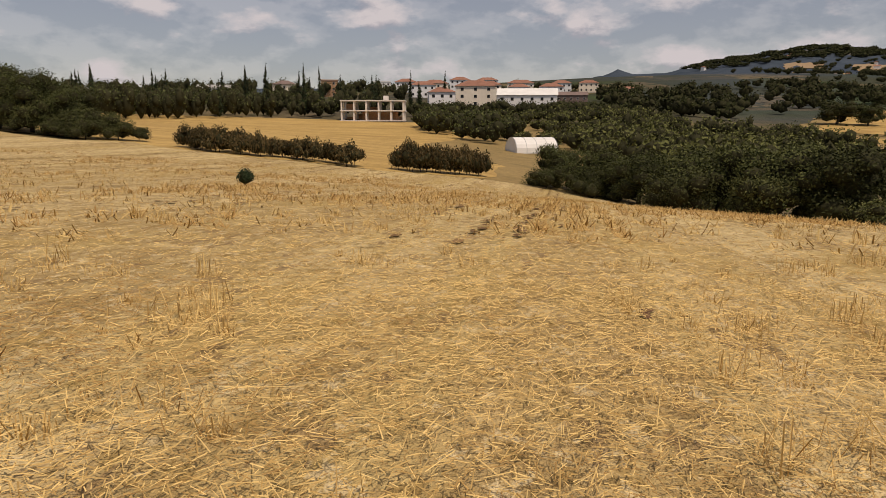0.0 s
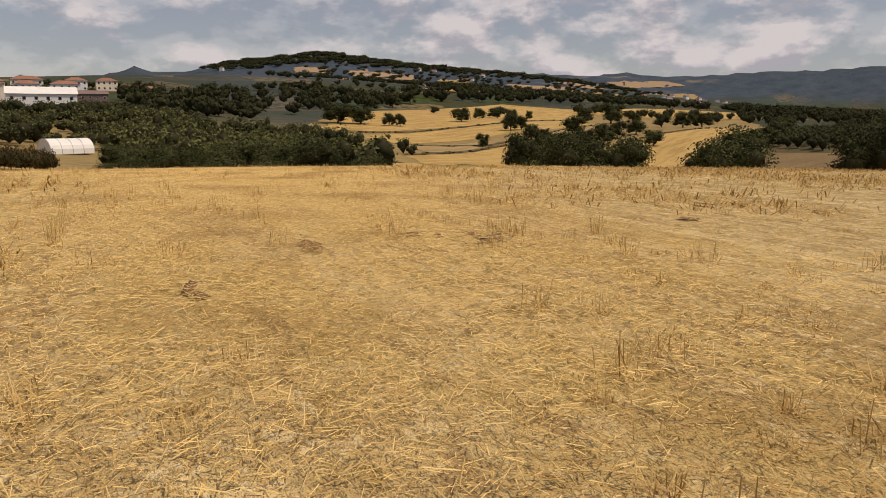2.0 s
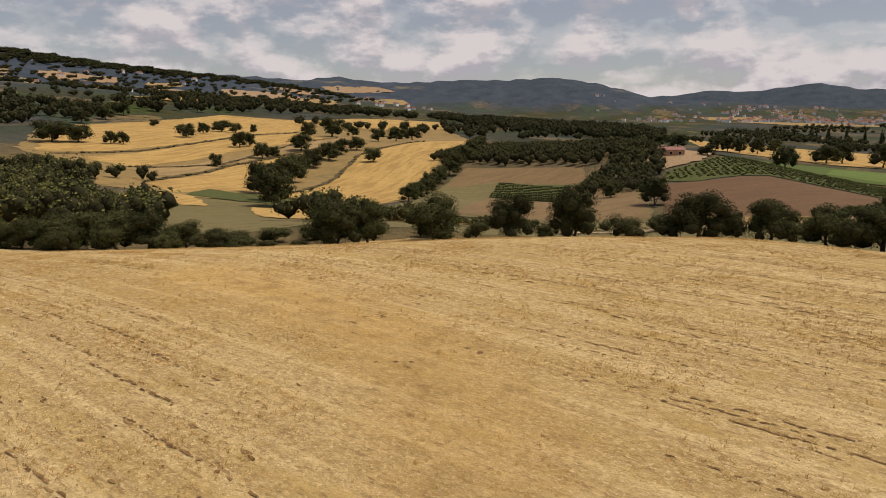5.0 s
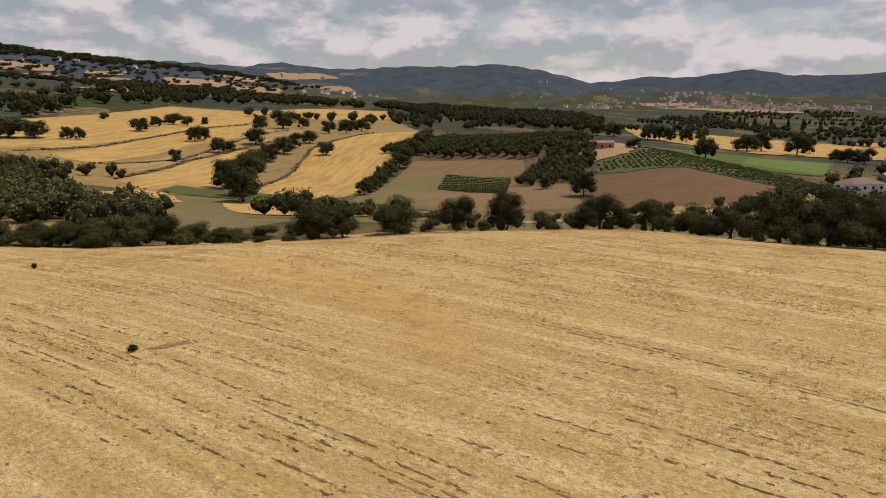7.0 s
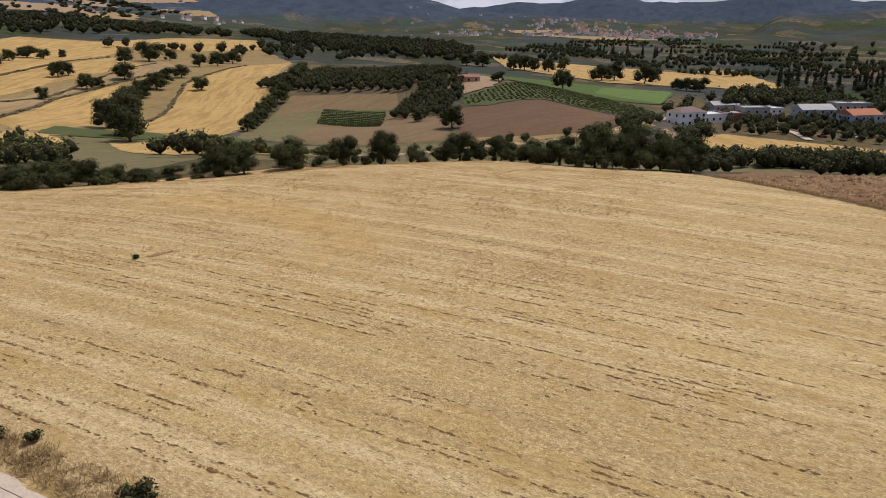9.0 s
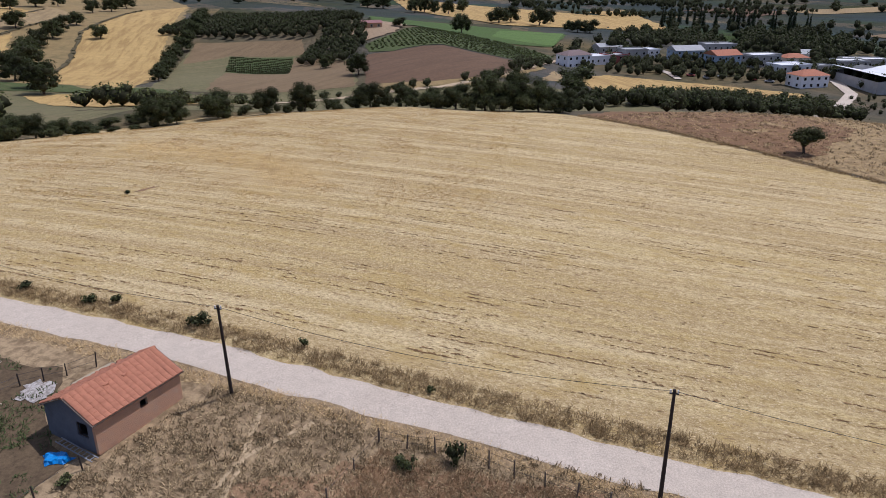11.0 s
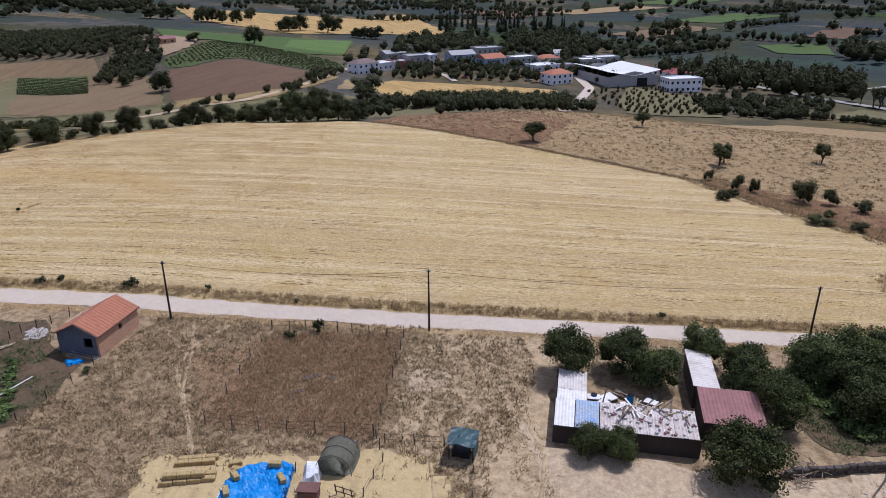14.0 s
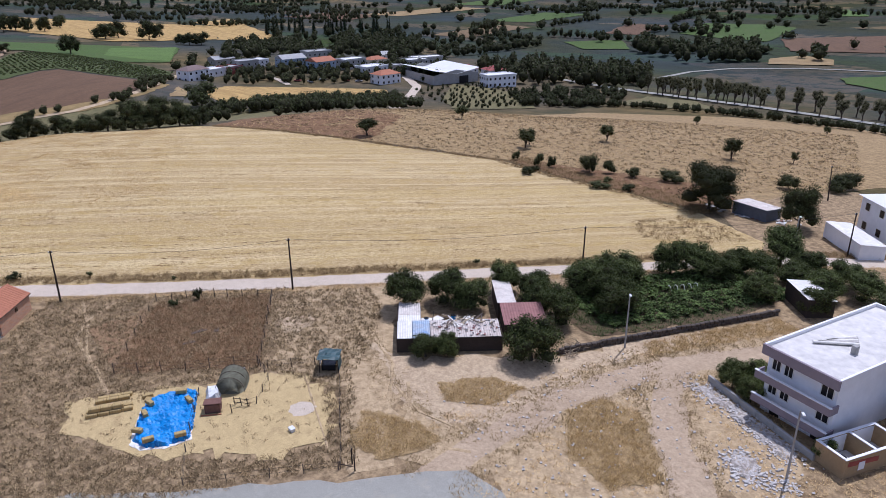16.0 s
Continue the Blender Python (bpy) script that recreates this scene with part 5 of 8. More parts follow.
M_TILE_DULL = plain("dull_roof_tiles", (0.30, 0.15, 0.105), 0.9, vary=0.35, scale=0.6, relief=0.3, spec=0.1)
M_ROOF_SLAB = plain("stained_roof_screed", (0.66, 0.62, 0.56), 0.95, vary=0.35, scale=0.9, relief=0.2, spec=0.1)
M_RUST = plain("red_sheet_roof", (0.30, 0.145, 0.125), 0.7, vary=0.35, scale=1.8, spec=0.2)
M_SHEET = plain("bleached_sheet", (0.74, 0.70, 0.62), 0.65, vary=0.25, scale=1.5, spec=0.2)
M_WIRE = plain("wire", (0.04, 0.04, 0.042), 0.5, metal=0.6, vary=0.2)
M_GALV = plain("galvanised_steel", (0.42, 0.43, 0.44), 0.5, metal=0.7, vary=0.2)
M_BLUE = plain("blue_tarpaulin", (0.014, 0.235, 0.60), 0.42, vary=0.45, scale=5.0, relief=0.9, spec=0.4)
M_GREEN_TARP = plain("dark_green_tarpaulin", (0.03, 0.07, 0.07), 0.5, vary=0.4, scale=2.5, relief=0.4)
M_KHAKI = plain("khaki_canvas", (0.25, 0.24, 0.165), 0.85, vary=0.45, scale=2.0, relief=0.5, spec=0.1)
M_SACK = plain("white_plastic", (0.66, 0.65, 0.62), 0.6, vary=0.2, scale=3.0)
M_BALE = plain("straw_bale", (0.44, 0.32, 0.14), 0.95, vary=0.4, scale=9.0, relief=0.7, spec=0.05)
M_RUBBLE = plain("rubble", (0.55, 0.505, 0.45), 0.95, vary=0.4, scale=2.0, relief=0.4, spec=0.1)
M_TERRACOTTA = plain("terracotta_paint", (0.30, 0.07, 0.05), 0.8, vary=0.2)
M_OCHRE = plain("ochre_render", (0.36, 0.25, 0.13), 0.9, vary=0.2)
M_BROWN_CLOTH = plain("brown_blanket", (0.17, 0.09, 0.07), 0.9, vary=0.3, scale=4.0, relief=0.4, spec=0.1)


def brick_material():
    m, nd, lk, bs = material("patched_brickwork")
    br = nd.new("ShaderNodeTexBrick")
    br.inputs["Scale"].default_value = 1.0
    br.inputs["Brick Width"].default_value, br.inputs["Row Height"].default_value, br.inputs["Mortar Size"].default_value = 0.30, 0.14, 0.018
    br.inputs["Color1"].default_value, br.inputs["Color2"].default_value, br.inputs["Mortar"].default_value = (0.56, 0.27, 0.12, 1), (0.36, 0.165, 0.08, 1), (0.46, 0.35, 0.25, 1)
    co, mp = nd.new("ShaderNodeTexCoord"), nd.new("ShaderNodeMapping")
    mp.inputs["Rotation"].default_value = (radians(90), 0, 0)
    lk.new(co.outputs["Object"], mp.inputs[0])
    lk.new(mp.outputs[0], br.inputs["Vector"])
    col = blend(nd, lk, noise_fac(nd, lk, place_coord(nd, lk, 1.6), 5.0, 0.6, 0.58, 0.66), br.outputs["Color"], (0.42, 0.32, 0.22))
    lk.new(col, bs.inputs["Base Color"])
    bs.inputs["Roughness"].default_value = 0.95
    bump(nd, lk, br.outputs["Fac"], bs, 0.4, -0.02)
    return m


M_BRICK = brick_material()
M_HEAP = earth("broken_plaster", (0.42, 0.37, 0.31), (0.30, 0.25, 0.20), (0.22, 0.155, 0.10), 0.4, 1.4, 6.0, amount=0.4, speckle=(3.6, (0.09, 0.07, 0.055), (0.68, 0.64, 0.58), 0.6))


# ---- yard surfaces ----
drape("chaff_patch", [(-72, -31), (-72.4, -40), (-73, -44), (-72.6, -50.5), (-77, -55.5), (-83, -55.6), (-87.5, -54), (-87.4, -48), (-84.6, -43.5), (-83.6, -38), (-80.5, -35), (-77.6, -31)], M_CHAFF, 0.045, 1.4, 0.9, "trampled yellow chaff round the straw stack", ripple=0.04)
drape("waste_ground", [(-80.5, -66), (-84, -62.5), (-92, -60), (-97, -66.5), (-112, -60), (-114, -84), (-104, -92), (-91, -92), (-88, -112), (-81, -112), (-80.8, -84)], M_YARD_PALE, 0.015, 2.2, 0.8, "pale dusty waste ground in front of the flats", ripple=0.05)
drape("pale_yard", [(-53.4, -57), (-55.5, -67), (-62, -68), (-69, -66), (-76, -65), (-84, -61.6), (-92, -59), (-91.5, -54.5), (-84, -56.5), (-77.8, -57.1), (-72.9, -50.8), (-62, -52.6), (-54.5, -54)], M_YARD_PALE, 0.02, 1.8, 0.8, "pale trodden dry grass between plot and sheds", ripple=0.05)
drape("asphalt_road", [(-175, 10), (-84.6, -20), (-86.5, -33), (-89.3, -41), (-90.6, -47), (-92.8, -54), (-93.9, -61.5), (-95.5, -65), (-99, -66.5), (-104, -66), (-112, -58), (-175, -40)], M_ASPHALT, 0.05, 3.0, 0.3, "grey dusty asphalt lane")
ribbon("dirt_track", [(-96, -61), (-93.9, -63.5), (-90.8, -70.5), (-88.2, -78.2), (-86.8, -85.7), (-86.9, -96.6), (-88.0, -104), (-90, -125)], 4.6, M_TRACK, 0.045, "dusty brown wheel track across the yard", wobble=0.7)
ribbon("dirt_track", [(-87.6, -91.8), (-91.0, -88), (-94.8, -85.5), (-98.7, -83.7), (-103, -82.2), (-112, -78)], 3.6, M_TRACK, 0.05, "dusty brown wheel track across the yard", wobble=0.6)
drape("trodden_dust", [(-69, -62), (-76, -62.4), (-80, -61.5), (-83, -63), (-88, -65), (-91, -68), (-88, -76), (-84.8, -82), (-83, -90), (-84, -100), (-80.8, -100), (-80.5, -80), (-78.5, -77), (-75, -64.5)], M_DUST, 0.03, 1.8, 0.8, "pale trodden dust in front of the sheds", ripple=0.03)
for pts_, w in (([(-69.6, -63.0), (-75.3, -63.6), (-79.6, -62.3), (-84, -60.5), (-90.1, -58.3)], 0.6), ([(-80, -62.6), (-85.4, -63.5), (-90.5, -66.9)], 0.5), ([(-49, -30), (-55, -31), (-62, -31.5), (-68, -33.5)], 0.5), ([(-55, -60), (-62, -61), (-70, -62.5)], 0.5), ([(-50, -34), (-54, -31), (-58, -30), (-64, -32), (-70, -34), (-74, -35)], 0.45), ([(-78, -63), (-83, -60), (-90, -58)], 0.8), ([(-80, -64), (-88, -62), (-91, -63), (-93, -66)], 0.7), ([(-72, -54), (-81, -54), (-88, -54)], 0.35)):
    ribbon("footpath", pts_, w * 0.8, M_YARD_PALE, 0.06, "narrow trodden footpath through dry grass", "path", 0.8, 0.18)
for x, y, r in ((-62.6, -54.8, 2.2), (-81, -52.8, 1.25)):
    drape("lime_patch", [(x + r * math.cos(a), y + r * 1.1 * math.sin(a)) for a in np.linspace(0, 2 * math.pi, 9)[:-1]], M_DUST if r > 2 else M_ROAD, 0.06, 0.7, 0.6 if r > 2 else 0.1, "pale spill of lime on the ground", "ground patch")
for k, poly_ in enumerate(([(-81.2, -67), (-82, -72.5), (-85.4, -75.2), (-87, -70.6), (-84.5, -66.6)], [(-90.6, -77), (-89.4, -81.2), (-93.6, -83.6), (-102.4, -79.6), (-101.8, -75), (-96.4, -74)], [(-83.5, -58.4), (-87.2, -63), (-90.6, -63.8), (-91.4, -58.5), (-88, -56)])):
    drape("weed_island", poly_, M_FALLOW, 0.07, 1.2, 0.5, "island of rusty dry weeds between the tracks", ripple=0.12)
drape("garden_soil", [(-47, -4), (-47.6, -14), (-53, -16.5), (-57, -20.5), (-66, -19), (-68, -5), (-60, 5)], M_GARDEN_SOIL, 0.03, 2.0, 0.4, "dark dug garden soil beside the hut", "garden")
drape("kitchen_garden", [(-63, -92), (-64.5, -108), (-67.5, -121), (-76, -118), (-79, -107), (-78, -88), (-71, -86)], M_GARDEN_SOIL, 0.05, 2.0, 0.4, "shady kitchen garden soil", "garden")


# ---- the hut ----
def hut():
    L, W, H, R = 6.8, 4.7, 2.35, 1.15
    ob = thing("brick_hut", -51.6, -20.9, "small brick hut with a red tiled roof and grey gable", "hut", turn=-17.6)
    ob.location.z -= 0.15
    t = 0.22
    side = bmesh.new()  # the brick side wall with a small window
    for size, at in (((3.4, t, H), (-1.7, 0, H / 2)), ((L - 4.0, t, H), (2.0, 0, H / 2)), ((0.6, t, 1.35), (0.3, 0, 0.675)), ((0.6, t, 0.4), (0.3, 0, H - 0.2))):
        add_box(side, size, (at[0], -W / 2 + t / 2, at[2]))
    part("brick_wall", side, M_BRICK, ob, "patched orange brick side wall")
    part("side_wall", box((L, t, H), (0, W / 2 - t / 2, H / 2)), M_PLASTER, ob)
    for sx, front in ((-1, True), (1, False)):
        x = sx * (L / 2 - t / 2) - sx * 0.003
        g = bmesh.new()
        inner = W - 2 * t - 0.004
        if front:
            for size, at in (((t, 2.75, H), (x, inner / 2 - 1.375, H / 2)), ((t, inner - 2.75 - 1.0, H), (x, -inner / 2 + (inner - 3.75) / 2, H / 2)), ((t, 1.0, 0.95), (x, inner / 2 - 3.25, 0.475)), ((t, 1.0, 0.35), (x, inner / 2 - 3.25, H - 0.175))):
                add_box(g, size, at)
        else:
            add_box(g, (t, inner, H), (x, 0, H / 2))
        wall = part("gable_wall", g, M_PLASTER, ob, "dark grey plastered gable wall")
        tri = prism([(-W / 2, H), (W / 2, H), (0, H + R)], -t / 2, t / 2)
        bmesh.ops.transform(tri, matrix=pose(x, 0, 0, 0, 0, 90), verts=tri.verts)
        part("gable_top", tri, M_PLASTER, ob)
        if front:
            part("window_frame", add_box(add_box(box((0.06, 0.06, 1.05), (x, inner / 2 - 2.78, 1.47)), (0.06, 0.06, 1.05), (x, inner / 2 - 3.72, 1.47)), (0.06, 1.0, 0.06), (x, inner / 2 - 3.25, 0.97)), M_WOOD_DARK, wall)
    part("floor_slab", box((L - 0.5, W - 0.5, 0.1), (0, 0, 0.2)), M_CONCRETE, ob)
    slope, ang = math.hypot(W / 2 + 0.25, R + 0.12), math.degrees(math.atan2(R, W / 2))
    tile_me = bpy.data.meshes.new("tile")
    xs_ = (-0.22, -0.15, -0.05, 0.05, 0.15, 0.22)
    arch = [0.0, 0.035, 0.055, 0.055, 0.035, 0.0]
    tv = [(x, y, z + lip) for y, lip in ((-0.178, 0.02), (0.178, 0.0)) for x, z in zip(xs_, arch)] + [(-0.22, -0.178, -0.03), (0.22, -0.178, -0.03), (0.22, 0.178, -0.03), (-0.22, 0.178, -0.03)]
    tf = [(k, k + 1, k + 7, k + 6) for k in range(5)] + [(12, 13, 5, 4, 3, 2, 1, 0), (14, 15, 6, 7, 8, 9, 10, 11), (13, 14, 11, 5), (15, 12, 0, 6), (15, 14, 13, 12)]
    tile_me.from_pydata(tv, [], tf)
    tile_me.update()
    tile_me.materials.append(M_TILE)
    rg = random.Random(4)
    for s in (-1, 1):
        roof = part("roof_slope", box((L + 0.5, slope, 0.06), (0, s * (W / 4 + 0.1), H + R / 2 - 0.02), tilt=(-s * ang, 0)), M_WOOD, ob, "timber roof slope under red tiles")
        for j in range(8):
            for k in range(16):
                f = (j + 0.5) / 8
                if s > 0 and (k > 10 and j > 3 or rg.random() < 0.08):
                    continue
                tl = new("tile", tile_me)
                tl.parent = roof
                loc = Vector(((k - 7.5) * 0.445, s * (W / 2 + 0.22) * f, H + R + 0.10 - (R + 0.12) * f))
                tl.matrix_basis = Matrix.Translation(loc) @ pose(0, 0, 0.03, -s * ang, 0, 0) @ pose(0, 0, 0, 0, 0, 0 if s < 0 else 180)
    part("ridge_cap", rod((-L / 2 - 0.25, 0, H + R + 0.05), (L / 2 + 0.25, 0, H + R + 0.05), 0.11, sides=8), M_TILE, ob)
    loose = [(-1.0, -0.7, 0), (0.4, -0.75, 20), (-2.2, 1.5, 40), (-1.0, 1.6, 10), (0.2, 1.7, 70), (1.2, 1.5, 30), (2.0, 1.75, 0), (-0.4, 1.0, 15)]
    for x, y, a in loose:
        part("loose_tile", box((0.42, 0.24, 0.2), (x, y, H + R + 0.12 - abs(y) * R / (W / 2)), a, 0.02), M_TILE, ob)
    part("board_canopy", box((3.2, 1.3, 0.06), (0.9, W / 2 + 0.55, 2.05), 0, 0, (-14, 0)), M_BOARD, ob, "pale board canopy on posts")
    for x in (-0.6, 2.4):
        part("canopy_post", box((0.09, 0.09, 2.0), (x, W / 2 + 1.1, 0.95)), M_WOOD, ob)
    return ob


hut()
sheet_on_ground("blue_sheet", [(-56.6, -20.4), (-56.0, -20.7), (-55.7, -19.5), (-56.2, -18.7), (-57.0, -19.3)], M_BLUE, "crumpled blue plastic sheet lying at the hut's foot", "tarpaulin", 0.28, 0.2, 0.25, 3)


def ladder(x, y, turn, length, lean):
    ob = thing("ladder", x, y, "grey metal ladder lying along the hut gable", "ladder", turn=turn)
    m = pose(0, 0, 0.35, 0, -lean, 0)
    for s in (-0.22, 0.22):
        b = box((length, 0.06, 0.05), (0, s, 0))
        bmesh.ops.transform(b, matrix=m, verts=b.verts)
        part("rail", b, M_GALV, ob)
    for k in range(9):
        b = box((0.04, 0.44, 0.04), ((k - 4) * length / 9.5, 0, 0))
        bmesh.ops.transform(b, matrix=m, verts=b.verts)
        part("rung", b, M_GALV, ob)
    return ob


ladder(-55.6, -20.6, 72, 3.4, 6)


# ---- poles, wires, lamps ----
def wood_pole(x, y, tall=7.4, lean=(0.0, 0.0)):
    ob = thing("utility_pole", x, y, "dark creosoted wooden utility pole beside the road", "pole", "poles along the road")
    part("shaft", rod((0, 0, -0.3), (lean[0], lean[1], tall), 0.13, 0.085, 10), M_WOOD_DARK, ob)
    part("bracket", box((0.10, 0.5, 0.08), (lean[0], lean[1], tall - 0.25), bevel=0.01), M_WIRE, ob)
    for s in (-0.2, 0.2):
        part("insulator", rod((lean[0], lean[1] + s, tall - 0.22), (lean[0], lean[1] + s, tall - 0.02), 0.05, 0.04), M_SACK, ob)
    return (x + lean[0], y + lean[1], on(x, y) + tall - 0.1)


def wire(name, a, b, sag, label, r=0.016):
    a, b = Vector(a), Vector(b)
    pts_ = [a.lerp(b, k / 16) - Vector((0, 0, sag * 4 * (k / 16) * (1 - k / 16))) for k in range(17)]
    v, f = tube(pts_, [r] * 17, 4)
    return tagged(mesh_object(name, v, f, M_WIRE), label, "cable")


tops = [wood_pole(-41.5, 5.5), wood_pole(-48.0, -27.3, 7.3, (-0.75, -0.2)), wood_pole(-53.2, -56.0, 7.3, (0.1, 0.0)), wood_pole(-59.9, -96.2, 7.2, (-0.3, 0.1)), wood_pole(-66.5, -139.0, 7.2)]
for a, b in zip(tops, tops[1:]):
    wire("overhead_cable", a, b, 0.9, "black overhead cable strung between wooden poles")


def street_lamp(x, y, tall, label, mat=None):
    ob = thing("street_lamp", x, y, label, "street lamp")
    part("mast", rod((0, 0, -0.3), (0, 0, tall), 0.11, 0.07, 10), mat or M_CONCRETE, ob)
    part("arm", rod((0, 0, tall - 0.1), (-0.5, 0.3, tall + 0.12), 0.03), M_GALV, ob)
    head = part("lamp_head", box((0.55, 0.24, 0.12), (-0.62, 0.36, tall + 0.14), 150, 0.03), M_SACK, ob, "pale grey lamp head")
    part("lens", box((0.4, 0.18, 0.04), (-0.62, 0.36, tall + 0.075), 150), M_SHEET, head)
    return ob


street_lamp(-81.2, -89.6, 6.8, "tall grey concrete street lamp beside the garden wall")
street_lamp(-105.6, -89.7, 6.9, "tall grey street lamp among rubble by the flats")
street_lamp(-66.2, -128.2, 7.5, "grey steel lamp mast beside the road bend", M_GALV)
wood_pole(-40.0, -163.0, 7.0, (0.5, 0.1))


# ---- fences ----
def fence(points, gap, tall, label, wires=2, name="wire_fence", mat=None):
    """Posts along a line with strands between them."""
    ob = thing(name, points[0][0], points[0][1], label, "fence")
    o = ob.matrix_basis.translation
    rg = random.Random(int(abs(points[0][0]) * 13))
    spots = []
    for (ax, ay), (bx, by) in zip(points, points[1:]):
        n = max(1, int(math.hypot(bx - ax, by - ay) / gap))
        spots += [(ax + (bx - ax) * k / n, ay + (by - ay) * k / n) for k in range(n)]
    spots.append(points[-1])
    tops_ = []
    for x, y in spots:
        h, lx, ly = tall * rg.uniform(0.85, 1.15), rg.uniform(-0.1, 0.1), rg.uniform(-0.1, 0.1)
        b = Vector((x, y, on(x, y))) - o
        part("post", rod(b - Vector((0, 0, 0.2)), b + Vector((lx, ly, h)), 0.055, 0.045, 6), mat or M_WOOD, ob)
        tops_.append((b, b + Vector((lx, ly, h))))
    for w in range(wires):
        f = (w + 0.9) / (wires + 0.15)
        for (b0, t0), (b1, t1) in zip(tops_, tops_[1:]):
            part("strand", rod(b0.lerp(t0, f), b1.lerp(t1, f), 0.012, sides=4), M_WIRE, ob)
    return ob


fence([(-51.2, -38.8), (-51.7, -44.4), (-52.9, -47.6), (-54.4, -53.1)], 1.7, 1.2, "old wire fence along the dark plot")
fence([(-54.4, -53.1), (-62, -51.6), (-71.2, -49.6)], 2.4, 1.2, "old wire fence along the dark plot")
fence([(-71.2, -49.6), (-69.5, -42), (-67.8, -34.8)], 2.3, 1.25, "old wire fence along the dark plot", 3)
fence([(-67.8, -34.8), (-63.1, -35.9), (-56.7, -37.2), (-51.2, -38.8)], 2.6, 1.1, "leaning pale stakes along the dark plot", 1)
fence([(-71.4, -49.8), (-74.6, -50.2), (-78.5, -48.6), (-79.3, -46.2)], 1.5, 1.0, "crooked stick fence round the straw store")
fence([(-72.2, -50.5), (-73.2, -55.5)], 1.8, 1.1, "wire fence beside the tarpaulin shelter")
fence([(-76.8, -57.4), (-83, -56.2), (-88.8, -55.1), (-91.2, -54.5)], 2.6, 0.9, "low wire fence along the footpath", 2)
fence([(-91.2, -54.3), (-90.2, -48.5), (-88.6, -41.5), (-84.0, -41.8), (-75, -43.2)], 2.4, 1.0, "rough wire fence along the asphalt lane")
fence([(-50, -12.2), (-48.2, -14.6), (-46.8, -16)], 1.0, 1.1, "dark post and rail pen behind the hut", 2, "pen_fence", M_WOOD_DARK)
fence([(-50, -12.2), (-52.4, -10.8), (-53.4, -7)], 1.2, 1.0, "dark post and rail pen behind the hut", 2, "pen_fence", M_WOOD_DARK)
fence([(-56.8, -21.8), (-59.5, -20.6), (-62.4, -19.4), (-65.5, -18), (-69, -16)], 1.9, 1.0, "dark stakes along the garden edge", 1, "stake_fence", M_WOOD_DARK)
part_gate = thing("gate_posts", -91.4, -55.6, "pair of dark gate posts with a leaning bar", "gate")
for dx in (-0.5, 0.5):
    part("post", rod((dx, 0, -0.2), (dx, 0, 1.7), 0.07, 0.06), M_WOOD_DARK, part_gate)
part("bar", rod((-0.6, 0, 0.5), (-0.9, 1.3, 1.4), 0.035), M_WOOD_DARK, part_gate)


# ---- straw store ----
def bale(x, y, turn, z=0.0, label="weathered straw bale lying in the yard"):
    ob = thing("straw_bale", x, y, label, "bale", "straw bales in the yard", turn=turn)
    ob.location.z += z
    part("straw", box((1.05, 0.48, 0.42), (0, 0, 0.20), bevel=0.05), M_BALE, ob)
    for s in (-0.27, 0.27):
        part("twine", box((0.02, 0.50, 0.44), (s, 0, 0.20), bevel=0.005), M_WOOD, ob)
    return ob


for k in range(4):
    bale(-75.3 + 0.05 * k, -33.2 - 1.08 * k, 88)
    bale(-74.7 + 0.05 * k, -33.2 - 1.08 * k, 91)
    if k < 3:
        bale(-75.0, -33.5 - 1.08 * k, 90, 0.42, "weathered straw bale in the upper layer of a stack")
for k in range(3):
    bale(-73.0, -33.9 - 1.08 * k, 91)
    bale(-72.5, -34.1 - 1.08 * k, 88)
bale(-74.3, -38.6, 70)
bale(-73.5, -38.3, 100)
sheet_on_ground("blue_tarpaulin", [(-80.8, -37.2), (-77.5, -37.6), (-75.3, -37.9), (-74.1, -39.4), (-73.9, -41.2), (-74.5, -43.1), (-78, -42.8), (-82.2, -42.1), (-82.7, -40), (-82.0, -38)], M_BLUE,
                "bright blue crumpled tarpaulin weighted down over straw", "tarpaulin", 0.42, 0.34, 0.16, 5)
sheet_on_ground("pale_underlay", [(-81.2, -36.9), (-77.5, -37.4), (-75.4, -37.8), (-76, -40), (-78, -42.6), (-82.4, -42.3), (-82.9, -40), (-82.3, -37.8)], M_SHEET, "dirty white plastic sheet showing under the blue tarpaulin", "plastic sheet", 0.10, 0.06, 0.4, 6)
for x, y, a in ((-75.6, -38.6, 30), (-77.4, -38.2, 15), (-80.0, -37.6, 60), (-81.8, -38.6, 100), (-82.0, -41.4, 95), (-74.6, -41.6, 80), (-76.4, -42.3, 25)):
    bale(x, y, a, 0.5, "straw bale weighing down the blue tarpaulin")


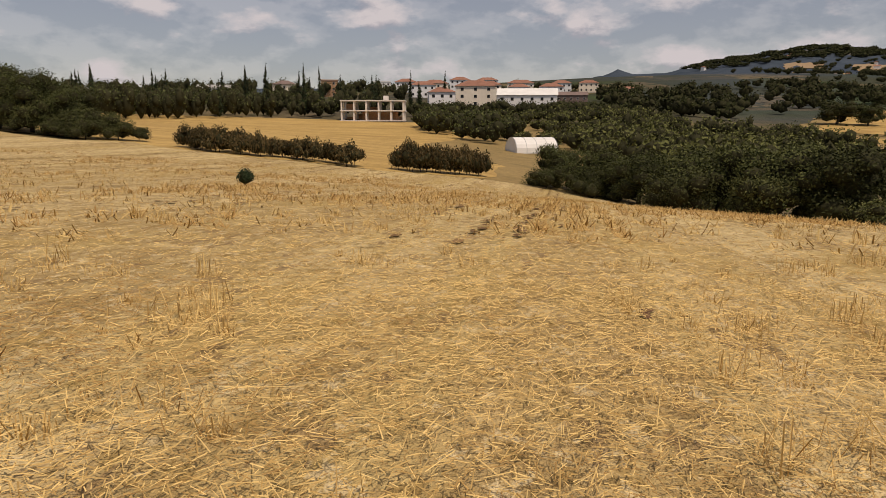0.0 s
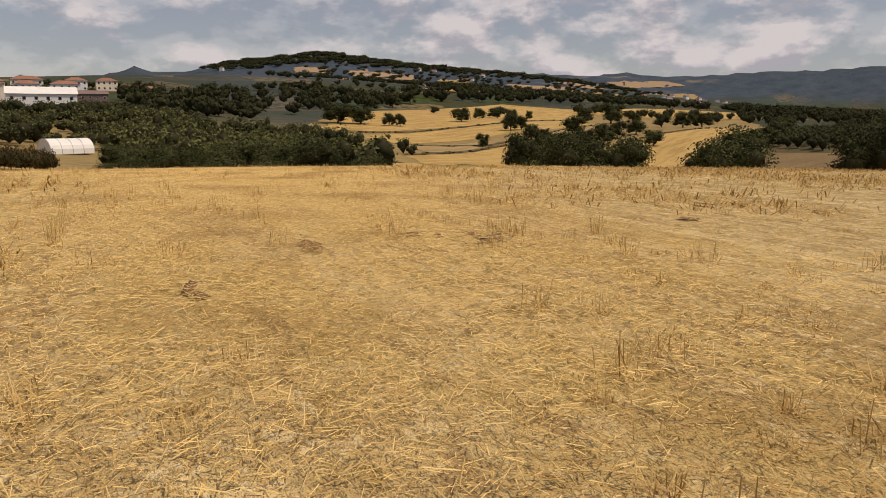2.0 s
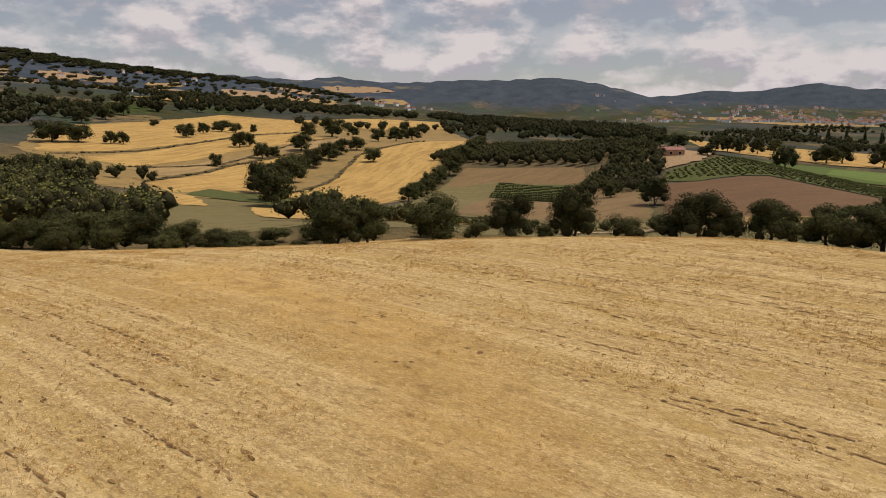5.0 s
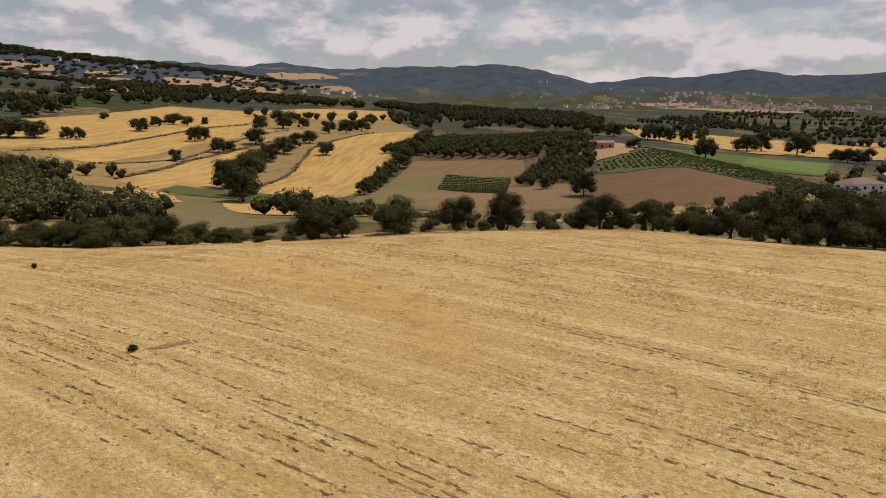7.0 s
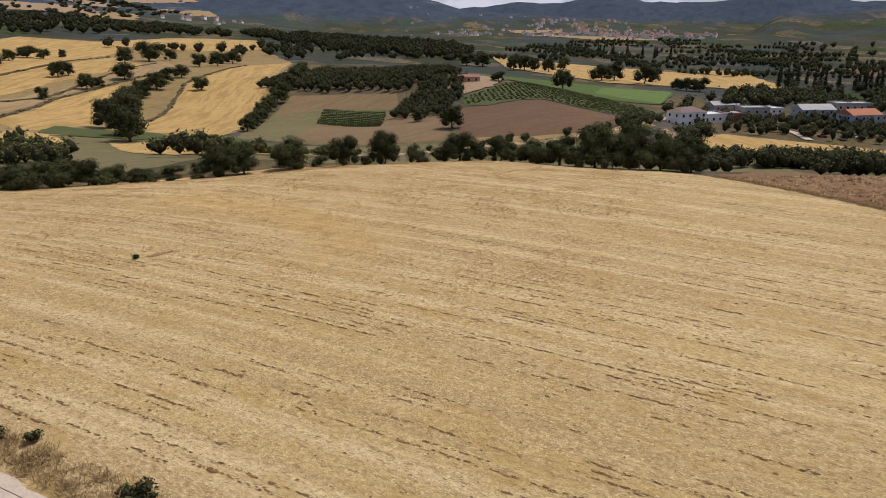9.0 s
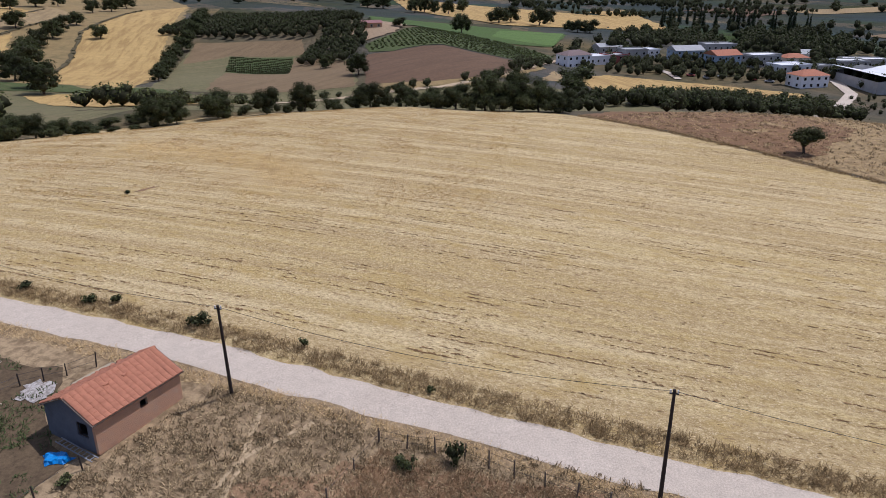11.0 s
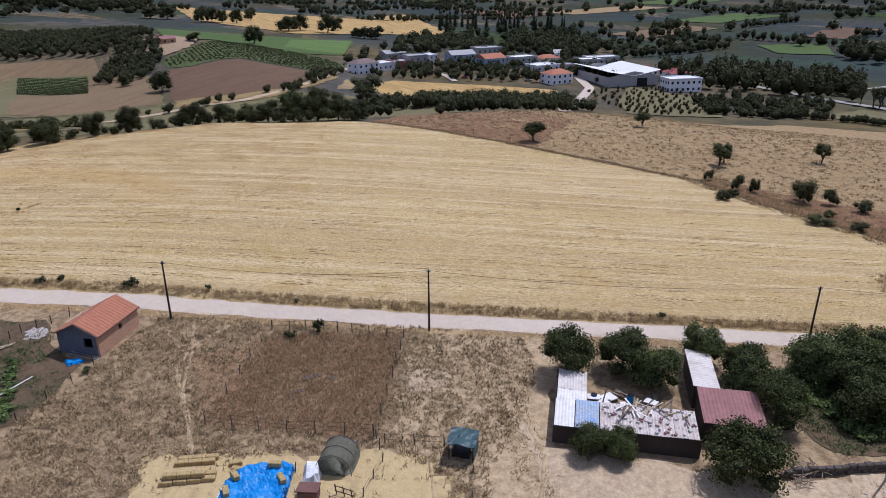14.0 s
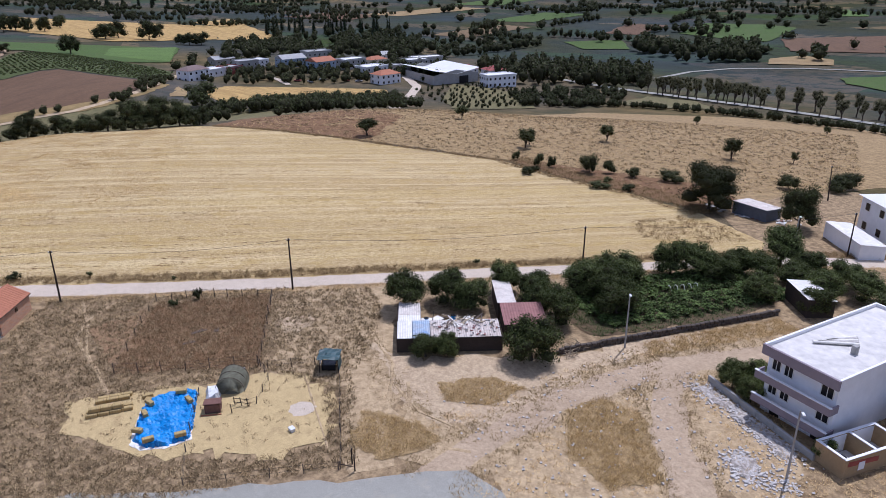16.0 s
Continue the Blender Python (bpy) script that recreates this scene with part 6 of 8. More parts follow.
def tent(x, y, turn):
    ob = thing("canvas_tent", x, y, "faded khaki canvas tent over a hooped frame", "tent", turn=turn)
    bm = bmesh.new()
    rings = []
    for j in range(7):
        f = j / 6
        rad = 1.55 * (1 - 0.25 * (f - 0.35) ** 2) * (0.75 if j == 6 else 1)
        rings.append([bm.verts.new((rad * math.cos(math.pi * k / 10) * (1 + 0.05 * noise.noise((j, k, 2))), (f - 0.5) * 2.9, 1.95 * math.sin(math.pi * k / 10) ** 0.8 * (0.9 + 0.1 * noise.noise((k, j, 7))))) for k in range(11)])
    for j in range(6):
        for k in range(10):
            bm.faces.new((rings[j][k], rings[j][k + 1], rings[j + 1][k + 1], rings[j + 1][k]))
    bm.faces.new(rings[6])
    bmesh.ops.solidify(bm, geom=bm.faces[:], thickness=0.04)
    part("canvas", bm, M_KHAKI, ob, smooth=True)
    part("back_cloth", box((1.9, 0.06, 1.3), (0.1, 0.4, 0.65)), M_DARK, ob)
    for j in range(3):
        hoop = [(1.5 * math.cos(math.pi * k / 10), (j / 2 - 0.5) * 2.6, 1.86 * math.sin(math.pi * k / 10) ** 0.8) for k in range(11)]
        v, f = tube(hoop, [0.03] * 11, 5)
        mesh_object("hoop", v, f, M_WOOD, ob)
    part("white_flap", box((0.5, 0.05, 0.8), (-0.9, -1.5, 0.9), 20, 0.01, (12, 0)), M_SACK, ob)
    return ob


tent(-74.4, -46.6, 75)
sheet_on_ground("sack_mound", [(-74.4, -44.0), (-76.6, -43.8), (-76.8, -45.0), (-75.6, -45.4), (-74.3, -45.0)], M_SACK, "heap of pale plastic sacks beside the tent", "sacks", 0.75, 0.35, 0.3, 8)
kennel = thing("brown_shelter", -78.1, -44.5, "low shelter of brown blankets on a timber box", "shelter", turn=80)
part("box_body", box((1.5, 1.2, 0.95), (0, 0, 0.48), bevel=0.04), M_BROWN_CLOTH, kennel)
part("roof_cloth", box((1.7, 1.4, 0.1), (0, 0, 1.02), 0, 0.03, (8, 0)), M_BROWN_CLOTH, kennel)
part("plank", box((1.9, 0.12, 0.1), (0.1, 0.9, 0.06)), M_TILE, kennel, "reddish plank in front")
frame_ob = thing("wooden_rack", -78.3, -47.2, "broken dark wooden rack standing in chaff", "rack", turn=60)
for x in (-0.7, 0.0, 0.7):
    part("upright", rod((x, 0, -0.1), (x + 0.1, 0.05, 1.0), 0.045), M_WOOD_DARK, frame_ob)
for z in (0.35, 0.8):
    part("crossbar", rod((-0.8, 0, z), (0.85, 0.05, z + 0.05), 0.035), M_WOOD_DARK, frame_ob)


def tarp_shelter(x, y, turn):
    ob = thing("tarpaulin_shelter", x, y, "small shelter on poles under a dark green tarpaulin", "shelter", turn=turn)
    for px in (-1.0, 1.0):
        for py in (-0.9, 0.9):
            part("pole", rod((px, py, -0.1), (px, py, 1.85), 0.05), M_WOOD_DARK, ob)
    bm = bmesh.new()
    bmesh.ops.create_grid(bm, x_segments=10, y_segments=10, size=1.2)
    for v in bm.verts:
        v.co.z = 1.88 + 0.16 * noise.noise((v.co.x * 2, v.co.y * 2, 5)) - 0.10 * (abs(v.co.x) + abs(v.co.y)) * 0.5
    bmesh.ops.solidify(bm, geom=bm.faces[:], thickness=0.04)
    part("tarpaulin", bm, M_GREEN_TARP, ob)
    part("side_cloth", box((0.05, 1.9, 1.5), (-1.02, 0, 1.0), 0, 0.01, (0, 6)), M_GREEN_TARP, ob)
    part("trough", box((1.5, 1.2, 0.7), (0.1, 0, 0.38), bevel=0.04), M_DARK, ob, "black trough underneath")
    part("white_board", box((0.06, 1.4, 0.8), (1.05, -0.3, 1.1), 12, 0, (0, -14)), M_SACK, ob, "white board leaning at the side")
    return ob


tarp_shelter(-74.4, -56.9, 70)
crate = thing("white_crate", -84.2, -51.3, "small white plastic crate on the chaff", "crate", turn=20)
part("tub", box((0.6, 0.45, 0.35), (0, 0, 0.17), bevel=0.03), M_SACK, crate)
part("rim", box((0.66, 0.5, 0.05), (0, 0, 0.36), bevel=0.01), M_SACK, crate)
for k, (x, y, a, l) in enumerate(((-61.3, -43.7, 20, 1.9), (-63.6, -42.5, 12, 1.5), (-61.5, -45.8, 80, 1.0))):
    ob = thing("old_board", x, y, "weathered grey board lying in dry weeds", "board", turn=a)
    part("plank", box((0.3, l, 0.05), (0, 0, 0.12), bevel=0.01), M_WOOD, ob)
    part("plank", box((0.22, l * 0.8, 0.05), (0.3, 0.1, 0.11), 6, 0.01), M_WOOD, ob)
log = thing("pale_pole", -60.6, -15.6, "long pale peeled pole lying in the garden", "pole", turn=-32)
part("shaft", rod((-2.2, 0, 0.16), (2.2, 0.1, 0.25), 0.07, 0.05), M_SHEET, log)
trailer = thing("hand_cart", -51.6, -9.2, "old wooden hand cart loaded with white sacks", "cart", turn=30)
part("bed", box((2.2, 1.0, 0.14), (0, 0, 0.62), bevel=0.02), M_WOOD_DARK, trailer)
for sx in (-0.7, 0.7):
    for sy in (-0.52, 0.52):
        part("wheel", rod((sx, sy - 0.05, 0.3), (sx, sy + 0.05, 0.3), 0.3, sides=14), M_DARK, trailer)
for k in range(3):
    part("sack", box((0.6, 0.8, 0.3), (-0.6 + 0.6 * k, 0, 0.85), 10 * k, 0.1), M_SACK, trailer)

drape("spilled_cement", [(-49.2, -13.2), (-50.0, -12.6), (-51.4, -13.0), (-51.6, -14.6), (-50.2, -15.2), (-49.2, -14.6)], M_HEAP, 0.09, 0.6, 0.25, "pale spilled cement beside the hut", "ground patch")
for k, (x, y, a) in enumerate(((-48.6, -8.6, 20), (-52.8, -11.6, 130))):
    ob = thing("board_stack", x, y, "loose stack of pale boards in the hut garden", "boards", turn=a)
    for j in range(5):
        part("board", box((2.2 - 0.2 * j, 0.2, 0.05), (0.1 * j, (j % 3 - 1) * 0.22, 0.08 + 0.055 * (j // 2)), 7 * (j % 3) - 6, 0.01), M_WOOD if j % 2 else M_BOARD, ob)


# ---- the ramshackle farm sheds ----
def farm_sheds():
    """Low walled sheds under patched sheets round a small court. Local x runs along the front wall, y towards the road."""
    ob = thing("farm_shed", -75.3, -70.4, "ramshackle low farm sheds under patched bleached sheets round a court", "shed", turn=-107)
    # local frame: x along the front (12 m), y inward
    part("front_wall", box((12.0, 0.22, 1.75), (0, 0, 0.85)), M_WOOD_DARK, ob, "dark shaded front wall")
    part("side_wall", box((0.22, 8.6, 1.8), (-5.9, 4.42, 0.88)), M_WOOD_DARK, ob)
    part("inner_wall", box((11.5, 0.2, 1.9), (0.15, 3.4, 0.92)), M_CONCRETE, ob)
    for k, (x, w, m_, lab) in enumerate(((-5.1, 1.7, M_SHEET, "cream ridged sheet"), (-3.2, 2.0, M_BLUE_WORN, "worn sheet under torn blue plastic"), (-1.2, 1.9, M_SHEET_RUSTY, ""), (0.8, 2.1, M_SHEET_RUSTY, ""), (2.9, 2.1, M_SHEET_RUSTY, ""), (4.9, 1.9, M_SHEET_RUSTY, ""))):
        bm = corrugated(w - 0.03, 3.7, 0.24, 0.05, 0.025, 0.012, k)
        bmesh.ops.transform(bm, matrix=pose(x, 1.65, 1.98 + 0.02 * (k % 2), 4.5, 0, 0), verts=bm.verts)
        part("roof_sheet", bm, m_, ob, lab)
    for k in range(3):
        bm = corrugated(2.6, 1.7, 0.24, 0.05, 0.025, 0.02, 9 + k)
        bmesh.ops.transform(bm, matrix=pose(-4.55, 4.4 + 1.65 * k, 2.02, 0, 3, 0), verts=bm.verts)
        part("roof_sheet", bm, M_SHEET_WORN if k else M_SHEET, ob)
    part("inner_wall", box((0.2, 5.0, 1.85), (-3.3, 6.1, 0.9)), M_CONCRETE, ob)
    rg = random.Random(3)
    for k in range(64):  # bricks and stones holding the sheets down
        x, y = rg.uniform(-2, 5.7), rg.uniform(0.0, 3.3)
        part("weight", box((rg.uniform(0.15, 0.4), rg.uniform(0.1, 0.25), 0.12), (x, y, 2.12 + (y - 1.65) * 0.079), rg.uniform(0, 180), 0.02), M_RUBBLE if k % 4 else M_RUST, ob)
    for k in range(20):
        x, y = rg.uniform(-0.5, 5.4), rg.uniform(1.8, 3.9)
        part("loose_plank", box((rg.uniform(1.2, 2.4), 0.14, 0.05), (x, y, 2.2 + 0.03 * k % 0.2), rg.uniform(20, 160), 0.01, (0, rg.uniform(-6, 6))), (M_BOARD, M_WOOD, M_SHEET)[k % 3], ob)
    part("tall_plank", box((0.1, 0.1, 2.6), (-1.8, 4.2, 1.9), 0, 0, (14, 6)), M_WOOD, ob)
    return ob


M_SHEET_WORN = earth("worn_sheet", (0.72, 0.67, 0.59), (0.52, 0.44, 0.37), (0.26, 0.175, 0.12), 0.5, 1.6, 7.0, 0.8, amount=0.4)
M_SHEET_RUSTY = earth("rusty_littered_sheet", (0.68, 0.62, 0.55), (0.44, 0.34, 0.27), (0.24, 0.155, 0.11), 0.5, 1.3, 6.0, 0.9, amount=0.4, speckle=(2.2, (0.20, 0.135, 0.10), (0.80, 0.75, 0.68), 0.40))
M_BLUE_WORN = earth("torn_blue_sheet", (0.30, 0.48, 0.68), (0.42, 0.38, 0.34), (0.06, 0.28, 0.66), 1.2, 2.6, 7.0, 0.6, amount=0.3, speckle=(3.0, (0.16, 0.13, 0.11), (0.58, 0.58, 0.56), 0.35))
farm_sheds()


def lean_to(x, y, turn, w, d, h, pitch, mat, label, wall=None, z=None):
    """A simple shed: four walls and a ridged single-slope roof."""
    ob = thing("shed", x, y, label, "shed", turn=turn, z=z)
    wall = wall or M_WOOD
    lo, hi = h, h + d * math.tan(radians(pitch))
    part("front_wall", box((w, 0.15, lo), (0, -d / 2 + 0.08, lo / 2)), wall, ob)
    part("back_wall", box((w, 0.15, hi), (0, d / 2 - 0.08, hi / 2)), wall, ob)
    for s in (-1, 1):
        bm = prism([(-d / 2 + 0.16, 0), (d / 2 - 0.16, 0), (d / 2 - 0.16, hi - 0.03), (-d / 2 + 0.16, lo - 0.0)], -0.07, 0.07)
        bmesh.ops.transform(bm, matrix=pose(s * (w / 2 - 0.08), 0, 0, 0, 0, 90), verts=bm.verts)
        part("end_wall", bm, wall, ob)
    n = max(1, round(w / 2.2))
    for k in range(n):
        bm = corrugated(w / n * 1.08, d * 1.08, 0.3, 0.04, 0.02, 0.004, k)
        bmesh.ops.transform(bm, matrix=pose((k - (n - 1) / 2) * w / n, 0, (lo + hi) / 2 + 0.06 + 0.015 * (k % 2), pitch, 0, 0), verts=bm.verts)
        part("roof_sheet", bm, mat, ob)
    part("door", box((0.9, 0.05, min(1.8, lo - 0.15)), (w * 0.2, -d / 2 - 0.02, min(0.9, lo / 2 - 0.05))), M_DARK, ob)
    return ob


lean_to(-73.6, -80.3, -107, 4.9, 4.6, 2.1, 5, M_RUST, "shed with a faded red sheet roof", M_WOOD_DARK)
lean_to(-67.2, -80.6, -17, 6.6, 2.2, 2.2, 5, M_SHEET_WORN, "narrow shed with a bleached patched sheet roof", M_WOOD_DARK)
lean_to(-79.4, -118.2, -20, 6.2, 3.4, 2.3, 4, M_SHEET, "garden shed with a white sheet roof", M_WOOD_DARK)
lean_to(-44.6, -141.0, 12, 7.0, 4.2, 2.0, 4, M_SHEET_WORN, "low grey shed at the field corner", M_PLASTER)
lean_to(-63.6, -143.2, -20, 11.0, 4.0, 2.3, 5, M_SHEET, "long low white outbuilding with pale sheet roof", M_WHITE)
M_STONE = plain("dark_field_stone", (0.105, 0.086, 0.070), 0.95, vary=0.45, scale=2.0, relief=0.5, spec=0.1)
# court clutter
rg = random.Random(17)
for k in range(30):
    a, b = rg.uniform(0, 1), rg.uniform(0, 1)
    x, y = -66.5 - 5.5 * a - 1.2 * b, -68.5 - 1.6 * a * 0 - 7.0 * b
    if k % 4 == 0:
        ob = thing("plastic_drum", x, y, "old plastic drum standing in the farm court", "drum")
        part("shell", rod((0, 0, 0), (0, 0, 0.85), 0.29, 0.29, 14), M_BLUE if k % 8 else M_SACK, ob)
        part("lid", rod((0, 0, 0.85), (0, 0, 0.9), 0.30, 0.27, 14), M_DARK, ob)
    elif k % 4 == 1:
        ob = thing("scrap_crate", x, y, "broken wooden crate among farm scrap", "crate", turn=rg.uniform(0, 180))
        part("crate_body", box((1.1, 0.8, 0.7), (0, 0, 0.35), bevel=0.03), M_WOOD, ob)
        part("crate_lid", box((1.15, 0.85, 0.06), (0.05, 0.05, 0.74), 8), M_SHEET, ob)
    else:
        ob = thing("plank_pile", x, y, "untidy pile of old planks in the farm court", "planks", turn=rg.uniform(0, 180))
        for j in range(7):
            part("plank", box((rg.uniform(1.2, 2.4), 0.16, 0.05), (rg.uniform(-0.2, 0.2), (j - 3) * 0.12, 0.1 + 0.09 * (j % 4)), rg.uniform(-25, 25), 0.01, (0, rg.uniform(-7, 7))), M_BOARD if j % 3 else M_WOOD, ob)
for k, (x, y) in enumerate(((-80.6, -82.6), (-79.6, -84.2))):
    ob = thing("brushwood_heap", x, y, "heap of broken branches and boards by the wall", "heap")
    for j in range(26):
        part("branch", rod((rg.uniform(-1, 1), rg.uniform(-1, 1), rg.uniform(0, 0.3)), (rg.uniform(-1.2, 1.2), rg.uniform(-1.2, 1.2), rg.uniform(0.3, 0.9)), 0.035, 0.02, 5), M_BOARD if j % 3 else M_WOOD, ob)
wall_ob = thing("garden_wall", -80.0, -81.8, "low dark rubble wall in front of the garden", "wall")
for k in range(46):
    y = -81.8 - 0.68 * k
    z = on(-80.0, y) - on(-80.0, -81.8)
    for lvl in range(2):
        part("stone", box((rg.uniform(0.34, 0.52), rg.uniform(0.6, 0.72), rg.uniform(0.34, 0.5)), (rg.uniform(-0.07, 0.07), -0.68 * k - 0.3 * lvl, z + 0.16 + 0.4 * lvl), rg.uniform(-9, 9), 0.07, (rg.uniform(-5, 5), rg.uniform(-5, 5))), M_STONE, wall_ob)

# ---- yard trees and garden ----
YARD_TREES = [(-63.6, -68.6, 4.6, 4.4, 0), (-63.4, -74.4, 4.4, 4.2, 1), (-66.4, -76.5, 3.9, 4.0, 2), (-80.2, -78.2, 4.7, 4.8, 1), (-73.2, -85.0, 4.4, 4.2, 0), (-69.6, -84.6, 4.2, 3.8, 1), (-62.6, -82.8, 3.9, 3.6, 2), (-66.0, -85.6, 3.6, 3.6, 0),
              (-75.6, -67.4, 2.5, 2.8, 0), (-76.4, -69.7, 2.6, 2.2, 2), (-66.4, -92.6, 4.2, 4.6, 0), (-66.8, -97.0, 5.0, 5.2, 1), (-70.4, -95.0, 4.4, 4.8, 2), (-73.6, -93.2, 3.8, 4.4, 0), (-65.0, -100.4, 3.6, 3.6, 1), (-64.4, -108.0, 4.8, 4.2, 2),
              (-65.6, -111.4, 4.2, 4.4, 0), (-68.0, -113.2, 3.6, 4.2, 1), (-66.8, -117.4, 3.4, 3.6, 2), (-70.0, -118.6, 3.8, 4.0, 0), (-75.4, -114.0, 3.4, 3.6, 1), (-81.4, -117.4, 3.4, 3.4, 2), (-66.8, -125.5, 5.6, 5.0, 0), (-70.5, -126.5, 3.6, 4.4, 1),
              (-75.5, -128.4, 3.4, 4.0, 2), (-80.0, -127.0, 3.6, 4.2, 0), (-86.0, -126.0, 4.2, 5.0, 1), (-78, -122, 3.6, 4, 0), (-73, -122.5, 3, 4, 1)]
for k, (x, y, h, w, p) in enumerate(YARD_TREES):
    plant(FRUITS[p], x, y, h * 1.15, w * 1.3, (4.0, 4.4))
for k, (x, y, h, w) in enumerate(((-92.2, -95.4, 3.2, 3.4), (-93.6, -97.4, 3.6, 3.6), (-95.0, -95.2, 3.0, 3.2), (-104.6, -105.5, 3.4, 4.0), (-103.6, -109.6, 3.6, 4.2), (-104.4, -95.0, 2.0, 2.2))):
    plant(FRUITS[k % 3], x, y, h, w, (4.0, 4.4), label="dark leafy garden tree beside the white flats")
for row in range(7):
    for k in range(17):
        plant(VEGS[k % 2], -65.6 - 1.75 * row, -89.5 - 1.7 * k - 0.3 * row, 0.6 + 0.45 * ((row * 5 + k * 3) % 7) / 6, 2.0, (0.9, 1.3), label="leafy green vegetable bush in a garden row")
for k in range(40):
    plant(VEGS[k % 2], -56.0 - 1.3 * (k % 8), -5.5 - 2.1 * (k // 8) - 0.4 * (k % 8), 0.5, 1.6, (0.9, 1.3), label="low green vegetables in the hut garden")
hoops = thing("garden_hoops", -69.6, -104.0, "row of bare pale plastic garden hoops", "hoops", turn=-97)
for k in range(5):
    arc = [(k * 1.0, 0.62 * math.cos(math.pi * j / 10), 0.95 * math.sin(math.pi * j / 10)) for j in range(11)]
    v, f = tube(arc, [0.04] * 11, 5)
    mesh_object("hoop", v, f, M_SHEET, hoops)


# ---- the white flats ----
def windowed(ob, name, size, at, turn, depth=0.12):
    """A window with frame and dark panes set into a face at its place."""
    w, h = size
    win = part(name, add_box(add_box(add_box(add_box(box((w, 0.10, 0.08), (0, 0, h / 2)), (w, 0.10, 0.08), (0, 0, -h / 2)), (0.08, 0.10, h), (-w / 2, 0, 0)), (0.08, 0.10, h), (w / 2, 0, 0)), (0.06, 0.09, h), (0, 0, 0)), M_SHEET, ob)
    win.matrix_basis = pose(*at, 0, 0, turn)
    for s in (-1, 1):
        part("pane", box((w / 2 - 0.06, 0.03, h - 0.06), (s * w / 4, 0, 0)), M_DARK, win)
    return win


def flats():
    ob = thing("white_flats", -98.2, -104.4, "white three-storey flats with mauve balconies and flat roof", "building", turn=-90 + 10.4 - 0.6, z=-6.6)
    # local x: away from the balconies (16 m), local y: across (7.1 m)
    D, W, H = 17.0, 7.1, 7.9
    part("wall_body", box((D, W, H), (0, 0, H / 2)), M_WHITE, ob, "white rendered walls")
    part("roof_slab", box((D + 0.3, W + 0.3, 0.25), (0, 0, H + 0.1)), M_ROOF_SLAB, ob, "stained screed flat roof")
    for size, at in (((D + 0.7, 0.22, 0.75), (-0.2, W / 2 + 0.24, H + 0.2)), ((D + 0.7, 0.22, 0.75), (-0.2, -W / 2 - 0.24, H + 0.2)), ((0.22, W + 0.25, 0.75), (D / 2 + 0.04, 0, H + 0.2))):
        part("parapet", box(size, at), M_WHITE, ob)
    part("parapet", box((0.24, W + 0.7, 1.0), (-D / 2 - 0.65, 0, H + 0.05)), M_MAUVE, ob, "mauve roof edge band")
    part("eaves_slab", box((0.75, W + 0.2, 0.2), (-D / 2 - 0.3, 0, H - 0.1)), M_WHITE, ob)
    for z in (2.55, 5.1):
        bal = part("balcony", box((1.25, W + 0.5, 0.18), (-D / 2 - 0.6, 0, z)), M_WHITE, ob, "balcony with mauve parapet and white coping")
        part("balcony_front", box((0.16, W + 0.7, 0.78), (-D / 2 - 1.2, 0, z + 0.3)), M_MAUVE, bal)
        part("coping", box((0.26, W + 0.8, 0.07), (-D / 2 - 1.2, 0, z + 0.74)), M_WHITE, bal)
        for s in (-1, 1):
            part("balcony_end", box((1.1, 0.16, 0.78), (-D / 2 - 0.58, s * (W / 2 + 0.26), z + 0.3)), M_MAUVE, bal)
        for y, w in ((2.6, 0.9), (1.3, 0.9), (-2.6, 1.2)):
            windowed(ob, "window", (w, 1.2), (-D / 2 - 0.02, y, z + 1.45), 90)
    for y in (-2.4, 2.0):
        part("door", box((0.06, 1.0, 2.0), (-D / 2 - 0.02, y, 1.2)), M_DARK, ob)
    for x in (-3.0, 3.5):
        part("vent_stack", box((0.5, 0.5, 0.9), (x, -1.2, H + 0.6), 0, 0.03), M_CONCRETE, ob)
    return ob


flats()
for k in range(5):
    ob = thing("roof_timber", -98.0 + 0.12 * k, -101.4 - 0.36 * k, "long pale timber lying on the flat roof", "timber", turn=62 + 5 * k, z=1.6)
    part("beam", box((4.2 - 0.3 * k, 0.34, 0.22), (0, 0, 0.11), 0, 0.06), M_RUBBLE if k % 2 else M_SHEET, ob)


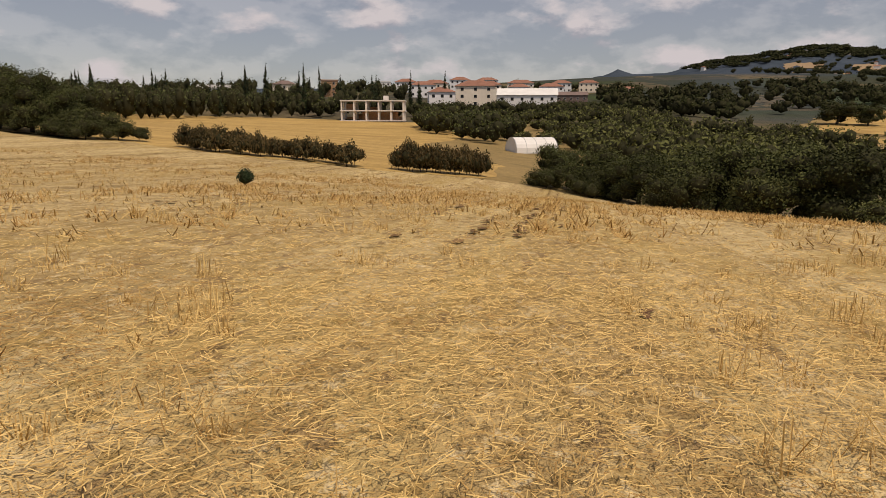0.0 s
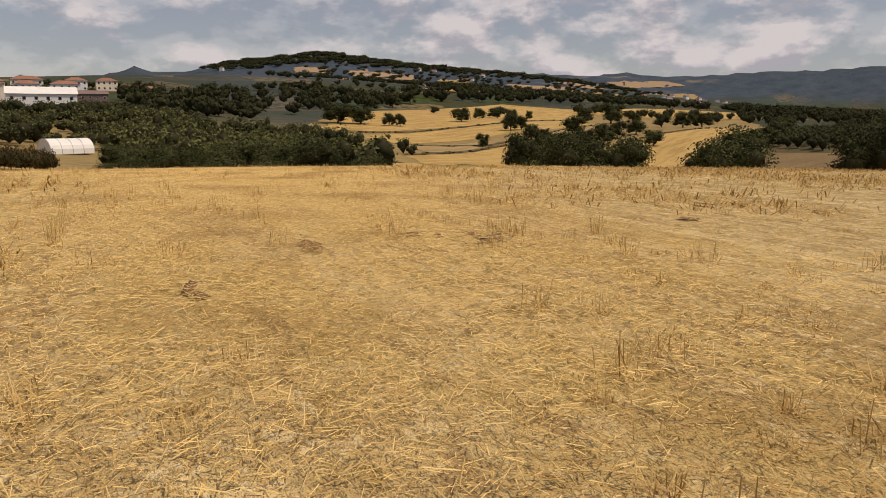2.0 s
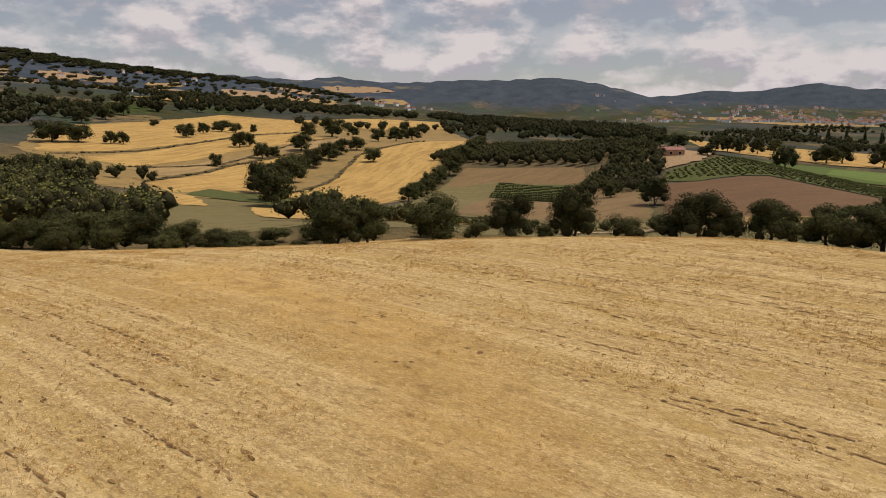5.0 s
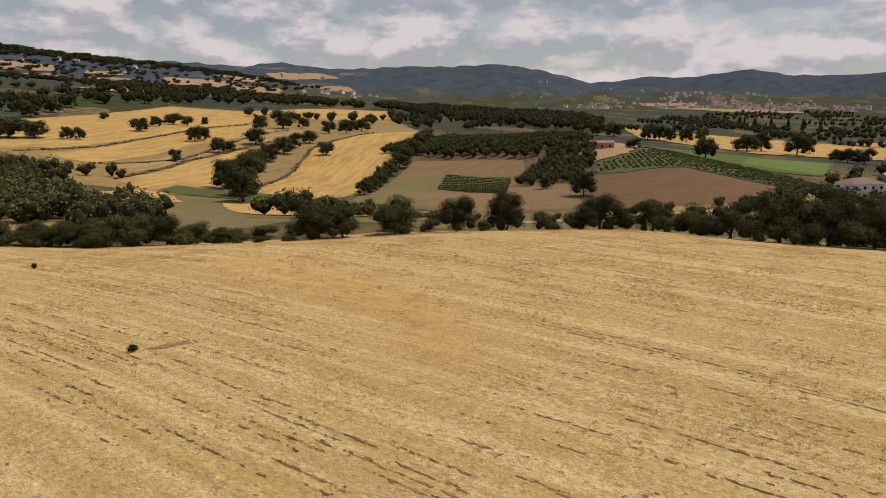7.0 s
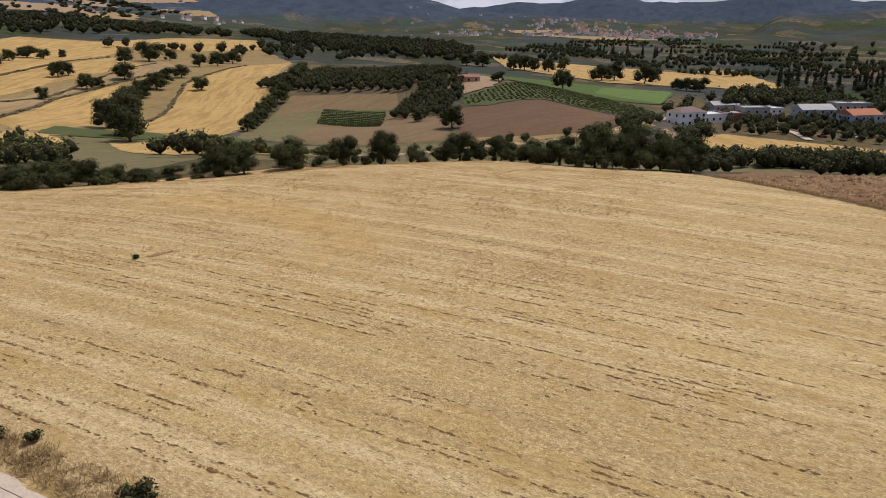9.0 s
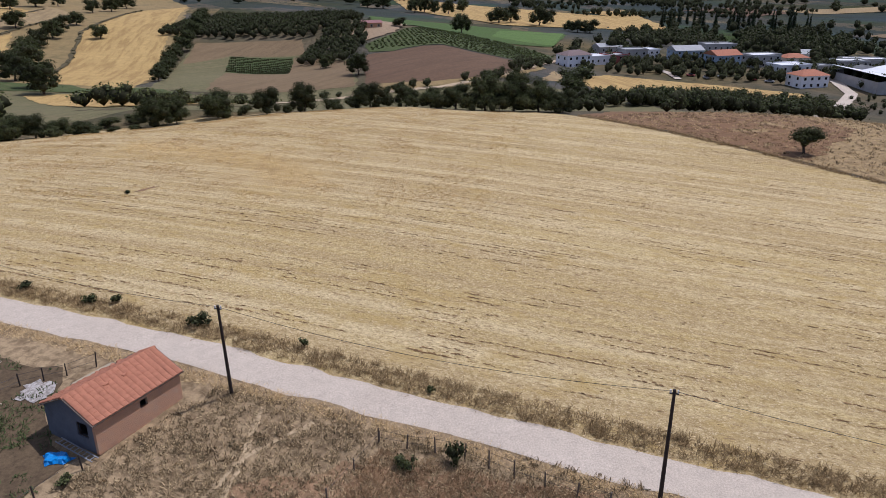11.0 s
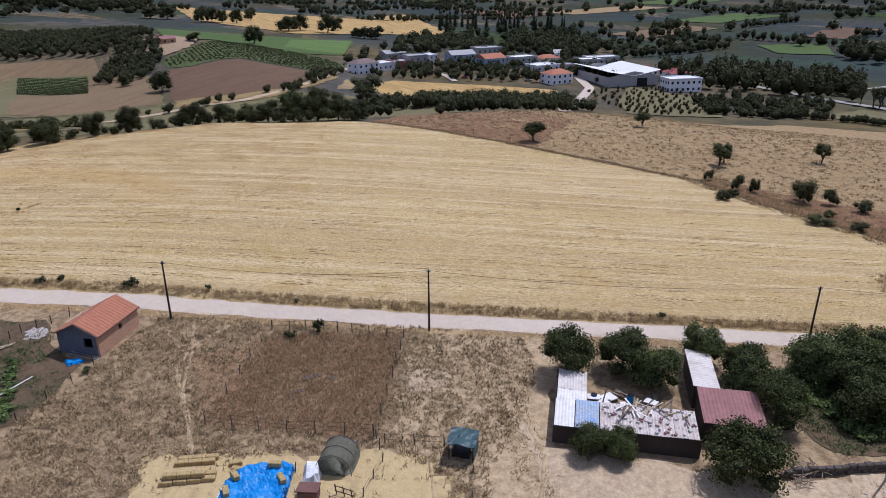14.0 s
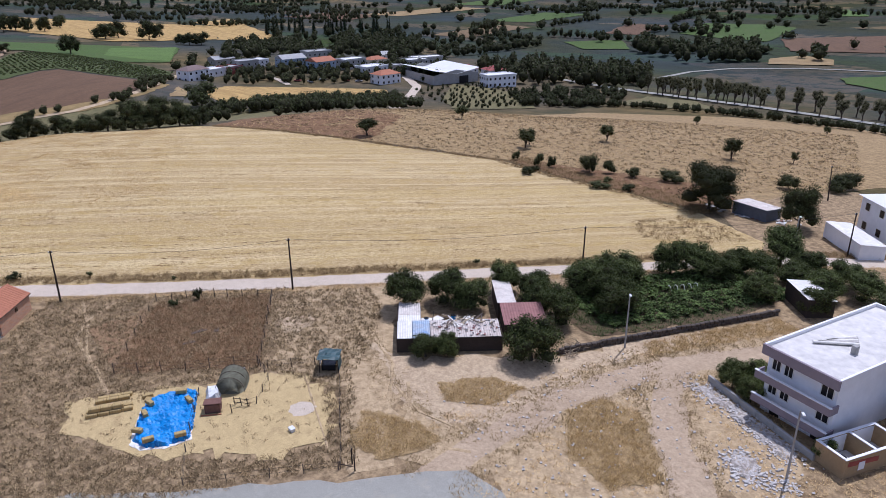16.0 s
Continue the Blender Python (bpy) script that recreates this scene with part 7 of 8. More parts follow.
def roofless(x, y, turn):
    """A small unfinished block: ochre walls with a red band, no roof."""
    ob = thing("roofless_store", x, y, "unfinished roofless store with ochre walls and red band", "building", turn=turn)
    W, D, H, t = 7.0, 2.9, 1.95, 0.22
    for size, at in (((W, t, H), (0, -D / 2, H / 2)), ((W, t, H), (0, D / 2, H / 2)), ((t, D - t, H), (-W / 2 + t / 2, 0, H / 2)), ((t, D - t, H), (W / 2 - t / 2, 0, H / 2)), ((t, D - t, H), (0.2, 0, H / 2 - 0.05))):
        wall = part("wall", box(size, at), M_OCHRE, ob)
        part("wall_top", box((size[0] + 0.04, size[1] + 0.04, 0.06), (at[0], at[1], H + 0.02)), M_WHITE, wall)
    part("floor_slab", box((W - 0.5, D - 0.5, 0.08), (0, 0, 0.12)), M_ROOF_SLAB, ob)
    for sx in (-1, 1):
        for sy in (-1, 1):
            part("inner_render", box((W / 2 - 0.45, 0.02, H - 0.2), (sx * W / 4 + 0.1, sy * (D / 2 - t / 2 - 0.02), H / 2)), M_WHITE, ob, "white inner render")
    part("red_band", box((3.6, 0.03, 0.5), (-1.4, -D / 2 - 0.13, 1.35), 0, 0, (0, 5)), M_TERRACOTTA, ob, "terracotta painted band")
    part("sign_board", box((0.7, 0.04, 0.8), (-1.6, -D / 2 - 0.16, 1.0)), M_WHITE, ob)
    for k, x_ in enumerate((-1.7, 1.9)):
        part("partition_tyre", rod((x_, 0.2, 0.15), (x_, 0.2, 0.5), 0.6, 0.55, 14), M_DARK, ob)
    return ob


heaps = sheet_on_ground("rubble_heap", [(-100.8, -88.6), (-101.6, -87.2), (-103.2, -86.0), (-104.6, -86.6), (-104.2, -88.2), (-102.6, -89.2)], M_HEAP, "spread heap of broken pale plaster and bricks", "rubble", 0.12, 0.22, 0.22, 12)
sheet_on_ground("rubble_heap", [(-91.0, -91.6), (-95, -91.8), (-99, -91.9), (-103.4, -91.4), (-103.6, -93.2), (-99, -93.4), (-94.6, -93.4), (-91.0, -92.8)], M_HEAP, "long bank of broken pale plaster beside the flats", "rubble", 0.10, 0.24, 0.22, 13)
wall_low = thing("retaining_wall", -97.0, -93.9, "low pale concrete retaining wall beside the flats", "wall")
for k in range(6):
    part("wall_block", box((2.3, 0.28, 0.8), (5.5 - 2.34 * k, 0, 0.3), 0, 0.03), M_CONCRETE, wall_low)

roofless(-105.5, -97.6, -88)
# rubble by the flats
rg = random.Random(23)
rubble_spots = [(-91.5, -92.2), (-93, -92.6), (-94.8, -92.6), (-96.5, -92.7), (-98.2, -92.6), (-99.7, -92.3), (-101.2, -92.2), (-103, -92), (-101.9, -88.2), (-102.8, -87.4), (-103.6, -86.6), (-106, -89), (-105.2, -87.8)]
for k in range(290):
    cx, cy = rubble_spots[k % len(rubble_spots)]
    x, y, s = cx + rg.gauss(0, 0.8), cy + rg.gauss(0, 0.6), rg.uniform(0.10, 0.42) * rg.uniform(0.5, 1)
    ob = thing("rubble_block", x, y, "broken pale concrete block in a rubble heap", "rubble", "rubble beside the flats", turn=rg.uniform(0, 180))
    part("chunk", box((s * 1.4, s, s * 0.6), (0, 0, s * 0.16), 0, s * 0.13, (rg.uniform(-25, 25), rg.uniform(-20, 20))), M_RUBBLE if k % 4 else M_CONCRETE, ob)


# small broken pieces strewn between the blocks and along the tracks
bm = bmesh.new()
for k in range(1500):
    cx, cy = rubble_spots[k % len(rubble_spots)] if k % 5 else (rg.uniform(-104, -84), rg.uniform(-90, -66))
    x, y, s = cx + rg.gauss(0, 1.1), cy + rg.gauss(0, 0.9), rg.uniform(0.05, 0.2)
    add_box(bm, (s * 1.3, s, s * 0.6), (x, y, on(x, y) + 0.05 + s * 0.15), rg.uniform(0, 180), 0.0, (rg.uniform(-25, 25), rg.uniform(-20, 20)))
tagged(part("broken_pieces", bm, M_RUBBLE), "small pale broken pieces of plaster and stone on the ground", "rubble", kind="stuff")


# ---- houses ----
GLASS_DARK = M_DARK


def house(x, y, turn, w, d, h, roof, wall, label, storeys=2, roof_mat=None, bays=4, rise=None, chimney=False, z=None):
    """A house with storeys of windows. roof: flat, gable or hip."""
    ob = thing("house", x, y, label, "house", "houses of the village", turn=turn, z=(on(x, y) - 0.6) if z is None else z)
    part("wall", box((w, d, h), (0, 0, h / 2)), wall, ob)
    sh = h / storeys
    for side, (length, off) in enumerate(((w, d / 2), (d, w / 2), (w, d / 2), (d, w / 2))):
        n = bays if side % 2 == 0 else max(1, bays - 2)
        for s in range(storeys):
            for k in range(n):
                u = (k + 0.5) / n * length - length / 2
                a = radians(90 * side)
                pos = Vector((math.cos(a) * u + math.sin(a) * (off + 0.01), math.sin(a) * u - math.cos(a) * (off + 0.01), sh * (s + 0.55)))
                win = part("window", box((min(1.3, length / n * 0.5), 0.10, min(1.4, sh * 0.48))), M_SHEET, ob)
                win.matrix_basis = Matrix.Translation(pos) @ pose(0, 0, 0, 0, 0, 90 * side)
                part("pane", box((min(1.3, length / n * 0.5) - 0.16, 0.04, min(1.4, sh * 0.48) - 0.16), (0, -0.05, 0)), GLASS_DARK, win)
    rm = roof_mat or M_TILE
    if roof == "flat":
        part("roof", box((w + 0.5, d + 0.5, 0.3), (0, 0, h + 0.14)), rm, ob)
        part("parapet", add_box(add_box(add_box(box((w + 0.5, 0.2, 0.5), (0, d / 2 + 0.15, h + 0.5)), (w + 0.5, 0.2, 0.5), (0, -d / 2 - 0.15, h + 0.5)), (0.2, d + 0.1, 0.5), (w / 2 + 0.15, 0, h + 0.5)), (0.2, d + 0.1, 0.5), (-w / 2 - 0.15, 0, h + 0.5)), wall, ob)
    else:
        r = rise or d * 0.22
        inset = w / 2 - d * 0.42 if roof == "hip" else w / 2 + 0.4
        bm = bmesh.new()
        e, g = w / 2 + 0.5, d / 2 + 0.5
        low = [bm.verts.new(p) for p in ((-e, -g, h), (e, -g, h), (e, g, h), (-e, g, h))]
        top = [bm.verts.new(p) for p in ((-inset, 0, h + r), (inset, 0, h + r))]
        for f in ((low[0], low[1], top[1], top[0]), (low[1], low[2], top[1]), (low[2], low[3], top[0], top[1]), (low[3], low[0], top[0]), low[::-1]):
            bm.faces.new(f)
        part("roof", bm, rm, ob)
        if chimney:
            part("chimney", box((0.7, 0.7, 1.6), (w * 0.2, d * 0.15, h + r * 0.8)), M_CREAM, ob)
    return ob


M_BLUE_WALL = plain("pale_blue_render", (0.34, 0.42, 0.50), 0.9, vary=0.15, scale=0.5)
M_GREY_WALL = plain("grey_render", (0.38, 0.365, 0.335), 0.9, vary=0.25, scale=0.5)
M_GREY_ROOF = plain("grey_sheet_roof", (0.36, 0.35, 0.325), 0.7, vary=0.3, scale=0.4)
M_WHITE_ROOF = plain("white_sheet_roof", (0.72, 0.70, 0.66), 0.6, vary=0.15, scale=0.3)
M_BROWN_ROOF = plain("dull_brown_roof", (0.20, 0.14, 0.12), 0.9, vary=0.3, scale=0.6)
M_RED_WALL = plain("dull_red_render", (0.33, 0.09, 0.075), 0.9, vary=0.2, scale=0.5)
VILLAGE = [
    (293, -50, -52, 15, 10, 6.6, "hip", M_WHITE, "white two-storey village house with shallow brown roof", 2, M_BROWN_ROOF, 4),
    (318, -60, -50, 20, 10, 4.5, "flat", M_WHITE, "low white village building with flat roof", 1, M_WHITE_ROOF, 5),
    (326, -72, -50, 12, 10, 5.0, "flat", M_RED_WALL, "dull red village house with flat roof", 2, M_GREY_ROOF, 3),
    (334, -82, -70, 13, 11, 7.2, "flat", M_GREY_WALL, "grey two-storey village house", 2, M_GREY_ROOF, 3),
    (346, -112, -70, 17, 11, 6.0, "gable", M_BLUE_WALL, "pale blue-grey village house with sheet roof", 2, M_GREY_ROOF, 4),
    (370, -133, -75, 18, 12, 7.5, "flat", M_GREY_WALL, "grey concrete village house", 2, M_GREY_ROOF, 5),
    (313, -126, -62, 15, 11, 7.0, "gable", M_BLUE_WALL, "blue village house with an orange tiled roof", 2, M_TILE, 4),
    (318, -146, -62, 17, 10, 6.2, "flat", M_GREY_WALL, "grey village house with white flat roof", 2, M_WHITE_ROOF, 4),
    (284, -151, -66, 16, 11, 5.6, "flat", M_WHITE, "white village house with flat roof", 2, M_WHITE_ROOF, 4),
    (256, -152, -66, 14, 10, 5.6, "hip", M_WHITE, "white village house with an orange hipped roof", 2, M_TILE, 4),
    (235, -212, -84, 18, 10, 6.6, "flat", M_WHITE, "white two-storey building with flat roof", 2, M_WHITE_ROOF, 6),
    (256, -219, -84, 13, 10, 6.6, "hip", M_WHITE, "white building with a dark red hipped roof", 2, M_RED_WALL, 3),
    (268, -205, -80, 12, 10, 5.5, "hip", M_WHITE, "white house with a dark red roof", 2, M_RED_WALL, 3),
    (312, -187, -80, 15, 10, 5.5, "flat", M_GREY_WALL, "long grey village house", 2, M_WHITE_ROOF, 4),
    (345, -205, -84, 22, 10, 5.0, "flat", M_GREY_WALL, "long grey village building", 1, M_WHITE_ROOF, 6),
    (400, -190, -80, 17, 10, 4.2, "gable", M_CREAM, "cream house at the edge of the village", 1, M_GREY_ROOF, 4),
    (352, -90, -60, 14, 10, 5.0, "flat", M_WHITE, "white village house with flat roof", 2, M_WHITE_ROOF, 4),
    (375, -70, -60, 16, 9, 4.0, "gable", M_GREY_WALL, "low grey barn behind the village", 1, M_GREY_ROOF, 3),
    (295, -168, -66, 9, 7, 4.0, "flat", M_GREY_WALL, "small grey house by the lane", 1, M_GREY_ROOF, 2),
    (330, -165, -70, 13, 9, 4.6, "hip", M_CREAM, "cream village house with tiled roof", 1, M_TILE, 3),
]
for x, y, a, w, d, h, r, wl_, lab, st, rm, bays in VILLAGE:
    house(x, y, a, w, d, h, r, wl_, lab, st, rm, bays)
house(-62.5, -155.0, -18, 12, 8, 6.6, "hip", M_WHITE, "white two-storey house with a pale sheet roof", 2, M_WHITE_ROOF, 3, 1.0)


def warehouse():
    ob = thing("warehouse", 262, -186, "large warehouse with a bright white sheet roof", "warehouse", turn=-78, z=on(262, -186) - 0.5)
    W, D, H, R = 30.0, 38.0, 5.0, 2.6
    for s in (-1, 1):
        part("side_wall", box((0.4, D - 0.8, H), (s * (W / 2 - 0.2), 0, H / 2)), M_GREY_WALL, ob)
        part("end_wall", prism([(-W / 2, 0), (W / 2, 0), (W / 2, H), (0, H + R), (-W / 2, H)], s * D / 2 - 0.2, s * D / 2 + 0.2), M_GREY_WALL, ob)
        bm = corrugated(D + 1.5, W / 2 + 1.2, 1.2, 0.06, 0.05, 0.0, 3)
        bmesh.ops.transform(bm, matrix=pose(s * W / 4, 0, H + R / 2 + 0.25, 0, 0, 90) @ pose(0, 0, 0, -s * math.degrees(math.atan2(R, W / 2)), 0, 0), verts=bm.verts)
        part("roof_slope", bm, M_WHITE_ROOF, ob)
    part("loading_door", box((6, 0.2, 4), (5, -D / 2 - 0.3, 2.0)), M_DARK, ob)
    return ob


warehouse()
brick_shed = house(312, 62, -60, 12, 6, 3.2, "gable", M_BRICK, "small brick field shed on bare earth", 1, M_RUST, 3)
house(80, 140, 30, 6, 5, 3.0, "gable", M_BRICK, "small reddish hut among the valley trees", 1, M_RUST, 2)
# parked cars in the village, far off
for k, (x, y, a) in enumerate(((282, -100, 20), (279, -106, 60), (272, -112, 15), (276, -120, 80), (268, -132, 30), (262, -138, 70), (291, -92, 10))):
    ob = thing("parked_car", x, y, "small pale car parked in the village", "car", "cars parked in the village", turn=a)
    part("body", box((4.1, 1.7, 0.7), (0, 0, 0.65), 0, 0.15), (M_SACK, M_RED_WALL, M_GREY_WALL)[k % 3], ob)
    part("cabin", box((2.1, 1.5, 0.6), (-0.2, 0, 1.25), 0, 0.2), M_DARK, ob)
    for sx in (-1.3, 1.3):
        for sy in (-0.8, 0.8):
            part("wheel", rod((sx, sy - 0.1, 0.32), (sx, sy + 0.1, 0.32), 0.32, sides=12), M_DARK, ob)


# ---- the hillside town ----
def concrete_frame():
    """An unfinished two-storey concrete skeleton."""
    ob = thing("concrete_skeleton", -8.7, 256, "unfinished two-storey concrete building frame at the field's end", "building", z=on(-8.7, 256) - 0.1)
    xs, ys = [-10.0, -6.0, -2.0, 2.0, 6.0, 10.0], [-5.0, 0.0, 5.0]
    for lvl in (0.0, 3.2, 6.4):
        part("floor_slab", box((21.0, 11.0, 0.35), (0, 0, lvl)), M_CONCRETE_PALE, ob)
    for x in xs:
        for y in ys:
            for lvl in (0.0, 3.2):
                part("column", box((0.5, 0.5, 2.85), (x, y, lvl + 1.6)), M_CONCRETE_PALE, ob)
    for k, (x, lvl) in enumerate(((-8, 0), (-4, 0), (0, 3.2), (4, 0), (8, 0), (-8, 3.2))):
        part("brick_infill", box((3.45, 0.2, 2.2 if k % 2 else 1.2), (x, 4.6, lvl + (1.3 if k % 2 else 0.8))), M_BRICK, ob)
    part("brick_infill", box((12.0, 0.2, 2.6), (2, 0.6, 1.5)), M_BRICK, ob)
    part("stair_head", box((1.6, 1.6, 1.6), (4, 0, 7.3)), M_CONCRETE_PALE, ob)
    return ob


M_CONCRETE_PALE = plain("pale_concrete", (0.74, 0.68, 0.62), 0.95, vary=0.2, scale=0.5, spec=0.1)
concrete_frame()
TOWN = [
    (26.8, 306, -3, 15.5, 11, 11.0, "hip", M_CREAM, "cream four-storey town block with dark windows", 4, M_TILE_DULL, 3),
    (50, 330, -7, 25, 14, 7.5, "gable", M_WHITE, "long white works building in the town", 2, M_WHITE_ROOF, 6),
    (69, 336, -7, 14, 10, 4.0, "flat", M_WHITE, "low white annexe of the works", 1, M_WHITE_ROOF, 4),
    (13, 324, 5, 11, 10, 7.5, "hip", M_WHITE, "white town house with a red tiled roof", 2, M_TILE_DULL, 3),
    (-12, 505, 0, 14, 11, 7.0, "hip", M_WHITE, "white town house with a red tiled roof", 2, M_TILE_DULL, 4),
    (8, 470, 0, 16, 11, 7.0, "hip", M_CREAM, "cream town house with a red tiled roof", 2, M_TILE_DULL, 4),
    (2, 420, 0, 14, 10, 7.0, "hip", M_WHITE, "white town house with a red tiled roof", 2, M_TILE_DULL, 4),
    (66, 520, -5, 18, 11, 7.5, "hip", M_CREAM, "cream town house with a red tiled roof", 2, M_TILE_DULL, 5),
    (84, 498, -5, 16, 11, 7.0, "hip", M_WHITE, "white town house with a red tiled roof", 2, M_TILE_DULL, 4),
    (60, 470, -5, 13, 10, 7.0, "hip", M_WHITE, "white town house with a red tiled roof", 2, M_TILE_DULL, 4),
    (120, 558, -8, 14, 11, 7.0, "hip", M_CREAM, "cream town house with a red tiled roof", 2, M_TILE_DULL, 4),
    (98, 545, -8, 14, 11, 7.0, "hip", M_WHITE, "white town house with a red tiled roof", 2, M_TILE_DULL, 4),
    (90, 455, -8, 19, 10, 4.5, "gable", M_BROWN_ROOF, "long brown barn below the town", 1, M_BROWN_ROOF, 5),
    (-30, 520, 4, 13, 10, 6.5, "flat", M_WHITE, "white town house with flat roof", 2, M_WHITE_ROOF, 4),
    (40, 430, -3, 12, 10, 8.5, "hip", M_CREAM, "cream three-storey town house with tiled roof", 3, M_TILE_DULL, 3),
    (24, 500, -3, 13, 10, 9.0, "hip", M_WHITE, "white three-storey town house with tiled roof", 3, M_TILE_DULL, 4),
    (44, 540, -3, 15, 10, 8.0, "hip", M_WHITE, "white town house with a red tiled roof", 3, M_TILE_DULL, 4),
    (140, 520, -8, 13, 10, 6.0, "hip", M_CREAM, "cream town house with a red tiled roof", 2, M_TILE_DULL, 4),
    (-104, 390, 12, 16, 9, 5.5, "gable", M_WHITE, "white farm building among dark trees", 2, M_GREY_ROOF, 4),
    (-160, 380, 16, 24, 9, 4.0, "gable", M_WHITE, "long low white barn beyond the trees", 1, M_WHITE_ROOF, 6),
    (-140, 385, 16, 16, 9, 3.6, "gable", M_WHITE, "low white barn beyond the trees", 1, M_WHITE_ROOF, 4),
    (-70, 400, 10, 12, 10, 7.0, "hip", M_CREAM, "cream house among dark trees", 2, M_BROWN_ROOF, 3),
    (-48, 410, 8, 9, 8, 8.5, "flat", M_BRICK, "narrow brick tower house among trees", 3, M_BROWN_ROOF, 2),
]
for x, y, a, w, d, h, r, wl_, lab, st, rm, bays in TOWN:
    house(x, y, a, w, d, h, r, wl_, lab, st, rm, bays)


def polytunnel(x, y, turn, w, l):
    ob = thing("polytunnel", x, y, "white plastic polytunnel at the edge of the trees", "greenhouse", turn=turn)
    bm, rings = bmesh.new(), []
    for j in range(9):
        rings.append([bm.verts.new(((j / 8 - 0.5) * l, w / 2 * math.cos(math.pi * k / 12), w * 0.46 * math.sin(math.pi * k / 12) ** 0.8)) for k in range(13)])
    for j in range(8):
        for k in range(12):
            bm.faces.new((rings[j][k], rings[j][k + 1], rings[j + 1][k + 1], rings[j + 1][k]))
    bm.faces.new(rings[0])
    bm.faces.new(rings[8])
    part("plastic_skin", bm, M_WHITE_ROOF, ob)
    for j in range(5):
        arc = [((j / 4 - 0.5) * l, (w / 2 + 0.04) * math.cos(math.pi * k / 12), (w * 0.46 + 0.04) * math.sin(math.pi * k / 12) ** 0.8) for k in range(13)]
        v, f = tube(arc, [0.05] * 13, 5)
        mesh_object("rib", v, f, M_GALV, ob)
    return ob


polytunnel(33.2, 167, 15, 7.0, 9.0)

# rubbish dumped under the shade tree
rg = random.Random(91)
for k in range(5):
    x, y = -37 - 3.4 * k + rg.uniform(-1, 1), -136.5 - 1.2 * k + rg.uniform(-1.5, 1.5)
    ob = thing("rubbish_heap", x, y, "scattered pale rubbish and rags near the shade tree", "rubbish", turn=rg.uniform(0, 180))
    for j in range(14):
        s_ = rg.uniform(0.2, 0.7)
        part("scrap", box((s_ * 1.5, s_, 0.18), (rg.gauss(0, 1.0), rg.gauss(0, 0.8), 0.08), rg.uniform(0, 180), 0.03, (rg.uniform(-15, 15), rg.uniform(-15, 15))), (M_SACK, M_RUBBLE, M_SHEET, M_BROWN_CLOTH)[j % 4], ob)


# ---- straw, stubble and weeds, as uncounted stuff ----
def stuff_mesh(name, V, F, mat, label, category):
    me = bpy.data.meshes.new(name)
    k = F.shape[1]
    me.vertices.add(len(V))
    me.vertices.foreach_set("co", np.ascontiguousarray(V, np.float32).ravel())
    me.loops.add(F.size)
    me.loops.foreach_set("vertex_index", F.ravel().astype(np.int32))
    me.polygons.add(len(F))
    me.polygons.foreach_set("loop_start", (np.arange(len(F)) * k).astype(np.int32))
    me.update()
    me.materials.append(mat)
    return tagged(new(name, me), label, category, kind="stuff")


def blades(rg, base, length, width, rise, spin=None):
    """Thin folded straws: base points, lengths, widths, and the angle each rises from the ground."""
    n = len(base)
    a = rg.uniform(0, 2 * math.pi, n) if spin is None else spin
    d = np.c_[np.cos(a) * np.cos(rise), np.sin(a) * np.cos(rise), np.sin(rise)]
    s = np.c_[-np.sin(a), np.cos(a), np.zeros(n)] * (width / 2)[:, None]
    up = np.c_[np.zeros((n, 2)), width * 0.5]
    end = base + d * length[:, None]
    V = np.stack([base - s, base + up, base + s, end - s * 0.7, end + up, end + s * 0.7], 1).reshape(-1, 3)
    k = np.arange(n)[:, None] * 6
    return V, np.concatenate([k + [0, 1, 4, 3], k + [1, 2, 5, 4]])


# the stretch of stubble beside which the flight begins: a line, and how thick the straw lies at a distance from it
START_LINE = np.array([(16.2, 18.0), (14.6, 9.5), (12.4, 3.5), (10.8, -1.5), (8.0, -6.0), (4.0, -10.3), (-0.6, -14.0)])


def line_gap(x, y, line=None):
    line = START_LINE if line is None else line
    best = np.full(len(x), 1e9)
    for (ax, ay), (bx, by) in zip(line, line[1:]):
        t = np.clip(((x - ax) * (bx - ax) + (y - ay) * (by - ay)) / ((bx - ax) ** 2 + (by - ay) ** 2), 0, 1)
        best = np.minimum(best, np.hypot(x - ax - t * (bx - ax), y - ay - t * (by - ay)))
    return best


ROW = radians(90 + ROW_TURN)
ROW_DIR, ROW_ACROSS = np.array([math.cos(ROW), math.sin(ROW)]), np.array([-math.sin(ROW), math.cos(ROW)])


SOILS = [(12.39, 0.55, 0.17, 0.08), (12.64, 0.31, 0.09, 0.08), (13.1, -0.05, 0.22, 0.11), (12.85, -0.34, 0.2, 0.1), (12.52, -0.32, 0.1, 0.06), (6.82, -5.51, 0.16, 0.14), (7.22, -6.08, 0.12, 0.1), (10.14, -8.0, 0.26, 0.16)]


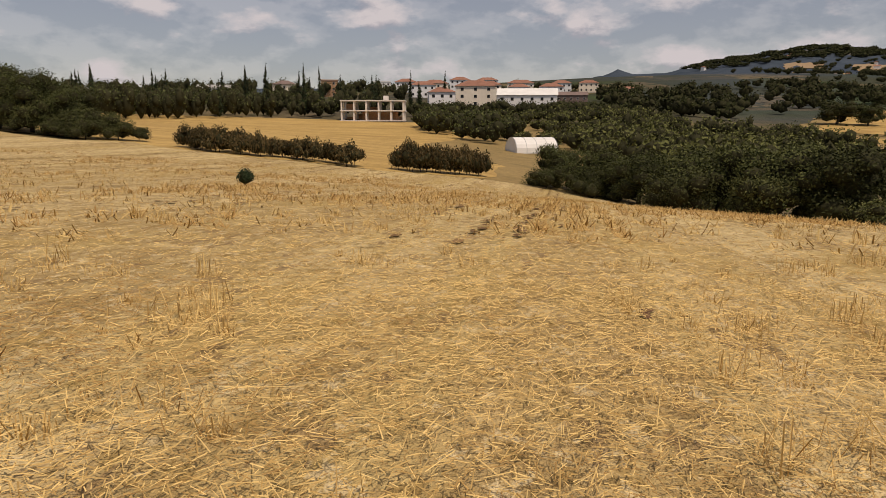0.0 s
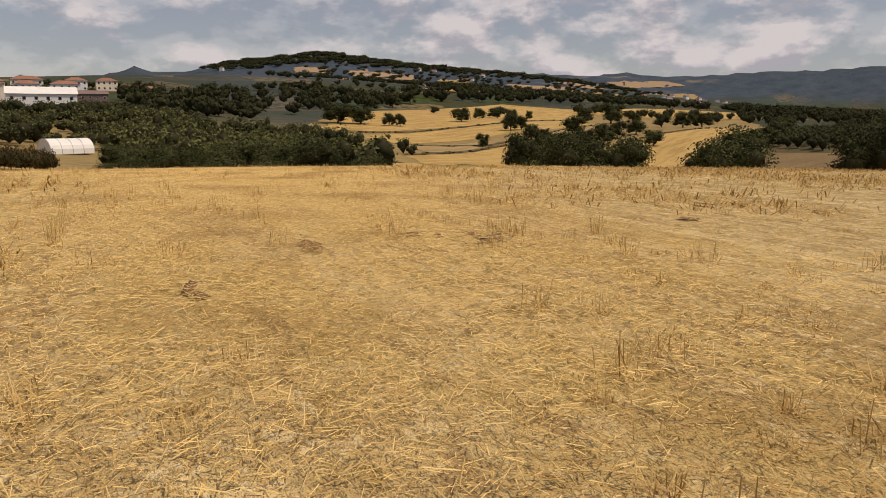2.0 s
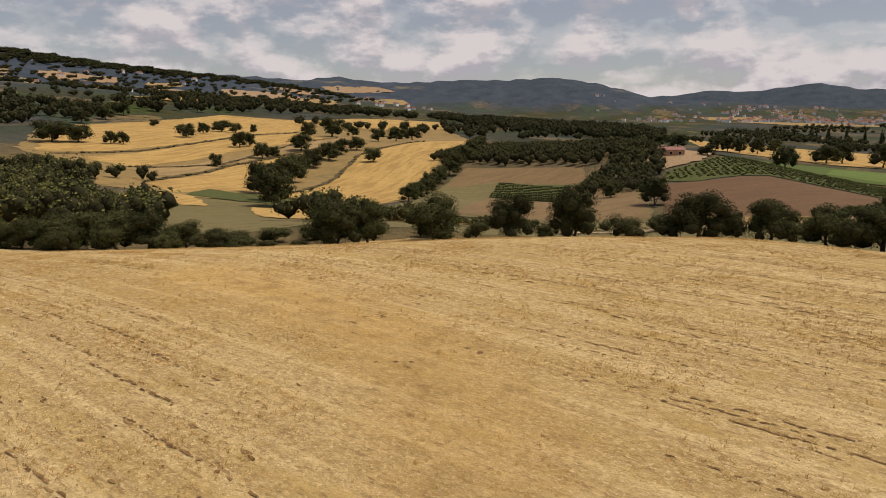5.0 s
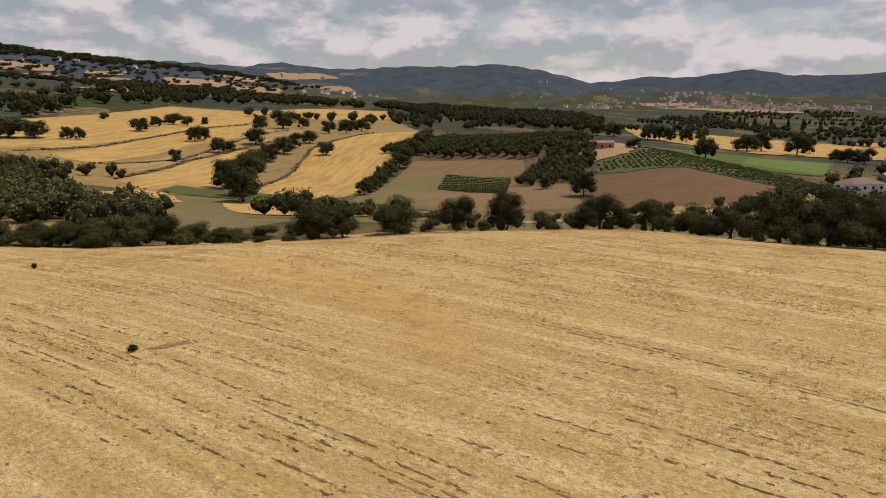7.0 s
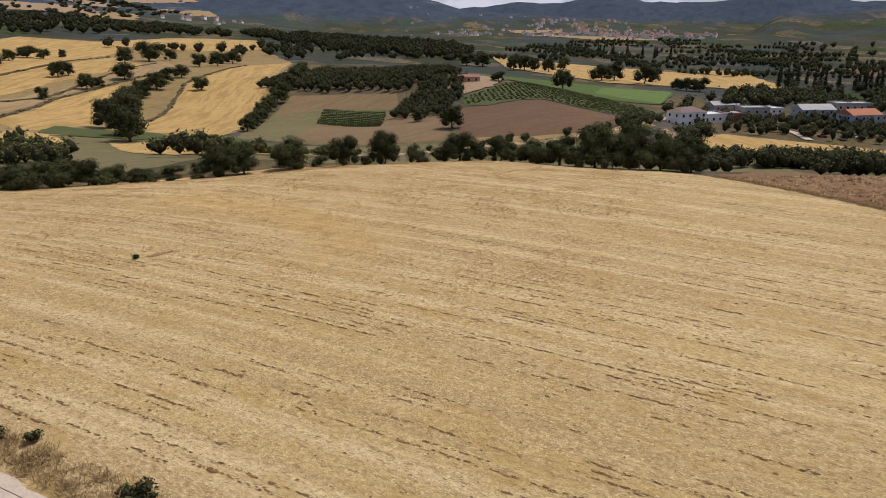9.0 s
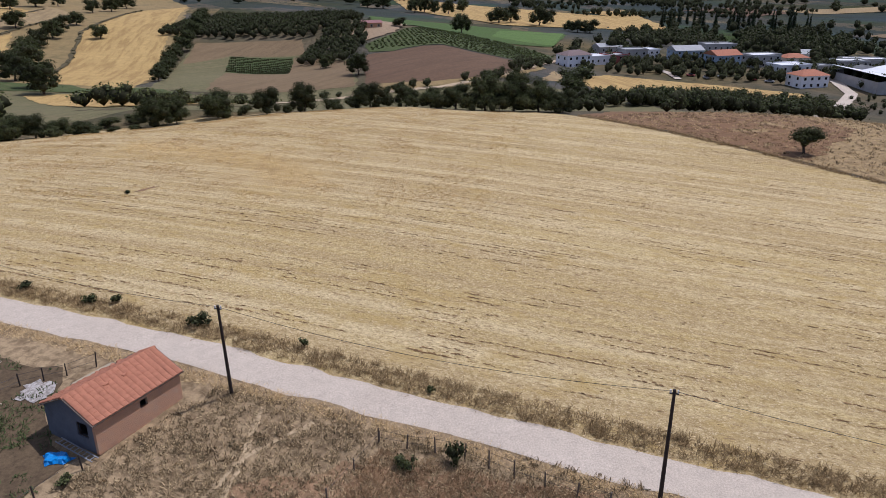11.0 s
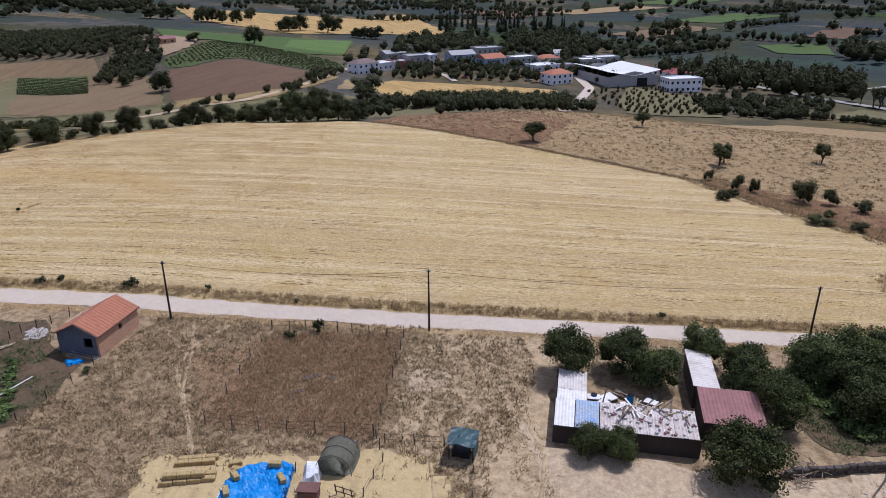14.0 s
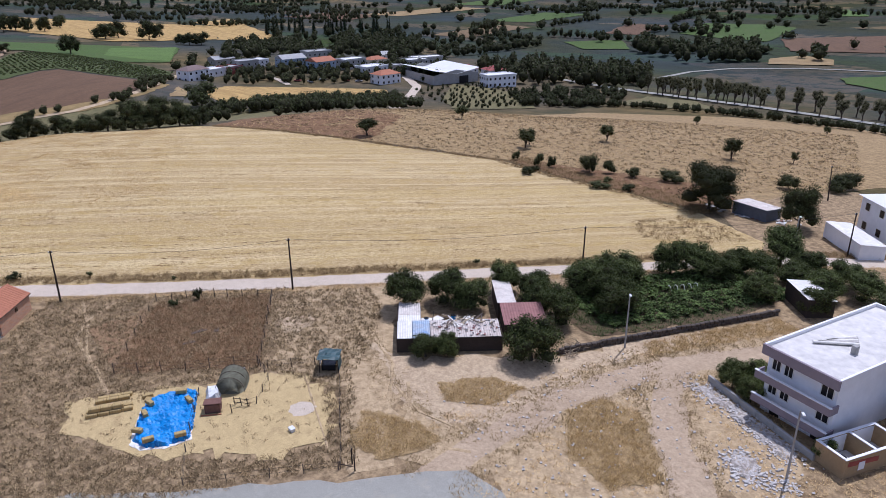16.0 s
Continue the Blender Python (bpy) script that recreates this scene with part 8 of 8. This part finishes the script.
def straw_layer():
    rg = np.random.RandomState(7)
    out = []
    for reach, per_m2 in ((4.5, 1150), (9.0, 340), (18.0, 60)):
        x0, x1, y0, y1 = -4 - reach * 0.4, 17 + reach, -15 - reach * 0.4, 19 + reach
        n = int((x1 - x0) * (y1 - y0) * per_m2)
        x, y = rg.uniform(x0, x1, n), rg.uniform(y0, y1, n)
        g = line_gap(x, y)
        ahead = (x - 13) * 0.75 + (y - 0) * 0.66  # the side over which the flight looks out
        keep = (g < reach * rg.uniform(0.15, 1.0, n)) & ((ahead > -9) | (g < 11)) & (x < 60)
        out.append(np.c_[x, y][keep])
    p = np.concatenate(out)
    for cx, cy, rx, ry in SOILS:  # bare spots
        p = p[((p[:, 0] - cx) / rx) ** 2 + ((p[:, 1] - cy) / ry) ** 2 > rg.uniform(0.3, 1.0, len(p))]
    patch = np.array([noise.fractal((u * 0.8, v * 0.8, 2.0), 1.0, 2.0, 3) for u, v in p])
    bare = patch < -0.9 + rg.uniform(-0.15, 0.15, len(p))
    rusty = np.array([noise.fractal((u * 0.5, v * 0.5, 9.0), 1.0, 2.0, 3) for u, v in p]) + rg.uniform(-0.35, 0.35, len(p)) > 0.32
    base = np.c_[p, height(p[:, 0], p[:, 1]) + 0.05 + rg.uniform(0, 0.03, len(p))]
    far = np.clip(line_gap(p[:, 0], p[:, 1]) / 12, 0, 2.0)
    length = rg.gamma(2.2, 0.020, len(p)).clip(0.010, 0.20) * (1 + far * 0.3)
    width, rise = rg.uniform(0.0022, 0.0058, len(p)) * (1 + far * 1.2), rg.normal(0.04, 0.20, len(p))
    for keep, mat, name, label in ((~bare & ~rusty, M_STRAW, "loose_straw", "golden broken straw lying over the stubble"), (~bare & rusty, M_STRAW_RUSTY, "rusty_straw", "rusty brown straw lying in patches")):
        V, F = blades(rg, base[keep], length[keep], width[keep], rise[keep])
        stuff_mesh(name, V, F, mat, label, "straw")


def stubble_tufts():
    """Standing stubble in drill rows, thick in some places and thin in others."""
    rg = np.random.RandomState(9)
    pts_ = []
    for reach, per_m2 in ((6.0, 3.0), (15.0, 1.5)):
        x0, x1, y0, y1 = -4 - reach * 0.4, 17 + reach, -15 - reach * 0.4, 19 + reach
        n = int((x1 - x0) * (y1 - y0) * per_m2)
        x, y = rg.uniform(x0, x1, n), rg.uniform(y0, y1, n)
        a = x * ROW_ACROSS[0] + y * ROW_ACROSS[1]
        snapped = np.round(a / 0.34) * 0.34
        x, y = x + (snapped - a) * ROW_ACROSS[0], y + (snapped - a) * ROW_ACROSS[1]
        g = line_gap(x, y)
        thick = np.array([noise.noise((u * 0.35, v * 0.35, 4.0)) for u, v in zip(x, y)])
        keep = (g < reach * rg.uniform(0.4, 1.0, n)) & (g > 0.55) & (thick > -0.12) & (((x - 13) * 0.75 + y * 0.66 > -9) | (g < 3))
        pts_.append(np.c_[x, y][keep])
    p = np.concatenate(pts_)
    m = 34
    q = np.repeat(p, m, 0) + rg.normal(0, 0.055, (len(p) * m, 2)) * np.repeat(rg.uniform(0.5, 2.2, (len(p), 1)), m, 0)
    tall = np.repeat(rg.gamma(2.8, 0.040, len(p)).clip(0.03, 0.24), m) * rg.uniform(0.35, 1.15, len(q))
    base = np.c_[q, height(q[:, 0], q[:, 1]) + 0.01]
    V, F = blades(rg, base, tall, rg.uniform(0.0034, 0.0070, len(q)) * (1 + np.clip(line_gap(q[:, 0], q[:, 1]) / 15, 0, 1.6)), rg.normal(1.15, 0.50, len(q)))
    stuff_mesh("standing_stubble", V, F, M_STUBBLE_STEM, "standing wheat stubble in tufts along the drill rows", "stubble")


def weeds(name, spots, label, mat, tall, per=9, spread=0.16, width=0.02, seed=2):
    rg = np.random.RandomState(seed)
    p = np.array(spots)
    q = np.repeat(p, per, 0) + rg.normal(0, spread, (len(p) * per, 2))
    base = np.c_[q, height(q[:, 0], q[:, 1]) + 0.01]
    V, F = blades(rg, base, np.repeat(rg.uniform(0.5, 1.2, len(p)), per) * tall * rg.uniform(0.6, 1.2, len(q)), rg.uniform(0.6, 1.4, len(q)) * width, rg.uniform(0.15, 1.1, len(q)))
    stuff_mesh(name, V, F, mat, label, "weeds")


def soil_strips():
    """Crumbs of bare soil between the straw: long broken strings on a few drill rows, a thin scatter on the rest."""
    rg = np.random.RandomState(21)
    F_, lo, hi = FIELD, -130.0, 110.0
    A, T, W = [], [], []
    for row, a in enumerate(np.arange(-120, 130, 0.62)):
        weight = noise.noise((a * 0.30, 3.0, 0.0)) + 0.5 * noise.noise((a * 1.3, 5.0, 0.0))
        t_ = lo
        while t_ < hi:
            run = noise.noise((row * 3.7, t_ * 0.07, 1.0)) + 0.5 * noise.noise((row * 5.1, t_ * 0.3, 2.0)) + 0.45 * weight
            strung = run > 0.24
            t_ += rg.exponential(0.11) + 0.05 if strung else rg.exponential(0.75 if run > 0.0 else 1.8)
            A.append(a + rg.normal(0, 0.06 if strung else 0.19))
            T.append(t_)
            W.append(1.25 if strung else 0.62)
    A, T, W = np.array(A), np.array(T), np.array(W)
    p = ROW_DIR[None] * T[:, None] + ROW_ACROSS[None] * A[:, None]
    keep = np.array([inside_poly(q[0], q[1], F_) for q in p])
    p, W = p[keep], W[keep]
    g = line_gap(p[:, 0], p[:, 1])
    keep = (g > 5.0 + rg.uniform(0, 6.0, len(p))) & (line_gap(p[:, 0], p[:, 1], np.array(ROAD)) > 4.2)
    p, W = p[keep], W[keep]
    n, m = len(p), 7
    size = rg.gamma(2.0, 0.05, n).clip(0.03, 0.34) * W
    wide = (size * rg.uniform(0.2, 0.65, n)).clip(0.018, 0.075)
    w = np.linspace(0, 2 * math.pi, m + 1)[:-1]
    r = rg.uniform(0.25, 1.45, (n, m))
    u, v = np.cos(w) * r * size[:, None], np.sin(w) * r * wide[:, None]
    x, y = p[:, :1] + ROW_DIR[0] * u + ROW_ACROSS[0] * v, p[:, 1:] + ROW_DIR[1] * u + ROW_ACROSS[1] * v
    z = height(x, y) + 0.042 + rg.uniform(0, 0.02, (n, 1))
    stuff_mesh("soil_strips", np.stack([x, y, z], 2).reshape(-1, 3), np.arange(n)[:, None] * m + np.arange(m), M_SOIL_STRIP, "crumbs of brown soil strung along the straw rows", "soil")


M_SOIL_STRIP = leafage("soil_strip", (0.105, 0.058, 0.027), (0.270, 0.165, 0.075), 0.95, 0.98)
soil_strips()
clumps_ = scatter([(-30, -40), (20, -55), (60, -40), (72, -10), (70, 25), (45, 50), (20, 68), (0, 64), (-20, 30), (-34, 0)], 15000, (1, 1), (1, 1), 61)
clump_xy = np.array([q[:2] for q in clumps_])
clump_xy = clump_xy[line_gap(clump_xy[:, 0], clump_xy[:, 1]) > 7.0]
M_WEED_GREEN = leafage("green_weeds", (0.045, 0.06, 0.02), (0.13, 0.15, 0.055))
M_STUBBLE_STEM = leafage("stubble_stems", (0.32, 0.200, 0.072), (0.60, 0.425, 0.176), 0.6, 0.95)
straw_layer()
stubble_tufts()
rg_t = np.random.RandomState(43)
tuft_xy = rg_t.uniform((-12, -40), (70, 62), (60000, 2))
tuft_row = tuft_xy @ ROW_ACROSS
tuft_xy = tuft_xy + ROW_ACROSS * (np.round(tuft_row / 0.62) * 0.62 - tuft_row + rg_t.normal(0, 0.07, len(tuft_row)))[:, None]
tuft_w = np.array([noise.noise((q[0] * 0.16, q[1] * 0.16, 4.0)) + 0.6 * noise.noise((r * 0.35, 8.0, 0.0)) for q, r in zip(tuft_xy, tuft_row)]) + rg_t.uniform(-0.25, 0.25, len(tuft_row))
tuft_xy = tuft_xy[(tuft_w > 0.14) & (line_gap(tuft_xy[:, 0], tuft_xy[:, 1]) > 3.0) & (line_gap(tuft_xy[:, 0], tuft_xy[:, 1], np.array(ROAD)) > 5.0)]
tuft_xy = tuft_xy[np.array([inside_poly(q[0], q[1], FIELD) for q in tuft_xy])]
weeds("golden_stubble", tuft_xy, "rusty gold stubble tufts standing along the drill rows", M_STRAW_RUSTY, 0.16, 7, 0.08, 0.020, 37)
weeds("stubble_clumps", clump_xy, "low ragged clumps of stubble over the field", M_STUBBLE_STEM, 0.17, 6, 0.10, 0.022, 31)
rg = random.Random(31)


def along(line, lo, hi, per_m, seed):
    """Spots scattered beside a line, between two distances from it."""
    r = random.Random(seed)
    out = []
    for (ax, ay), (bx, by) in zip(line, line[1:]):
        L = math.hypot(bx - ax, by - ay)
        nx, ny = -(by - ay) / L, (bx - ax) / L
        for _ in range(int(L * per_m)):
            f, d = r.random(), r.uniform(lo, hi)
            out.append((ax + (bx - ax) * f + nx * d, ay + (by - ay) * f + ny * d))
    return out


weeds("verge_weeds", along(ROAD, 1.8, 4.0, 18, 1), "tall dry brown weeds on the verge between road and field", M_DRY_BROWN := leafage("brown_weeds_stems", (0.260, 0.167, 0.074), (0.580, 0.402, 0.183)), 0.55, 12, 0.18, 0.03, 3)
weeds("verge_grass", along(ROAD, -3.2, -1.9, 14, 2), "short dry grass along the road", M_DRY, 0.3, 10, 0.2, 0.025, 4)
EDGE = [(65.5, -51.5), (50, -69), (32, -88), (8, -114), (-5, -118.5), (-23, -127), (-41, -132)]
drape("dirt_bank", [(9, -115.5), (-5, -119.5), (-23, -128), (-36, -133), (-38, -142), (-26, -150), (-14, -140), (-4, -131), (6, -121)], M_FALLOW_DARK, 0.08, 1.8, 0.8, "bank of brown weeds and bare dirt below the fallow", ripple=0.15)
weeds("bank_weeds", along(EDGE[:4], -0.7, 0.9, 9, 5) + along(EDGE[3:], -1.8, 7.0, 30, 6), "brown weeds on the bank between the fields", M_DRY_BROWN, 0.6, 10, 0.25, 0.04, 5)
fall = scatter([(66, -53), (33, -90), (9, -116), (-30, -136), (-34, -180), (40, -260), (110, -200), (100, -90)], 9000, (1, 1), (1, 1), 41)
weeds("fallow_tufts", [s[:2] for s in fall], "bleached tufts of weeds all over the fallow slope", M_DRY, 0.5, 7, 0.3, 0.06, 6)
yard = scatter([(-47, -26), (-56, -66), (-62, -66), (-70, -63), (-76, -59), (-91, -56), (-90, -40), (-86, -18), (-66, -18), (-58, -21.5)], 11000, (1, 1), (1, 1), 42)
CHAFF = [(-72, -31), (-73, -44), (-72.6, -50.5), (-77, -55.5), (-87.5, -54), (-87.4, -48), (-83.6, -38), (-77.6, -31)]
yard = [q for q in yard if not inside_poly(q[0], q[1], CHAFF) or (q[0] * 7.3) % 1 < 0.10]
weeds("yard_tufts", [s[:2] for s in yard], "grey-brown tufts of trampled dry grass", leafage("yard_stems", (0.115, 0.076, 0.038), (0.500, 0.365, 0.190)), 0.3, 9, 0.15, 0.05, 7)
dark_ = scatter([(-47, -26), (-52, -54), (-56, -66), (-62, -66), (-70, -63), (-76, -59), (-91, -56), (-90, -40), (-95, -10), (-66, -18), (-58, -21.5)], 5200, (1, 1), (1, 1), 62)
dark_ = [q for q in dark_ if not inside_poly(q[0], q[1], CHAFF) and noise.noise((q[0] * 0.35, q[1] * 0.35, 8.0)) > -0.15]
M_DARK_TUFT = leafage("dark_tufts", (0.062, 0.048, 0.024), (0.185, 0.125, 0.062))
weeds("dark_tufts", [q[:2] for q in dark_], "dark brown dead tufts in the yard", M_DARK_TUFT, 0.32, 9, 0.13, 0.05, 32)
fall_d = scatter([(66, -53), (33, -90), (9, -116), (-30, -136), (-34, -180), (40, -260), (110, -200), (100, -90)], 5000, (1, 1), (1, 1), 63)
weeds("fallow_dark_tufts", [q[:2] for q in fall_d], "brown dead tufts over the fallow slope", leafage("fallow_tuft", (0.105, 0.072, 0.035), (0.26, 0.175, 0.085)), 0.5, 8, 0.28, 0.07, 33)
TRACKS = [[(-96, -61), (-93.9, -63.5), (-90.8, -70.5), (-88.2, -78.2), (-86.8, -85.7), (-86.9, -96.6), (-88.0, -104), (-90, -125)], [(-87.6, -91.8), (-91.0, -88), (-94.8, -85.5), (-98.7, -83.7), (-103, -82.2), (-112, -78)]]


def off_tracks(x, y, far=2.6):
    for line in TRACKS:
        for (ax, ay), (bx, by) in zip(line, line[1:]):
            f = max(0.0, min(1.0, ((x - ax) * (bx - ax) + (y - ay) * (by - ay)) / ((bx - ax) ** 2 + (by - ay) ** 2)))
            if math.hypot(x - ax - f * (bx - ax), y - ay - f * (by - ay)) < far:
                return False
    return True


side = [q for q in scatter([(-84, -66), (-82, -112), (-112, -112), (-112, -62), (-96, -60)], 3600, (1, 1), (1, 1), 48) if off_tracks(q[0], q[1]) and noise.noise((q[0] * 0.3, q[1] * 0.3, 1.0)) > -0.1]
weeds("waste_tufts", [q[:2] for q in side], "scattered dry tufts on the waste ground", M_DRY, 0.3, 8, 0.2, 0.04, 17)
plot = scatter([(-67.5, -34.5), (-52, -39), (-54, -53), (-71.2, -49.6)], 3200, (1, 1), (1, 1), 43)
weeds("plot_weeds", [s[:2] for s in plot], "dark brown dry weeds filling the fenced plot", leafage("plot_stems", (0.170, 0.098, 0.048), (0.440, 0.274, 0.135)), 0.45, 8, 0.16, 0.03, 8)
end_ = scatter([(-41, -116.5), (-41, -127), (-48, -131), (-56, -129), (-54, -117), (-49, -114)], 380, (1, 1), (1, 1), 51)
weeds("end_weeds", [q[:2] for q in end_], "brown weeds at the end of the stubble", M_DRY_BROWN, 0.5, 8, 0.25, 0.05, 21)
patch_ = scatter([(-47, -4), (-47.6, -14), (-53, -16.5), (-57, -20.5), (-66, -19), (-68, -5), (-60, 5)], 1500, (1, 1), (1, 1), 52)
weeds("garden_weeds", [q[:2] for q in patch_ if noise.noise((q[0] * 0.25, q[1] * 0.25, 3.0)) > 0.0], "green weeds and seedlings over garden soil", M_WEED_GREEN, 0.3, 9, 0.2, 0.06, 22)
patch_ = scatter([(-63, -92), (-64.5, -108), (-67.5, -121), (-76, -118), (-79, -107), (-78, -88), (-71, -86)], 1700, (1, 1), (1, 1), 53)
weeds("kitchen_weeds", [q[:2] for q in patch_], "green undergrowth in the kitchen garden", M_WEED_GREEN, 0.4, 9, 0.25, 0.07, 23)
rim = [(-69, -62), (-76, -62.4), (-80, -61.5), (-83, -63), (-88, -65), (-91, -68), (-88, -76), (-84.8, -82), (-83, -90), (-84, -100)]
weeds("path_tufts", along(rim, -1.6, 1.6, 12, 54) + along(TRACKS[0], 1.6, 3.4, 9, 55) + along(TRACKS[0], -3.4, -1.6, 9, 56) + along(TRACKS[1], -3.0, -1.4, 9, 57) + along(TRACKS[1], 1.4, 3.0, 9, 58), "short dry tufts along the edges of the tracks", M_DRY, 0.22, 8, 0.22, 0.045, 24)
isle = scatter([(-81.2, -67), (-82, -72.5), (-85.4, -75.2), (-87, -70.6), (-84.5, -66.6)], 420, (1, 1), (1, 1), 44) + scatter([(-90.6, -77), (-89.4, -81.2), (-93.6, -83.6), (-102.4, -79.6), (-101.8, -75), (-96.4, -74)], 1300, (1, 1), (1, 1), 45)
isle += scatter([(-83.5, -58.4), (-87.2, -63), (-90.6, -63.8), (-91.4, -58.5), (-88, -56)], 600, (1, 1), (1, 1), 46) + scatter([(-81, -92), (-84, -92), (-84.5, -112), (-81, -112)], 900, (1, 1), (1, 1), 47)
weeds("island_weeds", [s[:2] for s in isle], "rusty dry weeds between the wheel tracks", leafage("rust_stems", (0.240, 0.152, 0.061), (0.560, 0.392, 0.165)), 0.4, 9, 0.18, 0.03, 9)
# roadside and field bushes
for k, (x, y, h, w) in enumerate(((-36.6, -2.2, 0.7, 1.6), (-38.2, -9.7, 0.9, 1.4), (-37.6, -11.9, 0.8, 1.1), (-39.9, -20.8, 1.2, 2.0), (-41.2, -30.2, 0.8, 0.9), (-45.2, -41, 0.5, 0.8), (-52.2, -43.8, 1.6, 1.4), (-53.2, -40.9, 0.9, 1.6), (-58, -21.5, 0.6, 1.2), (-52.2, -83, 0.7, 1.2))):
    plant(SMALL[k % 2], x, y, h, w, (0.9, 1.3))
rock = thing("dark_bush", 7.9, 42.5, "lone dark round bush standing in the stubble", "shrub")
rgn = np.random.RandomState(3)
crown_object("crown", *crown_arrays(rgn, [(0, 0, 0.34, 0.30, 0.34), (0.10, 0.05, 0.30, 0.26, 0.26)], 700, 0.045, core_scale=0.85), M_LEAF_DARK, rock)
part("stem", rod((0, 0, -0.1), (0, 0, 0.25), 0.05), M_BARK, rock)
clump = thing("dark_bush", -9.6, 4.8, "dark weed clump on a bare earth patch in the stubble", "shrub")
crown_object("crown", *crown_arrays(rgn, [(0, 0, 0.2, 0.34, 0.24), (0.25, 0.1, 0.16, 0.25, 0.2)], 500, 0.055), M_LEAF_DARK, clump)
part("stem", rod((0, 0, -0.1), (0, 0, 0.2), 0.05), M_BARK, clump)
drape("earth_patch", [(-8.8, 4.4), (-7.2, 3.6), (-6.2, 3.4), (-6.6, 2.6), (-8.4, 3.4)], M_PLOT, 0.07, 0.6, 0.2, "bare dark earth patch in the stubble", "ground patch")

# reddish bare soil showing between the straw, and clods on it
rg = random.Random(77)
clods = []
for k in range(22):
    t_ = rg.random()
    i = int(t_ * 5.999)
    a, b = START_LINE[i], START_LINE[i + 1]
    x, y = a + (b - a) * rg.random()
    x, y = x + rg.uniform(0.8, 9.0), y + rg.uniform(-1.0, 8.0)
    w, l = rg.uniform(0.05, 0.14), rg.uniform(0.15, 0.5)
    ring = [(x + w * math.cos(q) * ROW_ACROSS[0] + l * math.sin(q) * ROW_DIR[0], y + w * math.cos(q) * ROW_ACROSS[1] + l * math.sin(q) * ROW_DIR[1]) for q in np.linspace(0, 2 * math.pi, 9)[:-1]]
    drape("soil_patch", ring, M_SOIL, 0.05, 0.2, 0.07, "reddish bare soil between the straw", "ground patch", ripple=0.03)

for cx, cy, rx, ry in SOILS:
    ring = [(cx + rx * (0.85 + 0.3 * rg.random()) * math.cos(q), cy + ry * (0.85 + 0.3 * rg.random()) * math.sin(q)) for q in np.linspace(0, 2 * math.pi, 11)[:-1]]
    drape("soil_patch", ring, M_SOIL, 0.05, 0.15, 0.05, "reddish bare soil between the straw", "ground patch", ripple=0.025)
# vine rows, garden-like crops and distant settlements
VINE_POLY = [(266, 50), (278, 55), (298, 45), (330, 39), (378, 22), (364, -8), (350, -24), (326, -38), (270, -27), (273, -4), (283, 16), (275, 24)]
u_, v_ = Vector((math.cos(radians(24)), math.sin(radians(24)))), Vector((-math.sin(radians(24)), math.cos(radians(24))))
veg_poly = [(263, 123), (266, 90), (221, 75), (230, 110)]
veg_rows = [(262 - 2.4 * r, 70 + 1.1 * k, 0.5 + 0.09 * ((k * 7 + r * 3) % 8), 1.1 + 0.08 * ((k * 5 + r) % 7)) for r in range(18) for k in range(52) if (k * 13 + r * 29) % 17]
woods("vegetable_rows", [v for v in veg_rows if inside_poly(v[0], v[1], veg_poly)], M_LEAF_VEG, "leafy vegetables in rows on the plot", 1.2, 6, 27)
vines = [(270 + u_.x * a * 2.0 + v_.x * r * 2.5, -30 + u_.y * a * 2.0 + v_.y * r * 2.5, 0.8, 2.0) for r in range(-70, 80) for a in range(-20, 150)]
rg_v = random.Random(71)
vines = [(x + rg_v.uniform(-0.5, 0.5), y + rg_v.uniform(-0.5, 0.5), h * rg_v.uniform(0.6, 1.3), w * rg_v.uniform(0.7, 1.2)) for x, y, h, w in vines if inside_poly(x, y, VINE_POLY) and rg_v.random() < 0.9]
if vines:
    woods("vine_rows", vines, M_LEAF_VINE, "green vines in rows on the slope", 1.5, 6, 21)


def far_settlement(name, spots, label):
    """Tiny far houses, each a walled box with a pitched roof."""
    bm_w, bm_r = bmesh.new(), bmesh.new()
    r = random.Random(len(spots))
    for x, y in spots:
        z, a, w, d, h = on(x, y), r.uniform(0, 180), r.uniform(6, 13), r.uniform(5, 9), r.uniform(3.5, 7)
        add_box(bm_w, (w, d, h + 4), (x, y, z + h / 2 - 2), a)
        m = pose(x, y, z + h, 0, 0, a)
        vs = [bm_r.verts.new(m @ Vector(p)) for p in ((-w / 2 - 0.6, -d / 2 - 0.6, 0), (w / 2 + 0.6, -d / 2 - 0.6, 0), (w / 2 + 0.6, d / 2 + 0.6, 0), (-w / 2 - 0.6, d / 2 + 0.6, 0), (-w / 2, 0, 2.4), (w / 2, 0, 2.4))]
        for f in ((0, 1, 5, 4), (1, 2, 5), (2, 3, 4, 5), (3, 0, 4), (3, 2, 1, 0)):
            bm_r.faces.new([vs[k] for k in f])
    tagged(part(name, bm_w, M_WHITE), label, "houses", kind="stuff")
    tagged(part(name + "_roofs", bm_r, M_TILE_DULL), "red roofs of " + label, "roofs", kind="stuff")


def by_bearing(b0, b1, d0, d1, n, seed):
    r = random.Random(seed)
    out = []
    for _ in range(n):
        b, d = radians(r.uniform(b0, b1)), r.uniform(d0, d1)
        out.append((-20 + d * math.sin(b), -10 + d * math.cos(b)))
    return out


far_settlement("far_village", by_bearing(70, 88, 1900, 2750, 90, 3) + by_bearing(85, 93.5, 1700, 2500, 60, 4) + by_bearing(79, 90, 2250, 2700, 70, 8), "white houses of a distant village")
far_settlement("hill_farms", by_bearing(20, 40, 1250, 1750, 18, 5) + by_bearing(46, 58, 1300, 2300, 24, 6), "white farmhouses scattered over the far slope")
